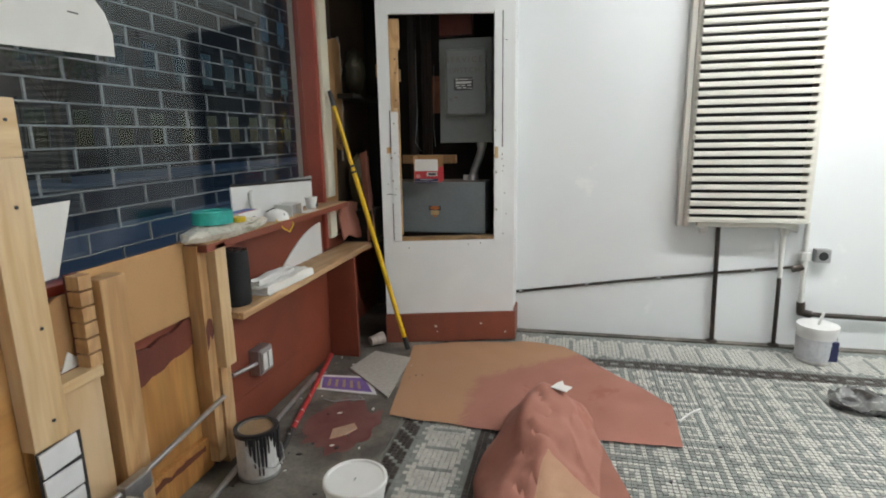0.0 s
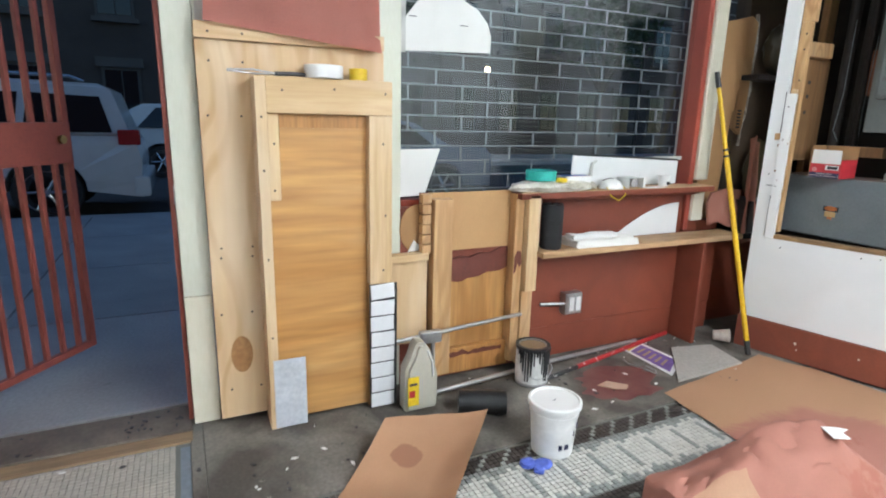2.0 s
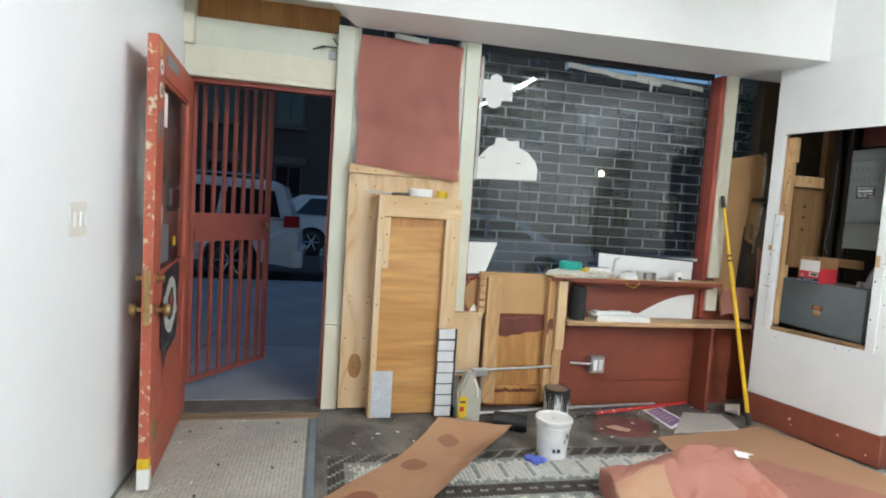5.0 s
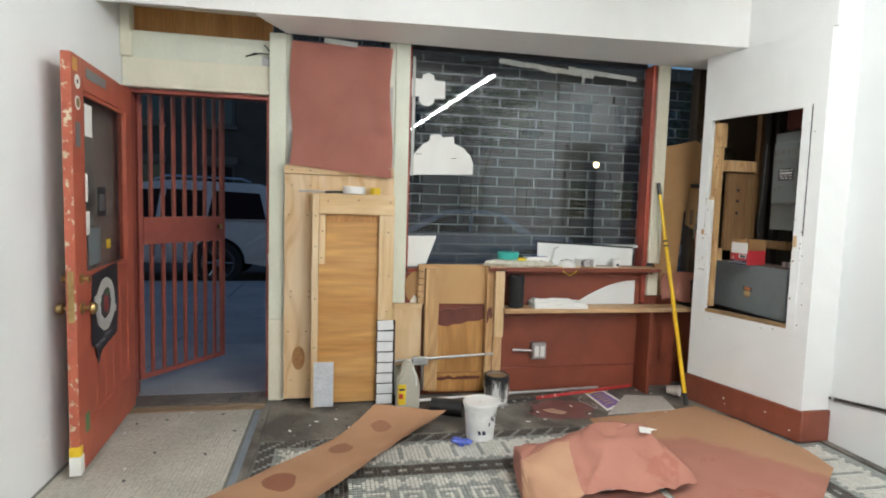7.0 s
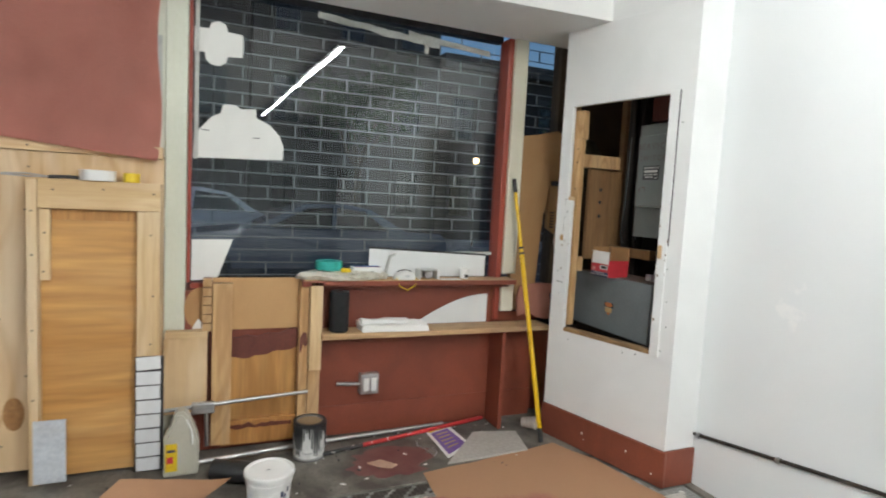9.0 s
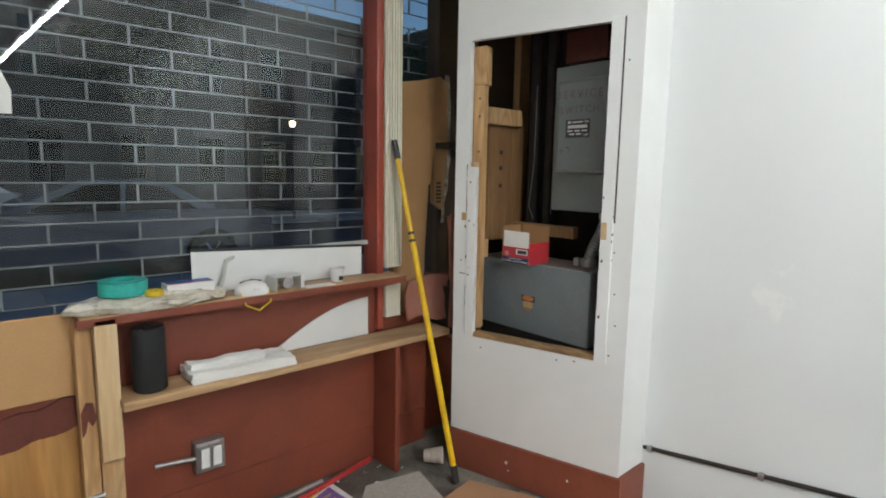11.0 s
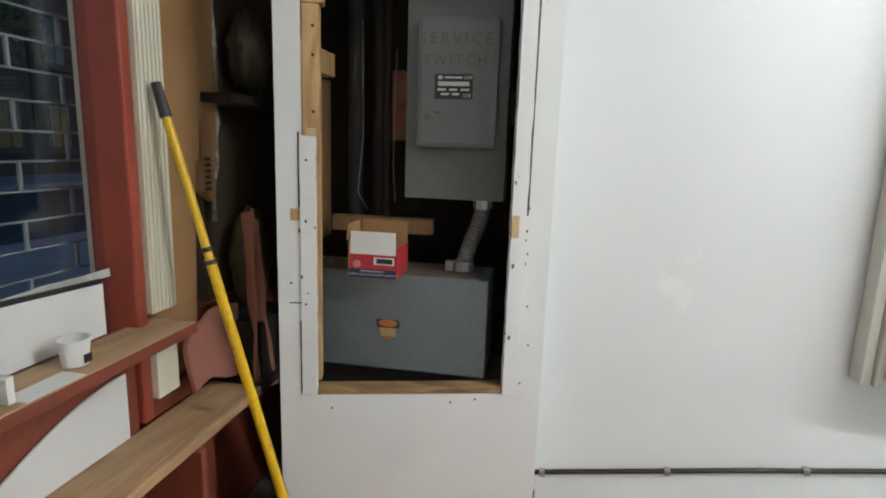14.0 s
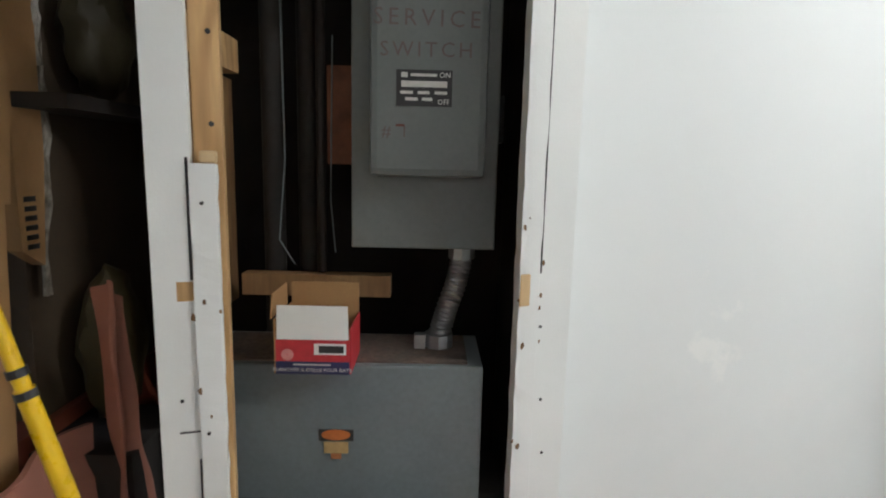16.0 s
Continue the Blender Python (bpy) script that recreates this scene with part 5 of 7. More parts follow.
part("pipe", bmrod((2.915, 4.295, 0.008), (2.905, 4.285, 0.45), 0.013, seg=14), BLACKPIPE, fp, smooth=True)
part("upper_pipe", bmrod((2.905, 4.285, 0.45), (2.90, 4.28, 0.74), 0.014, seg=14), PIPEWHITE, fp, smooth=True)
part("flange", lathe([(0.001, 0), (0.035, 0), (0.03, 0.01), (0.016, 0.014)], (2.915, 4.295, 0.0065), (0, 0, 1), 16), BLACKPIPE, fp)
sp = thing("supply_pipe", (3.05, 4.29, 0.2), "supply pipe that turns along the wall", "pipe")
part("riser", pipe([(3.03, 4.29, 0.80), (3.03, 4.29, 0.66), (3.04, 4.29, 0.27)], 0.016), PIPEWHITE, sp, smooth=True)
part("union", lathe([(0.024, 0), (0.032, 0.008), (0.032, 0.05), (0.024, 0.06)], (3.032, 4.29, 0.56), (0, 0, 1), 8), PIPEWHITE, sp)
part("elbow", pipe([(3.04, 4.29, 0.30), (3.045, 4.29, 0.235), (3.10, 4.29, 0.222)], 0.024), BLACKPIPE, sp, smooth=True)
part("run", pipe([(3.09, 4.29, 0.222), (4.6, 4.29, 0.20)], 0.016), BLACKPIPE, sp, smooth=True)
part("stub", pipe([(3.03, 4.29, 0.52), (2.97, 4.29, 0.505)], 0.02), BLACKPIPE, sp)
jb = thing("junction_box", (3.12, 4.30, 0.55), "dark square junction box with a round hole", "junction box")
part("box", bmbox(3.085, 3.165, 4.27, 4.328, 0.555, 0.635, bevel=0.004), STEEL, jb)
part("hole", lathe([(0.001, 0), (0.026, 0), (0.026, 0.002), (0.001, 0.002)], (3.125, 4.2695, 0.595), (0, -1, 0), 18), BLACK, jb, "round dark hole")
wc = thing("wall_cable", (2.1, 4.32, 0.3), "dark conduit rising slightly along the white wall", "conduit")
part("run", pipe([(1.29, 4.318, 0.276), (1.96, 4.318, 0.378), (2.52, 4.318, 0.455), (3.0, 4.315, 0.515)], 0.009), BLACKPIPE, wc, smooth=True)
for x, z in ((1.31, 0.279), (1.75, 0.346), (2.2, 0.412), (2.75, 0.485)):
    part("clip", bmbox(x, x + 0.02, 4.304, 4.33, z - 0.012, z + 0.012, bevel=0.002), STEEL, wc)
structure("wall_lower_skim", prism([(1.284, 0.006), (3.02, 0.006), (3.02, 0.505), (2.52, 0.44), (1.96, 0.363), (1.284, 0.26)], 0.006, Matrix(((1, 0, 0, 0), (0, 0, -1, 4.3299), (0, 1, 0, 0), (0, 0, 0, 1)))), WALL, "slightly proud white wall surface under the conduit")
solo("white_wall_pipe", pipe([(0.86, 4.10, 2.80), (1.5, 4.25, 2.90)], 0.016), PIPEWHITE, "white painted pipe high at the wall", "pipe")

tub = thing("paint_tub", (3.07, 4.10, 0.0), "white joint compound tub with a dark label", "tub")
part("tub", lathe([(0.001, 0.001), (0.088, 0), (0.102, 0.19), (0.106, 0.19), (0.106, 0.205), (0.108, 0.205), (0.108, 0.222), (0.001, 0.224)], (3.07, 4.10, 0.0015), (0, 0, 1), 32), WHITEP, tub, smooth=True)
part("label", lathe([(0.0995, 0.02), (0.1045, 0.15)], (3.07, 4.10, 0.004), (0, 0, 1), 32), mat("tub_label", (0.45, 0.47, 0.5), 0.5, second=(0.62, 0.63, 0.65), scale=9, bump=0.02), tub)
part("label_block", bmbox(3.095, 3.155, 4.008, 4.02, 0.03, 0.15, m=None, bevel=0.004), CNAVY, tub, "navy block of the label")
part("stirrer", pipe([(3.07, 4.09, 0.225), (3.085, 4.08, 0.30)], 0.008), WHITEP, tub)
rag = bmesh.new()
bmesh.ops.create_uvsphere(rag, u_segments=30, v_segments=16, radius=1.0)
for v in rag.verts:
    v.co = Vector((3.06 + v.co.x * 0.14, 3.50 + v.co.y * 0.10, 0.035 + v.co.z * 0.045)) + noise.noise_vector(v.co * 2.3) * 0.04
    v.co.z = max(v.co.z, 0.0015)
solo("plastic_rag", rag, mat("grey_plastic_film", (0.20, 0.20, 0.19), 0.25, second=(0.10, 0.10, 0.10), scale=14, fine=40, fine_mix=0.2, bump=0.5), "crumpled grey plastic on the mosaic floor", "rag", smooth=True)

# ---- leaning pole and floor things ----
pole = thing("extension_pole", (0.675, 3.76, 0.0), "yellow telescopic pole leaning on the window post", "pole")
P0, P1 = V3(0.655, 3.785, 0.02), V3(0.248, 3.718, 1.610)
def along(t):
    return P0.lerp(P1, t)
part("lower_tube", bmrod(along(0.05), along(0.71), 0.0145, seg=16), YELLOW, pole, smooth=True)
part("upper_tube", bmrod(along(0.71), along(0.95), 0.012, seg=16), YELLOW, pole, smooth=True)
part("collar", bmrod(along(0.70), along(0.708), 0.0165, seg=16), BLACK, pole)
part("collar", bmrod(along(0.722), along(0.73), 0.0155, seg=16), BLACK, pole)
part("foot", bmrod(along(0.0), along(0.05), 0.0165, seg=16), BLACK, pole, "black rubber foot")
part("tip", bmrod(along(0.945), along(1.0), 0.0155, 0.013, seg=16), BLACK, pole, "black threaded tip")

tin = thing("paint_can", (0.50, 2.37, 0.004), "open steel paint can with black drips", "paint can")
C = (0.505, 2.375, 0.0045)
part("can", lathe([(0.001, 0.002), (0.082, 0), (0.084, 0.004), (0.083, 0.008), (0.083, 0.182), (0.086, 0.188), (0.086, 0.192), (0.068, 0.192), (0.068, 0.184), (0.080, 0.18), (0.080, 0.15)], C, (0, 0, 1), 32), STEEL, tin, smooth=True)
part("rim", lathe([(0.0865, 0.176), (0.0875, 0.194), (0.078, 0.1955), (0.070, 0.1945)], C, (0, 0, 1), 32), BLACK, tin, "rim smeared with black paint", True)
part("label", lathe([(0.0836, 0.015), (0.0836, 0.175)], C, (0, 0, 1), 32), mat("can_label", (0.74, 0.74, 0.72), 0.4, second=(0.6, 0.6, 0.58), scale=20, bump=0.05), tin)
part("paint", lathe([(0.001, 0.1855), (0.0675, 0.1855)], C, (0, 0, 1), 28), mat("tan_paint_skin", (0.30, 0.21, 0.12), 0.5, scale=14, bump=0.2), tin, "tan dried paint surface")
for k in range(18):
    a = -1.5 + k * 0.17
    l = 0.03 + 0.13 * abs(math.sin(k * 2.7)) ** 1.4
    dx, dy = math.cos(a), math.sin(a)
    part("drip", bmrod((C[0] + dx * 0.0845, C[1] + dy * 0.0845, 0.19), (C[0] + dx * 0.0845, C[1] + dy * 0.0845, 0.19 - l), 0.0085 - 0.004 * (k % 3 == 0), 0.0035, seg=6), BLACK, tin)
part("bail", pipe([(0.505, 2.29, 0.14), (0.56, 2.285, 0.08), (0.60, 2.34, 0.055), (0.60, 2.41, 0.055), (0.56, 2.465, 0.08), (0.505, 2.46, 0.14)], 0.0025, 6), STEEL, tin)

tin.location, tin.scale = (0.415, 2.43, 0.004), (1, 1, 1.06)

bk = thing("plastic_bucket", (0.975, 2.15, 0.002), "white plastic bucket with smeared compound", "bucket")
C = (0.975, 2.15, 0.0015)
part("bucket", lathe([(0.001, 0.002), (0.083, 0), (0.096, 0.20), (0.100, 0.20), (0.100, 0.212), (0.098, 0.212), (0.098, 0.238), (0.104, 0.238), (0.104, 0.246), (0.094, 0.246), (0.090, 0.20), (0.082, 0.12)], C, (0, 0, 1), 36), mat("smeared_white_plastic", (0.78, 0.78, 0.76), 0.4, second=(0.66, 0.66, 0.64), scale=16, fine=70, fine_mix=0.06, bump=0.15), bk, smooth=True)
part("lid", lathe([(0.106, 0.232), (0.108, 0.236), (0.108, 0.256), (0.104, 0.260), (0.097, 0.260), (0.094, 0.252), (0.02, 0.251), (0.001, 0.251)], C, (0, 0, 1), 36), WHITEP, bk, "flat white lid with a raised rim", True)
part("lid_mark", bmbox(C[0] - 0.002, C[0] + 0.002, C[1] - 0.012, C[1] + 0.004, 0.2535, 0.2542), GREYBOX, bk)
for k, (a, z0, w) in enumerate(((0.02, 0.05, 0.022), (0.5, 0.15, 0.014), (0.66, 0.135, 0.012), (0.36, 0.11, 0.010), (0.8, 0.165, 0.012), (-0.28, 0.05, 0.016))):
    d = V3(math.cos(a), math.sin(a), 0)
    s = V3(-d.y, d.x, 0)
    r = 0.0862 + 0.065 * z0
    bmq = bmesh.new()
    vs = [bmq.verts.new(V3(*C) + d * (r + dz * 0.065 + 0.0008) + s * sx * w / 2 + V3(0, 0, z0 + dz)) for sx, dz in ((-1, 0), (1, 0), (0.7, 0.026), (-1, 0.03))]
    bmq.faces.new(vs)
    bmesh.ops.solidify(bmq, geom=bmq.faces[:], thickness=0.001)
    part("print_mark", bmq, CNAVY, bk, "dark printed mark")
bk.location, bk.scale = (0.952, 2.178, 0.002), (1, 1, 0.86)
gl = bmesh.new()
for cx, cy, sx, sy in ((1.02, 2.02, 0.05, 0.022), (1.045, 2.065, 0.045, 0.03), (1.07, 2.035, 0.03, 0.014)):
    s = bmesh.ops.create_uvsphere(gl, u_segments=16, v_segments=10, radius=1.0)["verts"]
    for v in s:
        v.co = Vector((cx + v.co.x * sx * 0.7, cy + v.co.y * sy * 1.6, 0.014 + v.co.z * 0.014)) + noise.noise_vector(v.co * 2 + Vector((cx * 9, 0, 0))) * 0.008
        v.co.z = max(v.co.z, 0.0012)
solo("rubber_gloves", gl, mat("blue_rubber", (0.10, 0.15, 0.55), 0.45, second=(0.07, 0.11, 0.42), scale=20, bump=0.2), "crumpled blue rubber gloves beside the bucket", "gloves", smooth=True)

jug = thing("plastic_jug", (0.53, 1.79, 0.004), "translucent white jug with a yellow label", "jug")
side = [(-0.078, 0.0), (0.074, 0.0), (0.084, 0.012), (0.086, 0.17), (0.070, 0.235), (0.040, 0.315), (0.012, 0.350), (-0.018, 0.352), (-0.034, 0.335), (-0.052, 0.275), (-0.082, 0.22), (-0.086, 0.012)]
jb_ = prism([(1.79 + a, 0.0045 + b) for a, b in side], 0.095, on_front(0.485))
bmesh.ops.bevel(jb_, geom=[e for e in jb_.edges if abs(e.verts[0].co.x - e.verts[1].co.x) < 1e-6], offset=0.022, segments=4, affect="EDGES", clamp_overlap=True)
part("body", jb_, mat("cloudy_jug_plastic", (0.50, 0.475, 0.40), 0.32, second=(0.42, 0.40, 0.33), scale=4, fine_mix=0.03, bump=0.04), jug, smooth=True)
part("grip_seam", pipe([(0.5815, 1.815, 0.315), (0.5825, 1.84, 0.25), (0.582, 1.845, 0.18)], 0.005), WHITEP, jug, "moulded grip of the jug", True)
part("label", bmbox(0.5802, 0.5815, 1.715, 1.772, 0.04, 0.19, bevel=0.0004), YELLOWTAPE, jug, "yellow label")
part("label_mark", bmbox(0.5816, 0.5822, 1.722, 1.752, 0.085, 0.12), CRED, jug)
part("label_mark", bmbox(0.5816, 0.5822, 1.722, 1.762, 0.145, 0.158), CNAVY, jug)

jug.location, jug.scale = (0.43, 1.80, 0.004), (1, 0.94, 0.94)

rl = bmesh.new()
rod(rl, (0.548, 1.95, 0.055), (0.642, 2.145, 0.055), 0.053, 0.054, seg=28)
crumple(rl, 3, 0.0025, 14, 4)
for v in rl.verts:
    v.co.z = max(v.co.z, 0.0045)
solo("poly_roll", rl, mat("black_poly_film", (0.012, 0.012, 0.013), 0.34, second=(0.02, 0.02, 0.022), scale=14, bump=0.1), "roll of black plastic bags lying on the concrete", "roll", smooth=True)

st = thing("red_stick", (0.35, 3.0, 0.005), "red paint-spattered pole lying on the floor", "stick")
A, B = V3(0.46, 2.50, 0.02), V3(0.215, 3.60, 0.02)
part("pole", bmrod(A.lerp(B, 0.22), B, 0.013, seg=14), mat("spattered_red", (0.45, 0.03, 0.03), 0.4, second=(0.36, 0.025, 0.025), scale=9, spots=(0.7, 0.68, 0.65), spot_scale=28, spot_size=0.62), st, smooth=True)
part("grip", bmrod(A, A.lerp(B, 0.22), 0.012, seg=14), mat("spattered_black", (0.03, 0.03, 0.03), 0.5, spots=(0.6, 0.58, 0.55), spot_scale=30, spot_size=0.6), st, smooth=True)


def flat(pts, z, h, material, name, label, category, ripple=0.0, cuts=0):
    bm = prism(pts, h, Matrix.Translation((0, 0, z)))
    return solo(name, bm, material, label, category)


flat([(0.735, 3.14), (0.40, 3.45), (0.46, 3.72), (0.71, 3.66)], 0.0045, 0.012, mat("grey_board", (0.42, 0.39, 0.35), 0.65, second=(0.37, 0.345, 0.31), scale=4, bump=0.08), "ceramic_board", "loose grey-white board lying on the concrete", "board")
pb = thing("purple_placard", (0.45, 3.25, 0.005), "purple printed placard with a yellow edge on the floor", "placard")
part("sheet", prism([(0.30, 3.17), (0.235, 3.345), (0.55, 3.37), (0.665, 3.17)], 0.003, Matrix.Translation((0, 0, 0.0045))), PAPERW, pb)
part("purple_field", prism([(0.34, 3.19), (0.29, 3.32), (0.53, 3.345), (0.63, 3.19)], 0.001, Matrix.Translation((0, 0, 0.0077))), mat("purple_print", (0.16, 0.08, 0.30), 0.5, second=(0.20, 0.12, 0.36), scale=30, fine=90, fine_mix=0.2, bump=0.02), pb)
part("yellow_edge", prism([(0.305, 3.18), (0.245, 3.335), (0.275, 3.335), (0.33, 3.185)], 0.001, Matrix.Translation((0, 0, 0.0077))), YELLOWTAPE, pb)
for k in range(5):
    part("print_bar", prism([(0.36 + k * 0.045, 3.215), (0.335 + k * 0.042, 3.30), (0.35 + k * 0.042, 3.30), (0.378 + k * 0.045, 3.215)], 0.0006, Matrix.Translation((0, 0, 0.0088))), mat("tan_print", (0.45, 0.33, 0.2), 0.5, bump=0), pb)
cup2 = lathe([(0.001, 0.001), (0.03, 0), (0.042, 0.09), (0.044, 0.09), (0.04, 0.094), (0.028, 0.004)], (0.40, 3.80, 0.044), (0.7, 0.7, 0.08), 24)
solo("paper_cup", cup2, mat("dirty_cup", (0.62, 0.56, 0.5), 0.6, second=(0.45, 0.38, 0.33), scale=14, bump=0.1), "dirty paper cup lying by the column", "cup", smooth=True)
flat([(0.60, 2.72), (0.58, 2.80), (0.66, 2.87), (0.69, 2.83), (0.66, 2.77)], 0.0045, 0.004, mat("tan_scrap", (0.50, 0.34, 0.24), 0.7), "paper_scrap", "torn tan scrap on the paint stain", "paper scrap")
flat([(0.61 + (0.17 + 0.07 * noise.noise((math.cos(a * .1047) * 2.3, math.sin(a * .1047) * 2.3, 4))) * math.cos(a * .1047), 2.86 + (0.22 + 0.13 * noise.noise((math.cos(a * .1047) * 2.8, math.sin(a * .1047) * 2.8, 1))) * math.sin(a * .1047)) for a in range(60)], 0.0038, 0.0008, PAINTSPILL, "paint_stain", "dried dark red paint spill on the concrete", "stain")

solo("floor_wire", pipe([(0.41, 3.07, 0.008), (0.47, 3.055, 0.007), (0.54, 3.085, 0.008), (0.62, 3.105, 0.007), (0.585, 3.135, 0.007), (0.52, 3.13, 0.007)], 0.0028, 6), STEEL, "bent steel wire lying on the concrete", "wire")
for u, z, r in ((0.40, 0.11, 0.007), (0.412, 0.075, 0.0035), (0.70, 0.12, 0.005), (0.86, 0.06, 0.005)):
    ch = bmesh.new()
    ch.faces.new([ch.verts.new(SKIN @ Vector((u + r * math.cos(a * 0.9) * (1 + 0.3 * math.sin(a * 7)), -0.0126, z + r * 1.3 * math.sin(a * 0.9)))) for a in range(7)])
    bmesh.ops.solidify(ch, geom=ch.faces[:], thickness=0.006)
    part("chip", ch, PAPERW, col, "white chip in the brown baseboard")

# ---- the paper sheets on the floor ----
def sheet_mesh(outline, z, cuts, amp, scale, seed, lift=None):
    bm = bmesh.new()
    bm.faces.new([bm.verts.new((x, y, z)) for x, y in outline])
    bmesh.ops.triangulate(bm, faces=bm.faces[:])
    bmesh.ops.subdivide_edges(bm, edges=bm.edges[:], cuts=cuts, use_grid_fill=True)
    for v in bm.verts:
        h = abs(noise.noise(v.co * scale + Vector((seed, 0, 0)))) * amp
        v.co.z += h + (lift(v.co) if lift else 0)
    bmesh.ops.recalc_face_normals(bm, faces=bm.faces)
    if bm.faces[:][0].normal.z < 0:
        bmesh.ops.reverse_faces(bm, faces=bm.faces[:])
    return bm


def grid_sheet(c00, c01, c11, c10, nu, nv, height):
    """A bent sheet between four floor corners (u from c00 to c10, v from c00 to c01)."""
    bm = bmesh.new()
    g = []
    for i in range(nu + 1):
        u = i / nu
        row = []
        for j in range(nv + 1):
            v = j / nv
            p = (Vector(c00).lerp(Vector(c10), u)).lerp(Vector(c01).lerp(Vector(c11), u), v)
            row.append(bm.verts.new((p.x, p.y, height(u, v, p))))
        g.append(row)
    for i in range(nu):
        for j in range(nv):
            bm.faces.new((g[i][j], g[i + 1][j], g[i + 1][j + 1], g[i][j + 1]))
    bmesh.ops.recalc_face_normals(bm, faces=bm.faces)
    return bm


def stained(name, base, dots, stain, field=None):
    """Kraft paper with round wet stains at the given places (local metres) and a red area."""
    m = base.copy()
    m.name = name
    N, L = m.node_tree.nodes, m.node_tree.links
    b = N["Principled BSDF"]
    out = b.inputs["Base Color"].links[0].from_socket
    tc = N.new("ShaderNodeTexCoord")
    wob = N.new("ShaderNodeTexNoise")
    wob.inputs["Scale"].default_value = 9
    for (x, y, r, colour) in dots:
        d = N.new("ShaderNodeVectorMath")
        d.operation = "DISTANCE"
        flatv = N.new("ShaderNodeVectorMath")
        flatv.operation = "MULTIPLY"
        flatv.inputs[1].default_value = (1, 1, 0)
        L.new(tc.outputs["Object"], flatv.inputs[0])
        L.new(flatv.outputs[0], d.inputs[0])
        d.inputs[1].default_value = (x, y, 0)
        ad = N.new("ShaderNodeMath")
        ad.operation = "MULTIPLY_ADD"
        L.new(wob.outputs["Fac"], ad.inputs[0])
        ad.inputs[1].default_value = 0.06
        L.new(d.outputs["Value"], ad.inputs[2])
        mr = N.new("ShaderNodeMapRange")
        mr.inputs["From Min"].default_value, mr.inputs["From Max"].default_value = r + 0.03, r + 0.038
        mr.inputs["To Min"].default_value, mr.inputs["To Max"].default_value = 1, 0
        L.new(ad.outputs[0], mr.inputs[0])
        mx = N.new("ShaderNodeMix")
        mx.data_type = "RGBA"
        L.new(mr.outputs[0], mx.inputs["Factor"])
        L.new(out, mx.inputs["A"])
        mx.inputs["B"].default_value = (*colour, 1)
        out = mx.outputs["Result"]
    for (nx, ny, d0, soft, colour) in field or ():
        dt = N.new("ShaderNodeVectorMath")
        dt.operation = "DOT_PRODUCT"
        L.new(tc.outputs["Object"], dt.inputs[0])
        dt.inputs[1].default_value = (nx, ny, 0)
        ad = N.new("ShaderNodeMath")
        ad.operation = "MULTIPLY_ADD"
        L.new(wob.outputs["Fac"], ad.inputs[0])
        ad.inputs[1].default_value = 0.12
        L.new(dt.outputs["Value"], ad.inputs[2])
        mr = N.new("ShaderNodeMapRange")
        mr.inputs["From Min"].default_value, mr.inputs["From Max"].default_value = d0 + 0.06 - soft, d0 + 0.06 + soft
        L.new(ad.outputs[0], mr.inputs[0])
        mx = N.new("ShaderNodeMix")
        mx.data_type = "RGBA"
        L.new(mr.outputs[0], mx.inputs["Factor"])
        L.new(out, mx.inputs["A"])
        mx.inputs["B"].default_value = (*colour, 1)
        out = mx.outputs["Result"]
    L.new(out, b.inputs["Base Color"])
    return m


# runner from the middle of the room to the hatch: its far end curls up
def runner_h(u, v, p):
    end = max(0.0, 1 - u / 0.22)
    edge = max(0.0, v - 0.72) / 0.28
    h = 0.006 + 0.11 * end ** 1.6 * (1 - 0.55 * v) + 0.07 * (edge ** 1.5) * (1 - 0.6 * u) * (1 - end * 0.85)
    h += 0.014 * abs(noise.noise((p.x * 5, p.y * 5, 1.5))) + 0.02 * max(0, math.sin(v * 3.1)) * math.exp(-((u - 0.45) / 0.2) ** 2)
    return h


RUN = stained("stained_kraft", KRAFT, ((-0.53, 0.46, 0.055, (0.27, 0.125, 0.07)), (-0.30, 0.215, 0.065, (0.26, 0.115, 0.062)), (0.035, -0.085, 0.085, (0.22, 0.085, 0.045)), (0.45, -0.25, 0.12, (0.22, 0.085, 0.045)), (0.40, 0.08, 0.13, (0.36, 0.13, 0.085))), None)
run = grid_sheet((0.655, 1.56, 0), (0.68, 2.03, 0), (2.07, 0.86, 0), (1.93, 0.26, 0), 40, 16, runner_h)
for v in run.verts:
    v.co -= Vector((1.36, 1.13, 0))
ob = new("paper_runner", mesh_of("paper_runner", run, RUN, True))
ob.location = (1.36, 1.13, 0)
tagged(ob, "long brown kraft paper runner with wet round stains", "paper")

big = sheet_mesh([(0.67, 3.86), (0.80, 2.97), (1.33, 2.93), (2.14, 2.95), (2.16, 3.34), (1.62, 4.03), (1.36, 4.06), (0.92, 3.985)], 0.006, 18, 0.018, 3.0, 2.2)
BIGM = stained("kraft_and_rosin", ROSIN, (), None, ((-1.0, 0.0, 0.26, 0.03, (0.38, 0.21, 0.115)), (-0.62, 0.78, 0.14, 0.03, (0.38, 0.21, 0.115))))
solo("paper_sheet", big, BIGM, "large sheet of red rosin and brown paper on the floor", "paper", smooth=True)

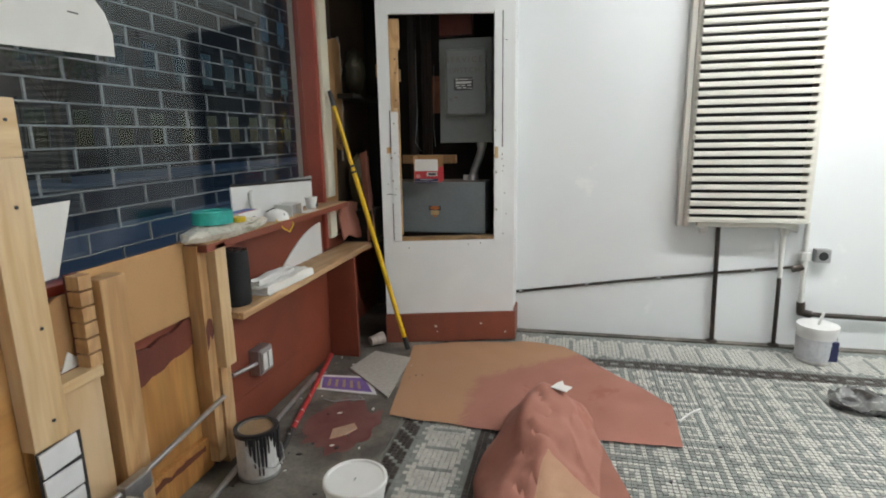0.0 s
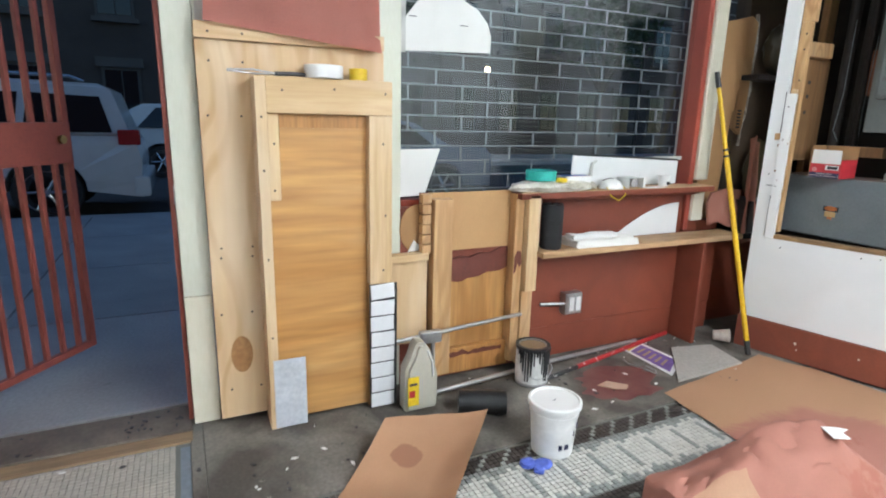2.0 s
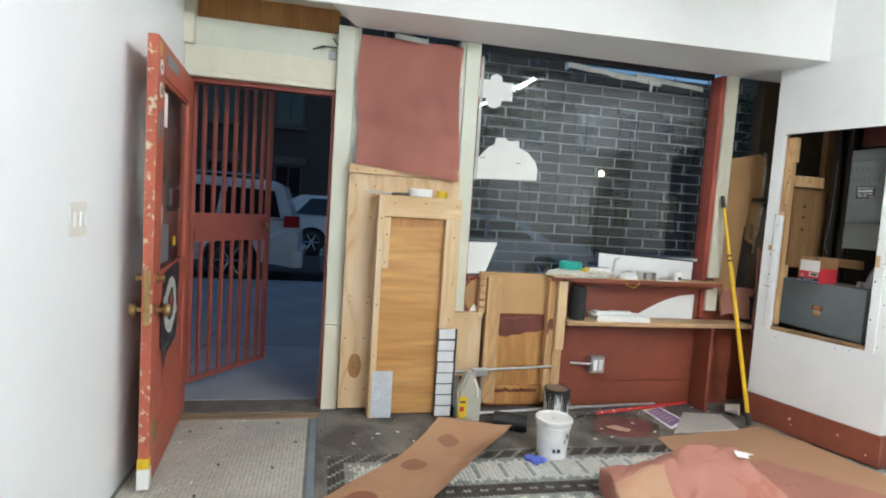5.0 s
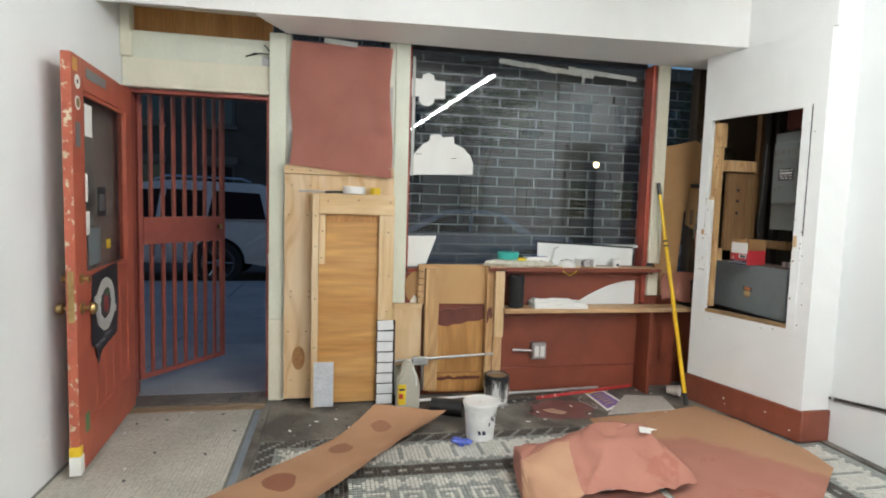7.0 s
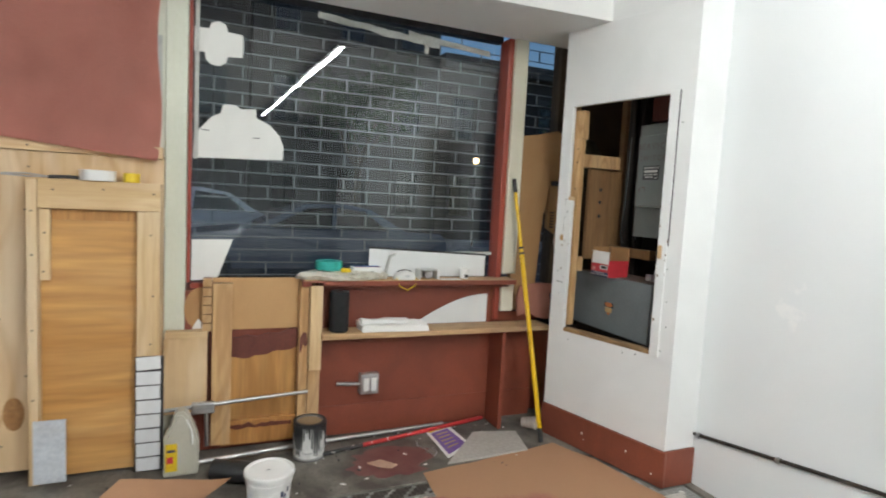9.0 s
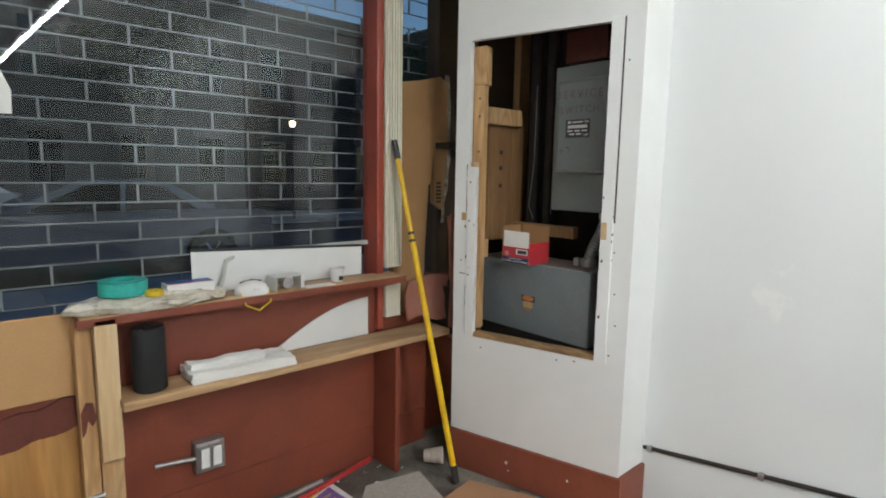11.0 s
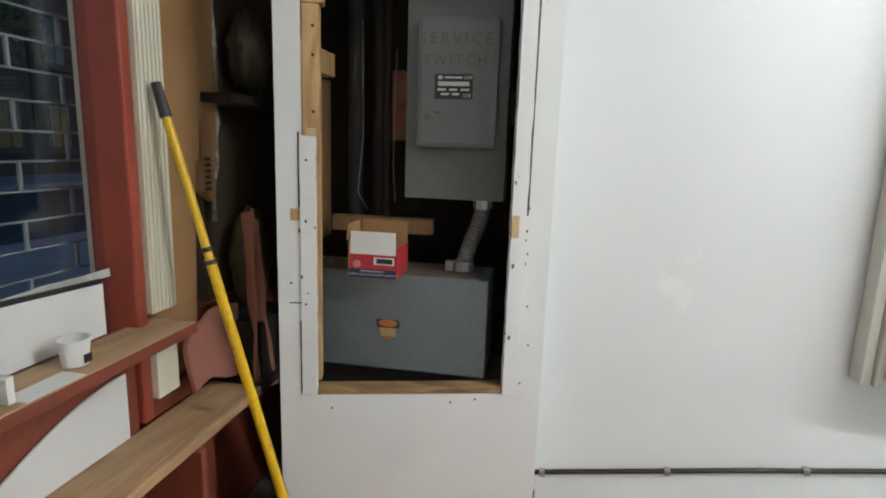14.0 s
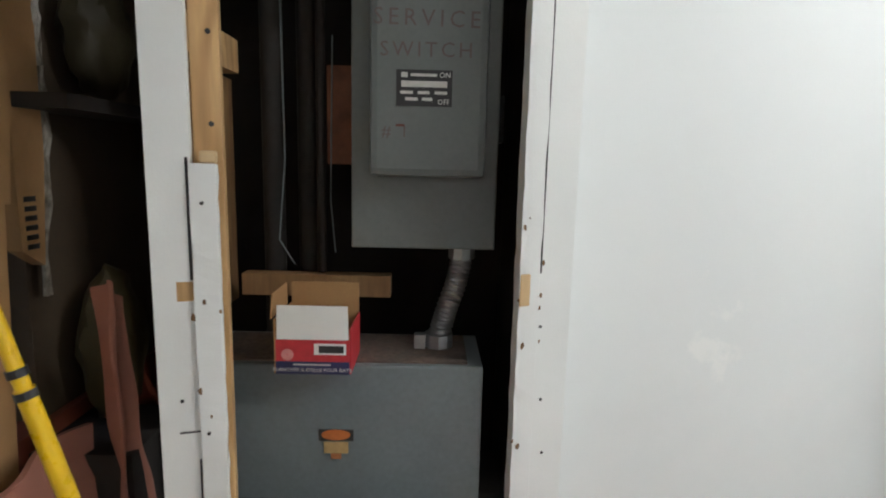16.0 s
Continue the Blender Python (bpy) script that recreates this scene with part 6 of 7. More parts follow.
def heap():
    """Paper thrown back on itself: a rolled nose, a tan inner face, a valley and a tent ridge that ends in a tip."""
    bm = bmesh.new()
    P = dict(nose=(1.368, 2.245, 0.008), roll=(1.374, 2.239, 0.12), lip=(1.526, 2.237, 0.135), crest=(1.582, 2.462, 0.235), dip=(1.775, 2.475, 0.055),
             toe=(1.94, 2.233, 0.008), side=(1.75, 2.167, 0.008), hump=(1.478, 2.695, 0.275), peak=(1.521, 2.902, 0.285), ear=(1.627, 2.888, 0.26),
             tip=(1.746, 3.108, 0.04), hem=(1.80, 2.799, 0.045), back=(1.28, 2.55, 0.008), far=(1.38, 3.12, 0.008), sag=(1.46, 2.44, 0.185),
             pleat=(1.66, 2.64, 0.225), groove=(1.685, 2.545, 0.135), pleat2=(1.69, 2.79, 0.205))
    W = {k: bm.verts.new(v) for k, v in P.items()}
    tan = ("lip crest dip", "lip dip toe", "lip toe side")
    red = ("nose roll lip", "nose lip side", "roll sag lip", "lip sag crest", "roll back sag", "sag hump crest", "back hump sag", "crest hump pleat", "crest pleat groove",
           "crest groove dip", "groove pleat dip", "pleat hem dip", "hump ear pleat", "hump peak ear", "pleat ear pleat2", "pleat pleat2 hem", "pleat2 ear tip", "pleat2 tip hem",
           "back far hump", "hump far peak", "peak far tip", "peak tip ear", "nose back roll")
    for kind, faces in ((1, tan), (0, red)):
        for f in faces:
            bm.faces.new([W[k] for k in f.split()]).material_index = kind
    bmesh.ops.subdivide_edges(bm, edges=bm.edges[:], cuts=7, use_grid_fill=True, smooth=0.0)
    for it in range(2):
        bmesh.ops.smooth_vert(bm, verts=bm.verts[:], factor=0.4, use_axis_x=True, use_axis_y=True, use_axis_z=True)
    for v in bm.verts:
        crease = abs(noise.noise(Vector((v.co.x * 9, v.co.y * 9, v.co.z * 5))))
        v.co += noise.noise_vector(v.co * 5) * 0.012 + Vector((0, 0, -0.018 * (1 - min(1, crease * 4))))
        v.co.z = max(v.co.z + 0.012, 0.007)
    bmesh.ops.recalc_face_normals(bm, faces=bm.faces)
    return bm


hp = solo("folded_paper", heap(), ROSIN, "folded-over red rosin paper standing up in creases", "paper", smooth=True)
hp.data.materials.append(mat("pale_kraft_face", (0.42, 0.245, 0.15), 0.75, second=(0.36, 0.19, 0.112), scale=4, fine=150, fine_mix=0.05, bump=0.1))
solo("paper_flap", sheet_mesh([(1.955, 2.24), (1.955, 2.30), (1.80, 2.90), (1.66, 2.90), (1.70, 2.45)], 0.006, 10, 0.012, 5.0, 1.1), ROSIN, "flat flap of red rosin paper under the fold", "paper", smooth=True)
flat([(1.575, 2.855), (1.64, 2.82), (1.665, 2.87), (1.63, 2.885), (1.625, 2.925), (1.60, 2.90)], 0.283, 0.003, PAPERW, "paper_tag", "small torn white scrap on the folded paper", "paper scrap")
solo("tape_strip", pipe([(2.16, 3.17, 0.012), (2.23, 3.24, 0.03), (2.28, 3.30, 0.02)], 0.006, 6), PAPERW, "loose end of white tape on the floor", "tape", "tape strips")

# ---- the open red door ----
DX, DY = 0.93 / 0.9326, 0.07 / 0.9326
DOOR = Matrix(((DX, -DY, 0, 0.222), (DY, DX, 0, -0.005), (0, 0, 1, 0), (0, 0, 0, 1)))
DW = 0.985
STEP = (DW - 0.291) / 5


def dbox(u0, u1, w0, w1, z0, z1, bevel=0.0):
    return bmbox(u0, u1, w0, w1, z0, z1, m=DOOR, bevel=bevel)


door = thing("door_1", (0.68, 0.0, 0.02), "open red painted shop door with a glass upper half and stickers", "door", kind="structure")
part("stile_lock", dbox(DW - 0.15, DW, -0.022, 0.022, 0.022, 2.055, 0.003), REDPAINT, door)
part("stile_hinge", dbox(0.0, 0.14, -0.022, 0.022, 0.022, 2.055, 0.003), REDPAINT, door)
part("rail_top", dbox(0.1405, DW - 0.1505, -0.022, 0.022, 1.905, 2.055, 0.003), REDPAINT, door)
part("rail_mid", dbox(0.1405, DW - 0.1505, -0.022, 0.022, 0.86, 0.985, 0.003), REDPAINT, door)
part("rail_bottom", dbox(0.1405, DW - 0.1505, -0.022, 0.022, 0.022, 0.25, 0.003), REDPAINT, door)
part("edge", dbox(DW + 0.0003, DW + 0.003, -0.021, 0.021, 0.13, 2.05), REDWORN, door, "lock edge with flaking red paint")
for k in range(5):
    part("board", dbox(0.1405 + k * STEP, 0.1405 + (k + 1) * STEP - 0.004, -0.012, 0.014, 0.2505, 0.8595, 0.003), REDPAINT, door)
gl = part("pane", dbox(0.1405, DW - 0.1505, -0.003, 0.003, 0.9855, 1.9045), DOORGLASS, door, "dusty dark door glass")
for u0, u1, z0, z1 in ((0.1405, DW - 0.1505, 0.9855, 1.005), (0.1405, DW - 0.1505, 1.885, 1.9045), (0.1405, 0.158, 1.0055, 1.8845), (DW - 0.168, DW - 0.1505, 1.0055, 1.8845)):
    part("bead", dbox(u0, u1, 0.004, 0.016, z0, z1, 0.002), REDPAINT, door)
part("shoe", dbox(DW - 0.045, DW + 0.006, -0.026, 0.026, 0.02, 0.115, 0.003), PAPERW, door, "white tape on the bottom corner")
part("shoe_tape", dbox(DW - 0.03, DW + 0.005, -0.0255, 0.0255, 0.116, 0.165, 0.002), YELLOWTAPE, door, "yellow tape on the bottom corner")
# stickers, poster
part("poster", prism([(0.30, 1.01), (0.73, 0.985), (0.745, 0.62), (0.69, 0.60), (0.66, 0.50), (0.63, 0.515), (0.60, 0.56), (0.33, 0.60), (0.31, 0.75)], 0.0015, DOOR @ Matrix(((1, 0, 0, 0.05), (0, 0, 1, 0.0235), (0, 1, 0, 0), (0, 0, 0, 1)))), BLACK, door, "torn black poster with a pale ring")


def door_disc(u, z, r0, r1, w, material, name, sx=1.0, label=""):
    bm = lathe([(r0, 0), (r1, 0), (r1, 0.0012), (r0, 0.0012)], (0, 0, 0), (0, 1, 0), 30)
    for v in bm.verts:
        v.co = DOOR @ Vector((u + 0.05 + v.co.x * sx, w + v.co.y, z + v.co.z))
    return part(name, bm, material, door, label)


wr = bmesh.new()
rim_in, rim_out = [], []
for k in range(48):
    a = k * math.tau / 48
    ro = 0.145 + 0.010 * noise.noise((math.cos(a) * 3, math.sin(a) * 3, 2)) + (0.03 if k in (2, 3, 26, 27) else 0)
    ri = 0.078 + 0.014 * noise.noise((math.cos(a) * 4, math.sin(a) * 4, 7))
    for lst, r in ((rim_out, ro), (rim_in, ri)):
        lst.append(wr.verts.new(DOOR @ Vector((0.575 + 1.1 * r * math.cos(a), 0.0256, 0.80 + r * math.sin(a)))))
for k in range(48):
    wr.faces.new((rim_out[k], rim_out[(k + 1) % 48], rim_in[(k + 1) % 48], rim_in[k]))
bmesh.ops.solidify(wr, geom=wr.faces[:], thickness=0.0006)
part("ring", wr, PAPERW, door, "pale torn wreath shape on the poster")
for u, z, w in ((0.49, 0.625, 0.10), (0.60, 0.605, 0.08), (0.70, 0.60, 0.05)):
    part("poster_bar", dbox(u, u + w, 0.0251, 0.0256, z, z + 0.012), GREYBOX, door)
door_disc(0.50, 0.865, 0.001, 0.022, 0.0254, mat("poster_green", (0.05, 0.10, 0.05), 0.6), "leaf", 1.6)
door_disc(0.52, 0.80, 0.001, 0.05, 0.0252, mat("poster_red", (0.30, 0.05, 0.05), 0.6), "heart", 0.8)
door_disc(0.865, 1.93, 0.001, 0.034, 0.0225, WHITEP, "sticker", 1.0, "round white sticker")
door_disc(0.865, 1.93, 0.001, 0.012, 0.0239, BLACK, "sticker_core", 0.8)
door_disc(0.865, 1.83, 0.001, 0.034, 0.0225, WHITEP, "sticker", 1.0, "round white sticker")
door_disc(0.865, 1.83, 0.001, 0.022, 0.0239, mat("olive_print", (0.25, 0.24, 0.12), 0.5), "sticker_core", 1.0)
for u0, u1, z0, z1, m, w in ((0.84, 0.90, 1.62, 1.74, GREYBOX, 0.0222), (0.865, 0.92, 1.975, 2.035, mat("amber_sticker", (0.55, 0.28, 0.05), 0.5), 0.0222), (0.62, 0.72, 1.69, 1.85, PAPERW, 0.0035), (0.70, 0.755, 1.36, 1.50, PAPERW, 0.0035),
                             (0.42, 0.56, 1.28, 1.44, BLACK, 0.0035), (0.45, 0.53, 1.31, 1.40, STEEL, 0.0055), (0.68, 0.755, 1.19, 1.31, PAPERW, 0.0035), (0.40, 0.47, 1.10, 1.15, YELLOWTAPE, 0.0175), (0.52, 0.70, 1.03, 1.22, GREYBOX, 0.0035), (0.45, 0.75, 1.97, 2.02, GREYBOX, 0.0222), (0.80, 0.855, 0.20, 0.30, mat("green_sticker", (0.10, 0.25, 0.10), 0.5), 0.0222)):
    part("sticker", dbox(u0 + 0.05, u1 + 0.05, w, w + 0.0015, z0, z1), m, door)
for z, r in ((0.985, 0.026), (0.84, 0.03)):
    for sgn in (1, -1):
        prof = [(0.001, 0), (r, 0), (r, 0.006), (0.012, 0.008), (0.012, 0.03)] + ([(0.026, 0.036), (0.030, 0.05), (0.022, 0.064), (0.001, 0.066)] if r > 0.028 else [(0.018, 0.03), (0.018, 0.036), (0.001, 0.038)])
        bm = lathe(prof, (0, 0, 0), (0, sgn, 0), 22)
        for v in bm.verts:
            v.co = DOOR @ Vector((DW - 0.065 + v.co.x, sgn * 0.0222 + v.co.y, z + v.co.z))
        part("knob" if r > 0.028 else "deadbolt", bm, BRASS, door, "tarnished brass knob" if r > 0.028 else "brass deadbolt", True)
part("latch_plate", dbox(DW + 0.0032, DW + 0.0045, -0.013, 0.013, 0.78, 1.03), BRASS, door)

# ---- iron gate outside, swung open ----
GX, GY = -0.62 / 0.7615, 0.442 / 0.7615
GA = Matrix(((GX, -GY, 0, -0.075), (GY, GX, 0, -0.055), (0, 0, 1, 0), (0, 0, 0, 1)))
gate = thing("iron_gate", (-0.38, 0.17, 0.09), "red iron security gate standing open outside", "gate")


def gbox(u0, u1, w0, w1, z0, z1, bevel=0.0):
    return bmbox(u0, u1, w0, w1, z0, z1, m=GA, bevel=bevel)


GW = 0.77
part("frame_hinge", gbox(0.0, 0.035, -0.015, 0.015, 0.09, 2.36, 0.003), GATE, gate)
part("frame_free", gbox(GW - 0.035, GW, -0.015, 0.015, 0.09, 2.36, 0.003), GATE, gate)
part("rail_bottom", gbox(0.036, GW - 0.036, -0.015, 0.015, 0.09, 0.125, 0.003), GATE, gate)
part("rail_top", gbox(0.036, GW - 0.036, -0.015, 0.015, 2.325, 2.36, 0.003), GATE, gate)
part("plate", gbox(0.036, GW - 0.0, -0.018, 0.0185, 1.055, 1.25, 0.003), GATE, gate, "solid red plate across the gate")
bar = mesh_of("bar", bmbox(-0.011, 0.011, -0.011, 0.011, 0, 1.0, bevel=0.002), GATE)
for k in range(1, 8):
    for z0, z1 in ((0.126, 1.054), (1.251, 2.324)):
        o = new("bar", bar)
        o.parent = gate
        o.matrix_local = Matrix.Translation(-ROOT[gate]) @ GA @ Matrix.Translation((k * GW / 8.15 + 0.012, 0, z0)) @ Matrix.Diagonal((1, 1, z1 - z0, 1))
part("lock", bmrod(GA @ V3(GW - 0.06, -0.018, 1.17), GA @ V3(GW - 0.06, -0.035, 1.17), 0.02, seg=14), BRASS, gate)
part("lock", bmrod(GA @ V3(GW - 0.06, 0.0185, 1.17), GA @ V3(GW - 0.06, 0.03, 1.17), 0.02, seg=14), BRASS, gate)

ls = thing("light_switch", (1.6, -0.05, 1.2), "ivory light switch plate on the white wall", "light switch")
part("plate", bmbox(1.53, 1.665, -0.0595, -0.052, 1.20, 1.325, bevel=0.003), RADW, ls)
for x in (1.555, 1.60, 1.645):
    part("toggle", bmbox(x - 0.012, x + 0.006, -0.0518, -0.044, 1.235, 1.29, bevel=0.002), WHITEP, ls)

# crumbs and chips on the floor
rnd0 = random.Random(5)
chip_dark = mesh_of("chip", prism([(-0.012, -0.004), (0.004, -0.008), (0.013, 0.001), (0.002, 0.007), (-0.008, 0.005)], 0.004, Matrix.Identity(4)), BLACK)
chip_pale = mesh_of("chip", prism([(-0.014, -0.005), (0.004, -0.006), (0.016, 0.004), (-0.006, 0.007)], 0.003, Matrix.Identity(4)), PAPERW)
for x, y, a, pale in ((0.52, 0.12, 20, 0), (0.48, 0.28, 70, 0), (0.66, 0.10, 10, 1), (0.95, 0.35, 40, 0), (0.70, 0.72, 80, 0), (1.25, 0.30, 15, 0), (1.12, 0.26, 160, 1), (1.0, 0.62, 30, 0), (0.42, 0.60, 100, 0), (0.55, 0.86, 0, 0), (1.45, 0.45, 60, 0), (0.37, 0.40, 60, 1),
                       (0.62, 1.20, 75, 1), (0.55, 2.95, 20, 1), (0.78, 2.55, 50, 1), (0.74, 1.40, 0, 1), (0.45, 3.30, 20, 1), (1.35, 4.20, 40, 1), (2.30, 3.0, 10, 0), (2.05, 2.7, 80, 0), (0.60, 1.32, 30, 1), (0.70, 3.02, 90, 1), (0.52, 2.58, 10, 0), (0.66, 2.66, 45, 0), (0.60, 1.05, 45, 0), (0.80, 1.15, 15, 0)):
    o = new("chip", chip_pale if pale else chip_dark)
    o.matrix_world = pose(x, y, 0.0045 if y > 0.885 and x < 0.87 else 0.001, 0, 0, a)
    tagged(o, "small flake of pale plaster on the floor" if pale else "small dark crumb on the floor", "debris", "crumbs on the floor")

for k in range(26):
    o = new("chip", chip_dark)
    x_, y_ = 0.05 + 0.18 * rnd0.random(), rnd0.choice((rnd0.uniform(0.0, 0.8), rnd0.uniform(0.6, 0.82)))
    o.matrix_world = pose(x_, y_, 0.0125, 0, 0, rnd0.uniform(0, 180)) @ Matrix.Diagonal((rnd0.uniform(0.4, 1.1), rnd0.uniform(0.4, 1.0), 1, 1))
    tagged(o, "dry leaf crumb on the door threshold", "debris", "crumbs on the threshold")

for k in range(60):
    o = new("chip", chip_pale if rnd0.random() < 0.6 else chip_dark)
    y_ = rnd0.uniform(0.95, 3.75)
    x_ = 0.24 + 0.6 * rnd0.random() ** (2.2 if y_ > 2.5 else 1.0)
    o.matrix_world = pose(x_ if y_ > 1.72 else max(x_, 0.42), y_, 0.0045, 0, 0, rnd0.uniform(0, 180)) @ Matrix.Diagonal((rnd0.uniform(0.25, 0.8), rnd0.uniform(0.3, 0.9), 1, 1))
    tagged(o, "tiny crumb of plaster and dirt on the concrete", "debris", "crumbs on the concrete")

# ---- fluorescent strip ----
TUBE = emitter("fluorescent_tube_glow", (0.965, 0.985, 0.985), TUBE_STRENGTH)
fx = thing("fluorescent_fixture", (2.38, 3.05, 2.88), "long white fluorescent strip light under the ceiling", "ceiling light", "strip lights")
part("housing", bmbox(2.33, 3.68, 3.01, 3.09, 2.92, 2.998, bevel=0.006), WHITEP, fx)
part("tube", bmrod((2.37, 3.05, 2.895), (3.64, 3.05, 2.895), 0.019, seg=14), TUBE, fx, "glowing fluorescent tube", True)
fx.rotation_euler = (0, 0, radians(-3.6))
for k in range(1, 4):
    copy_thing(fx, pose(2.38 + 1.377 * k, 3.05 - 0.0866 * k, 2.88, 0, 0, -3.6))

# ---- street ----
CARPAINT = mat("pearl_white_car_paint", (0.58, 0.58, 0.57), 0.3, second=(0.54, 0.54, 0.53), scale=2, fine=90, fine_mix=0.02, bump=0.0, coat=0.6)
CARBLUE = mat("silver_blue_car_paint", (0.13, 0.15, 0.20), 0.25, second=(0.12, 0.14, 0.19), scale=2, fine=90, fine_mix=0.02, bump=0.0, coat=0.6)
TYRE = mat("tyre_rubber", (0.02, 0.02, 0.02), 0.8, scale=9, bump=0.2)
CARGLASS = mat("dark_car_glass", (0.01, 0.011, 0.013), 0.08, second=(0.012, 0.013, 0.015), scale=2, fine_mix=0.0, bump=0.0, rough_var=0.02)
CHROME = mat("chrome", (0.55, 0.55, 0.56), 0.18, 1.0, scale=9, bump=0.0)
TAIL = mat("red_tail_lens", (0.35, 0.012, 0.015), 0.2, scale=30, bump=0.1)


def car(name, label, y_rear, x_near, paint, low, roof, wheels, width=1.9, wheel_r=0.385, ground=-0.13, belt=1.05, panes=(), suv=True):
    """A car parked along the kerb: low is the lower body's outline, roof the cabin's, as (back from the rear, up from the road)."""
    e = thing(name, (x_near - width / 2, y_rear - 2.4, ground), label, "car")

    def Q(b, up, inn):
        return V3(x_near - inn, y_rear - b, ground + up)
    # lower body with arches
    pts = []
    arch_r = wheel_r + 0.06
    base = 0.30
    bottom = [(low[-1][0], base)]
    for wb in sorted(wheels, reverse=True):
        h = math.sqrt(max(0.0, arch_r ** 2 - (base - wheel_r) ** 2))
        for k in range(11):
            a = math.pi * k / 10
            bottom.append((wb + arch_r * math.cos(a) * (h / arch_r if k in (0, 10) else 1), max(base, wheel_r + arch_r * math.sin(a))))
    bottom.append((low[0][0], base))
    outline = list(low) + bottom
    bm = bmesh.new()
    n = len(outline)
    inset = [0.0 if up > 0.5 else 0.03 for b, up in outline]
    near = [bm.verts.new(Q(b, up, 0.0 + i + (0.05 if up > belt - 0.02 else 0.0))) for (b, up), i in zip(outline, inset)]
    far = [bm.verts.new(Q(b, up, width - i)) for (b, up), i in zip(outline, inset)]
    bm.faces.new(near)
    bm.faces.new(far[::-1])
    for k in range(n):
        bm.faces.new((near[k], near[(k + 1) % n], far[(k + 1) % n], far[k]))
    bmesh.ops.recalc_face_normals(bm, faces=bm.faces)
    bmesh.ops.triangulate(bm, faces=[f for f in bm.faces if len(f.verts) > 4])
    part("body", bm, paint, e)
    # cabin, leaning in towards the roof
    bm = bmesh.new()
    lean = lambda up: 0.05 + 0.17 * max(0.0, (up - belt)) / 0.7
    near = [bm.verts.new(Q(b, up, lean(up))) for b, up in roof]
    far = [bm.verts.new(Q(b, up, width - lean(up))) for b, up in roof]
    bm.faces.new(near)
    bm.faces.new(far[::-1])
    for k in range(len(roof)):
        bm.faces.new((near[k], near[(k + 1) % len(roof)], far[(k + 1) % len(roof)], far[k]))
    bmesh.ops.recalc_face_normals(bm, faces=bm.faces)
    bmesh.ops.bevel(bm, geom=[ed for ed in bm.edges if ed.calc_length() > 1.2 and abs(ed.verts[0].co.x - ed.verts[1].co.x) < 0.3], offset=0.05, segments=3, affect="EDGES")
    part("cabin", bm, paint, e, "", True)
    for p in panes:
        bm = bmesh.new()
        a = [bm.verts.new(Q(b, up, lean(up) - 0.006)) for b, up in p]
        c = [bm.verts.new(Q(b, up, lean(up) + 0.02)) for b, up in p]
        bm.faces.new(a)
        bm.faces.new(c[::-1])
        for k in range(len(p)):
            bm.faces.new((a[k], a[(k + 1) % len(p)], c[(k + 1) % len(p)], c[k]))
        bmesh.ops.recalc_face_normals(bm, faces=bm.faces)
        part("side_window", bm, CARGLASS, e, "dark tinted side window")
    for wb in wheels:
        c = Q(wb, wheel_r, 0.02)
        w = part("wheel", lathe([(0.001, -0.2), (wheel_r * 0.66, -0.2), (wheel_r * 0.66, 0.0), (wheel_r * 0.5, 0.008)], c, (1, 0, 0), 28), BLACK, e)
        part("tyre", lathe([(wheel_r * 0.66, -0.2), (wheel_r * 0.96, -0.2), (wheel_r, -0.17), (wheel_r, -0.03), (wheel_r * 0.96, 0.0), (wheel_r * 0.7, 0.006), (wheel_r * 0.66, -0.01)], c, (1, 0, 0), 36), TYRE, w, "", True)
        rim = lathe([(wheel_r * 0.60, -0.03), (wheel_r * 0.66, 0.004), (wheel_r * 0.69, 0.004), (wheel_r * 0.69, -0.03)], c, (1, 0, 0), 32)
        for k in range(6):
            an = k * math.pi / 3
            d = V3(0, math.cos(an), math.sin(an))
            rod(rim, c + d * 0.03 + V3(0.0, 0, 0), c + d * wheel_r * 0.62, 0.028, 0.022, seg=8)
        rod(rim, c + V3(-0.03, 0, 0), c + V3(0.012, 0, 0), 0.05, seg=14)
        part("rim", rim, CHROME, w, "bright six-spoke rim")
        w2 = part("wheel", lathe([(0.001, 0), (wheel_r, 0), (wheel_r, 0.2), (0.001, 0.2)], Q(wb, wheel_r, width - 0.03), (1, 0, 0), 24), TYRE, e)
    return e, Q, lean


SX = -6.0
sv, Q, lean = car("suv_car", "white suv with dark tinted windows parked at the kerb", 0.40, SX, CARPAINT,
                  [(0.02, 0.50), (0.0, 0.80), (0.05, 1.02), (0.10, 1.12), (3.3, 1.12), (4.65, 1.02), (4.85, 0.85), (4.9, 0.5)],
                  [(0.10, 1.10), (0.30, 1.72), (0.45, 1.80), (1.9, 1.83), (2.45, 1.76), (3.30, 1.10)], (1.12, 4.0), 1.98, 0.40, -0.13, 1.12,
                  (((0.32, 1.17), (0.44, 1.63), (1.22, 1.66), (1.30, 1.17)), ((1.38, 1.17), (1.32, 1.66), (1.98, 1.67), (2.05, 1.17)), ((2.13, 1.17), (2.08, 1.67), (2.38, 1.65), (2.95, 1.17))))
part("tail_light", bmbox(SX - 0.12, SX + 0.012, 0.14, 0.405, 0.88, 1.08, bevel=0.02), TAIL, sv, "red tail light")
part("bumper", bmbox(SX - 1.95, SX + 0.01, 0.28, 0.48, 0.18, 0.46, bevel=0.04), CARPAINT, sv)
part("roof_rail", pipe([Q(0.6, 1.82, 0.25), Q(0.75, 1.88, 0.25), Q(2.0, 1.90, 0.25), Q(2.2, 1.82, 0.25)], 0.02), CHROME, sv, "bright roof rail")
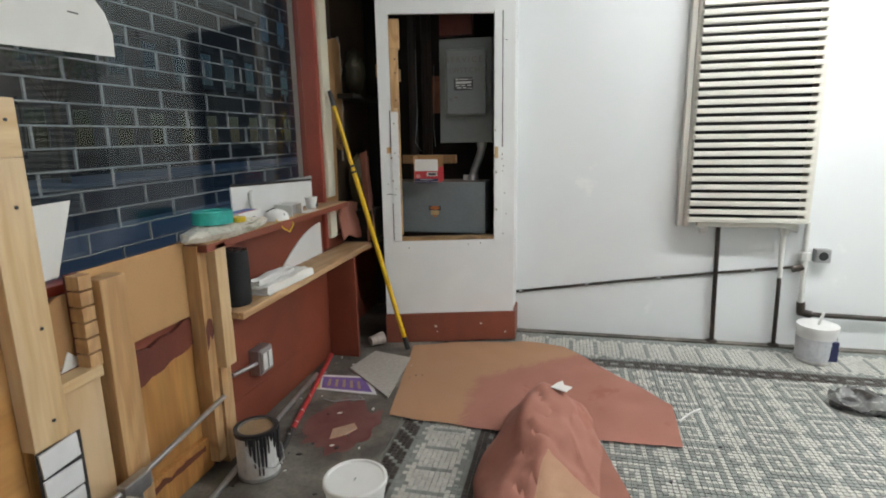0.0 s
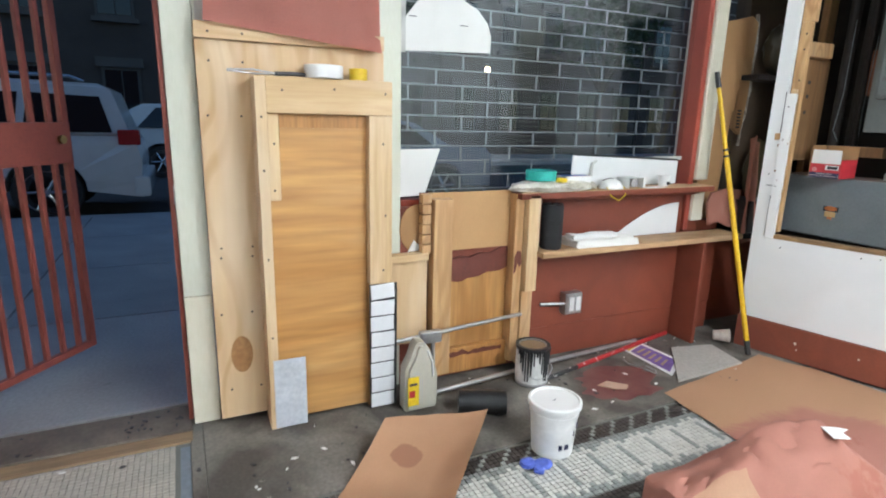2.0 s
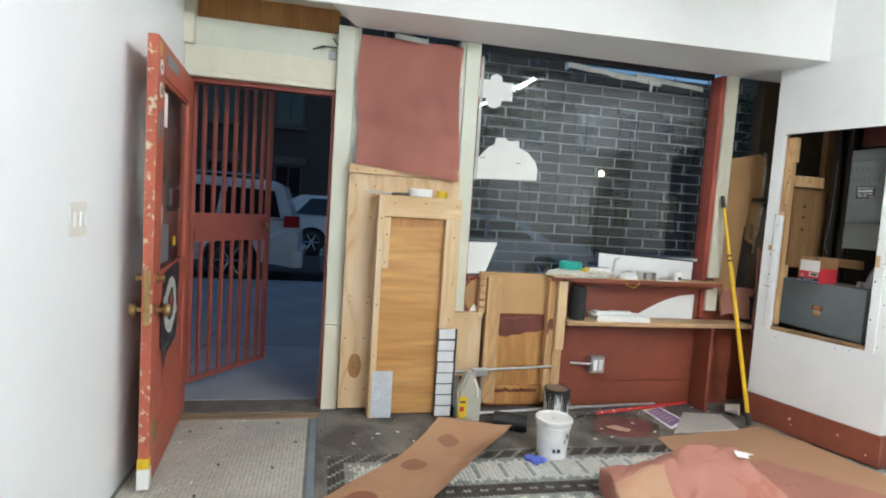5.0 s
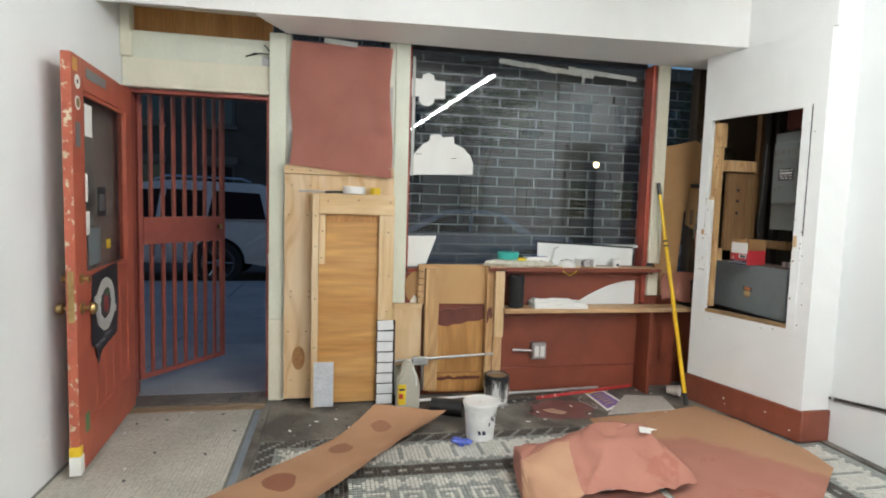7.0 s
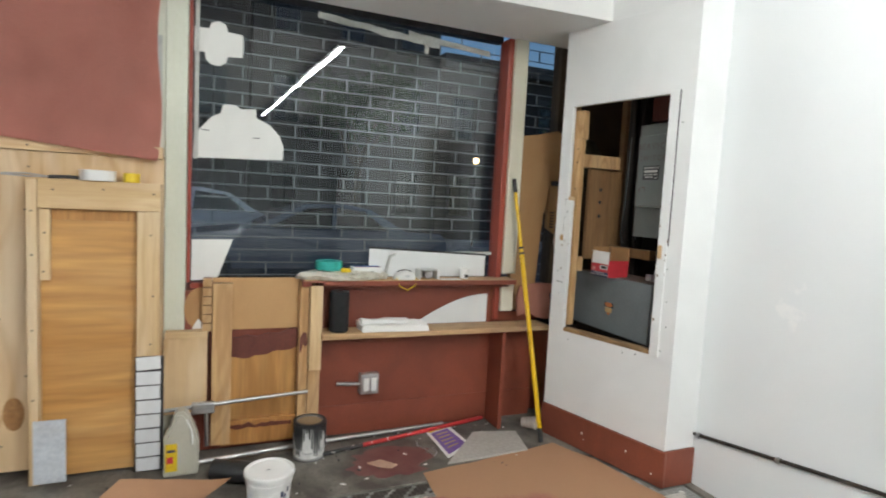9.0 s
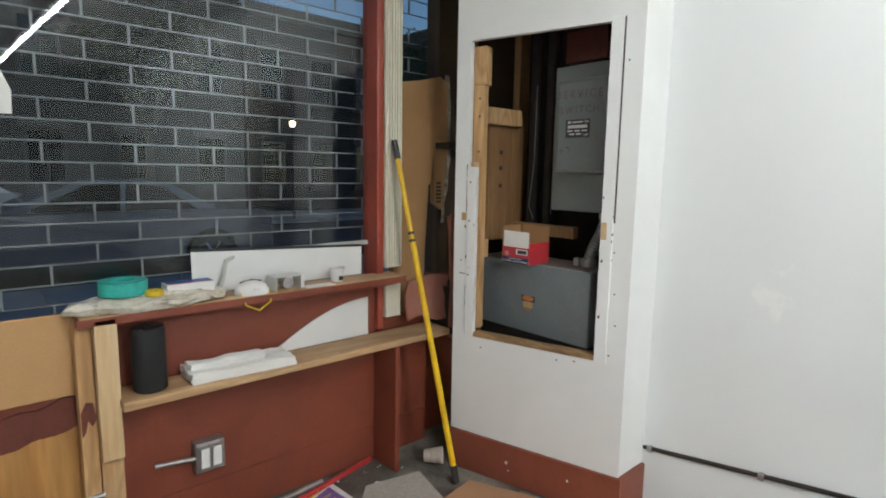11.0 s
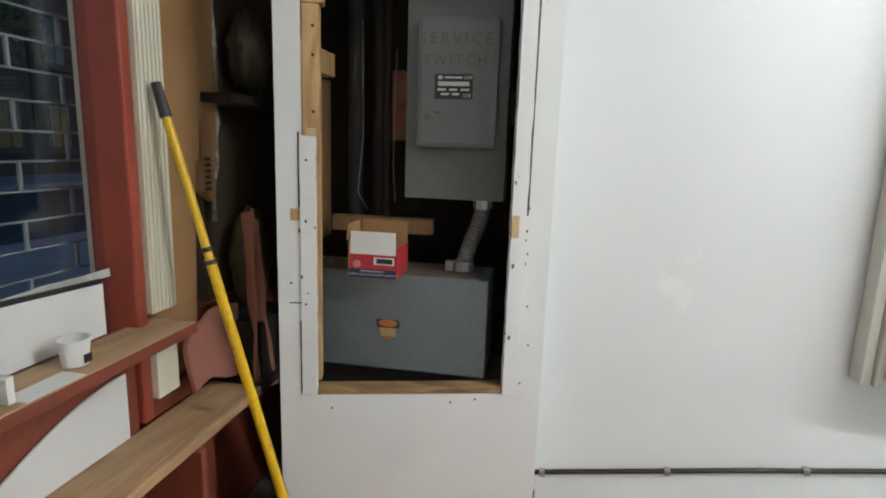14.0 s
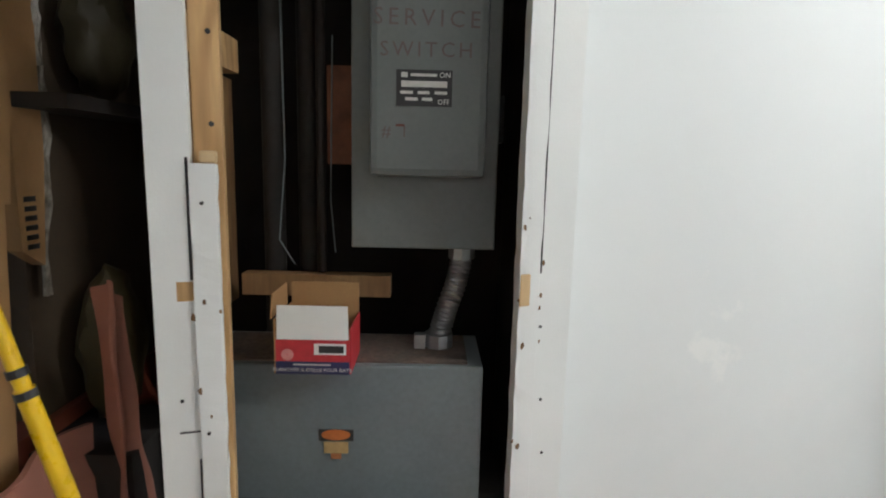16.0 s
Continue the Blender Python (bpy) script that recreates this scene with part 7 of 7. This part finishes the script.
part("door_gap", bmbox(SX - 0.01, SX + 0.002, -1.745, -1.735, 0.22, 0.98), BLACK, sv)
part("door_gap", bmbox(SX - 0.01, SX + 0.002, -0.985, -0.975, 0.72, 0.98), BLACK, sv)
part("door_handle", bmbox(SX - 0.01, SX + 0.03, -1.20, -1.02, 0.84, 0.87, bevel=0.008), CHROME, sv)
part("trim_strip", bmbox(SX - 0.01, SX + 0.015, -3.1, -1.25, 0.32, 0.38, bevel=0.005), CARPAINT, sv)
sd, Q2, lean2 = car("sedan_car", "silver-blue sedan parked behind the suv", 5.95, -6.1, CARBLUE,
                    [(0.0, 0.45), (0.0, 0.85), (0.12, 0.98), (1.0, 1.0), (3.6, 0.98), (4.85, 0.83), (5.1, 0.66), (5.12, 0.42)],
                    [(0.75, 0.97), (1.45, 1.38), (1.9, 1.45), (2.6, 1.43), (3.55, 0.96)], (0.95, 4.15), 1.8, 0.33, -0.13, 0.98,
                    (((1.15, 1.02), (1.55, 1.34), (2.05, 1.39), (2.08, 1.02)), ((2.15, 1.02), (2.12, 1.39), (2.55, 1.36), (3.2, 1.02))))
part("bumper", bmbox(-7.85, -6.12, 0.76, 0.91, 0.12, 0.40, bevel=0.04), CARBLUE, sd)
part("head_light", bmbox(-6.35, -6.11, 0.83, 1.0, 0.50, 0.62, bevel=0.02), CHROME, sd)

far_car, Q3, lean3 = car("suv_car", "pale blue-white car parked across the road", 4.2, -11.5, CARPAINT,
                          [(0.0, 0.45), (0.05, 0.80), (0.9, 0.98), (1.2, 1.04), (4.4, 1.10), (4.55, 0.95), (4.6, 0.5)],
                          [(1.15, 1.02), (1.95, 1.55), (2.6, 1.66), (4.0, 1.64), (4.25, 1.52), (4.5, 1.08)], (0.85, 3.7), 1.9, 0.36, -0.13, 1.06,
                          (((1.55, 1.10), (2.05, 1.50), (2.75, 1.57), (2.80, 1.10)), ((2.88, 1.10), (2.84, 1.57), (3.75, 1.56), (4.15, 1.12))))
part("bumper", bmbox(-13.3, -11.5, -0.46, -0.34, 0.14, 0.44, bevel=0.04), CARPAINT, far_car)
BRK = mat("dark_brownstone", (0.05, 0.04, 0.036), 0.85, second=(0.038, 0.03, 0.027), scale=1.2, fine=30, fine_mix=0.2, bump=0.4)
STN = mat("grey_lintel_stone", (0.075, 0.068, 0.064), 0.8, scale=2, bump=0.2)
def house(y0, y1, h, label):
    e = thing("town_house", (-20, (y0 + y1) / 2, 0), label, "house", "houses across the road")
    part("wall", bmbox(-23, -17.05, y0, y1, -0.1, h), BRK, e)
    part("cornice", bmbox(-17.05, -16.7, y0, y1, h - 0.5, h, bevel=0.05), STN, e)
    n = int((y1 - y0) / 1.9)
    for s in range(int(h // 3.2)):
        for k in range(n):
            yc = y0 + (k + 0.5) * (y1 - y0) / n
            z0 = 0.9 + s * 3.1
            if z0 + 1.7 > h - 0.6:
                continue
            part("lintel", bmbox(-17.05, -16.9, yc - 0.62, yc + 0.62, z0 + 1.71, z0 + 1.98), STN, e)
            w = part("window", bmbox(-17.05, -17.0, yc - 0.5, yc + 0.5, z0, z0 + 1.7), STN, e)
            part("pane", bmbox(-17.0, -16.985, yc - 0.42, yc - 0.0, z0 + 0.08, z0 + 1.62), CARGLASS, w)
            part("pane", bmbox(-17.0, -16.985, yc + 0.04, yc + 0.42, z0 + 0.08, z0 + 1.62), CARGLASS, w)
            part("sill", bmbox(-17.05, -16.88, yc - 0.6, yc + 0.6, z0 - 0.14, z0 - 0.01), STN, w)
    return e


for k, (a, b, h) in enumerate(((-19, -11.1, 9.6), (-11, -4.1, 9.9), (-4, 2.9, 9.4), (3, 9.9, 10.1), (10, 19.9, 7.25), (20, 32, 8.5), (32.1, 42, 12.5), (42.1, 55, 13.0))):
    house(a, b, h, "dark brownstone town house across the road")
LEAF = mat("dark_leaves", (0.05, 0.075, 0.03), 0.6, second=(0.035, 0.055, 0.022), scale=3, bump=0.1, per_object=0.3)
BARK = mat("street_tree_bark", (0.10, 0.08, 0.06), 0.9, scale=8, bump=0.5)


def tree(x, y, h, seed):
    rnd = random.Random(seed)
    e = thing("street_tree", (x, y, 0), "leafy street tree across the road", "tree", "street trees")
    bm = bmesh.new()
    rod(bm, (x, y, -0.05), (x, y, h * 0.45), 0.14, 0.09, seg=10)
    tips = []
    for k in range(9):
        a = k * 2.4
        p = V3(x + 1.5 * math.cos(a) * rnd.uniform(.6, 1), y + 1.5 * math.sin(a) * rnd.uniform(.6, 1), h * rnd.uniform(0.6, 0.92))
        rod(bm, (x, y, h * rnd.uniform(0.35, 0.45)), p, 0.05, 0.015, seg=6)
        tips.append(p)
    part("trunk", bm, BARK, e)
    vs, fs = [], []
    for k in range(2600):
        t = rnd.choice(tips)
        d = V3(rnd.gauss(0, 1), rnd.gauss(0, 1), rnd.gauss(0, 0.8))
        c = t + d * 0.42
        u = V3(rnd.gauss(0, 1), rnd.gauss(0, 1), rnd.gauss(0, 1)).normalized()
        w = u.orthogonal().normalized()
        s = rnd.uniform(0.05, 0.11)
        n0 = len(vs)
        vs += [tuple(c + u * s), tuple(c + w * s * .5), tuple(c - u * s), tuple(c - w * s * .5)]
        fs.append((n0, n0 + 1, n0 + 2, n0 + 3))
    me = bpy.data.meshes.new("crown")
    me.from_pydata([(a - x, b - y, c) for a, b, c in vs], [], fs)
    me.materials.append(LEAF)
    ob = new("crown", me)
    ob.parent = e
    return e


tree(-14.6, 15.6, 6.4, 1)
tree(-14.4, 6.2, 6.0, 2)
lampm = emitter("street_lamp_glow", (1.0, 0.66, 0.32), 9.0)
sl_ = thing("street_lamp", (-13.9, 10.2, 0.0), "lit lamp on a post across the road", "street lamp")
part("post", bmrod((-13.9, 10.2, 0), (-13.9, 10.2, 2.85), 0.05, 0.04, seg=12), BLACKPIPE, sl_)
part("globe", lathe([(0.001, 0), (0.06, 0.02), (0.095, 0.08), (0.095, 0.13), (0.05, 0.19), (0.001, 0.20)], (-13.9, 10.2, 2.85), (0, 0, 1), 18), lampm, sl_, "glowing lamp globe", True)

# ---- mosaic floor ----
PITCH = 0.022
FRET = ("................",
        ".######..######.",
        ".#....#..#....#.",
        ".#.##.#..#.##.#.",
        ".#.#..#..#..#.#.",
        ".#.####..####.#.",
        ".#............#.",
        ".##############.",
        "................",
        "..##...##...##..",
        ".####.####.####.",
        "################",
        ".####.####.####.",
        "..##...##...##..")


def field(i, j):
    """0 white, 1 grey: fretwork between zigzag lines."""
    row = i // 14
    r, c = i % 14, (j + (8 if row % 2 else 0)) % 16
    return 0 if FRET[r][c] == "#" else 1


def border(a, d, depth):
    """a runs along the border, d goes inwards from its outer edge."""
    k = a % 7
    edge = min(d, depth - 1 - d)
    if edge == 0:
        return 1
    if edge < 3:
        return 1 if k < 5 - 2 * (edge - 1) and k > 0 + (edge - 1) else (1 if k == 6 and edge == 1 else 0)
    return 1 if k == 0 else 0


def band(a, d):
    return 2 if d in (0, 1, 3, 4) or a % 3 else 3


cells = []                       # x, y, kind: 0 white, 1 grey, 2 dark, 4 entry
X0, Y0 = 0.885, 0.895
ni, nj = int((4.25 - X0) / PITCH), int((4.275 - Y0) / PITCH)
for i in range(ni):
    for j in range(nj):
        x, y = X0 + (i + .5) * PITCH, Y0 + (j + .5) * PITCH
        if x < 1.31 and y > 3.86 + (x - 0.40) * 0.249:
            continue
        di, dj = i, nj - 1 - j
        jx, jy = i * 1.0, j
        # distances, in tiles, from the front, left, right edges; the column pushes the border out
        fx_, lf, rt = i, j, nj - 1 - j
        if y > 3.50 and x < 1.70:
            rt = min(rt, max(int((1.29 - x) / PITCH * -1), int((3.86 + (x - .4) * .249 - y) / PITCH))) if x < 1.70 else rt
        edge = min(fx_, lf, rt)
        run_ = j if edge == fx_ else i
        if edge < 4:
            k = 2 if (i + j) % 5 else 1
            if edge == rt and edge != fx_ and edge != lf:
                k = 1 if edge < 1 else border(run_, edge - 1, 16)
        elif edge < 17:
            k = border(run_, edge - 4, 13)
            if edge == rt and edge != fx_ and edge != lf:
                k = border(run_, edge - 1, 16)
        elif edge < 22:
            k = 2 if (edge not in (19,) or run_ % 4 < 2) else 1
        else:
            k = field(i, j)
        cells.append((x, y, 0.0, k))
EP = 0.0205
for i in range(int((2.45 - 0.34) / EP)):
    for j in range(int((0.79 + 0.04) / EP)):
        cells.append((0.34 + (i + .5) * EP, -0.04 + (j + .5) * EP, -0.002, 4))

MATS = [TWHITE, TGREY, TDARK, TGREY, TMAT]
floor_ob = tagged(new("floor"), "mosaic tile floor in white, grey and dark fretwork", "", "", "structure")
ROOT[floor_ob] = Vector((0, 0, 0))
rng = np.random.default_rng(4)
near, rest = [], []
for c in cells:
    (near if 1.46 < c[0] < 1.86 and 1.42 < c[1] < 1.75 and len(near) < 290 else rest).append(c)


def tile_arrays(n, half, top, base):
    q = np.array([(-1, -1), (1, -1), (1, 1), (-1, 1)], float)
    v = np.zeros((n, 8, 3))
    v[:, :4, :2] = q * half
    v[:, 4:, :2] = q * (half - 0.0009)
    v[:, :4, 2], v[:, 4:, 2] = base, top
    f = np.array([(4, 5, 6, 7), (0, 1, 5, 4), (1, 2, 6, 5), (2, 3, 7, 6), (3, 0, 4, 7)])
    return v, f


pos = np.array([c[:3] for c in rest])
kind = np.array([c[3] for c in rest])
v, f = tile_arrays(len(rest), 0.0097, 0.0, -0.006)
ang = rng.normal(0, 0.03, len(rest))
ca, sa = np.cos(ang), np.sin(ang)
vx = v[:, :, 0] * ca[:, None] - v[:, :, 1] * sa[:, None]
vy = v[:, :, 0] * sa[:, None] + v[:, :, 1] * ca[:, None]
v[:, :, 0], v[:, :, 1] = vx, vy
v[:, 4:, 2] += rng.normal(0, 0.0004, (len(rest), 1))
v += pos[:, None, :] + np.concatenate([rng.normal(0, 0.0005, (len(rest), 1, 2)), np.zeros((len(rest), 1, 1))], 2)
faces = (f[None] + 8 * np.arange(len(rest))[:, None, None]).reshape(-1, 4)
me = bpy.data.meshes.new("mosaic_tiles")
me.from_pydata(v.reshape(-1, 3).tolist(), [], faces.tolist())
for m in MATS:
    me.materials.append(m)
me.polygons.foreach_set("material_index", np.repeat(kind, 5).astype(np.int32))
me.update()
ob = new("mosaic_tiles", me)
ob.parent = floor_ob
tagged(ob, "small square mosaic tiles", "", "", "stuff")
tv, tf = tile_arrays(1, 0.0097, 0.0, -0.006)
tile_mesh = {}
for k in (0, 1, 2, 3, 4):
    t_ = bpy.data.meshes.new("mosaic_tile")
    t_.from_pydata(tv[0].tolist(), [], tf.tolist())
    t_.materials.append(MATS[k])
    tile_mesh[k] = t_
for x, y, z, k in near:
    o = new("mosaic_tile", tile_mesh[k])
    o.parent = floor_ob
    o.matrix_local = pose(x, y, z + float(rng.normal(0, 0.0003)), 0, 0, float(rng.normal(0, 1.8)))
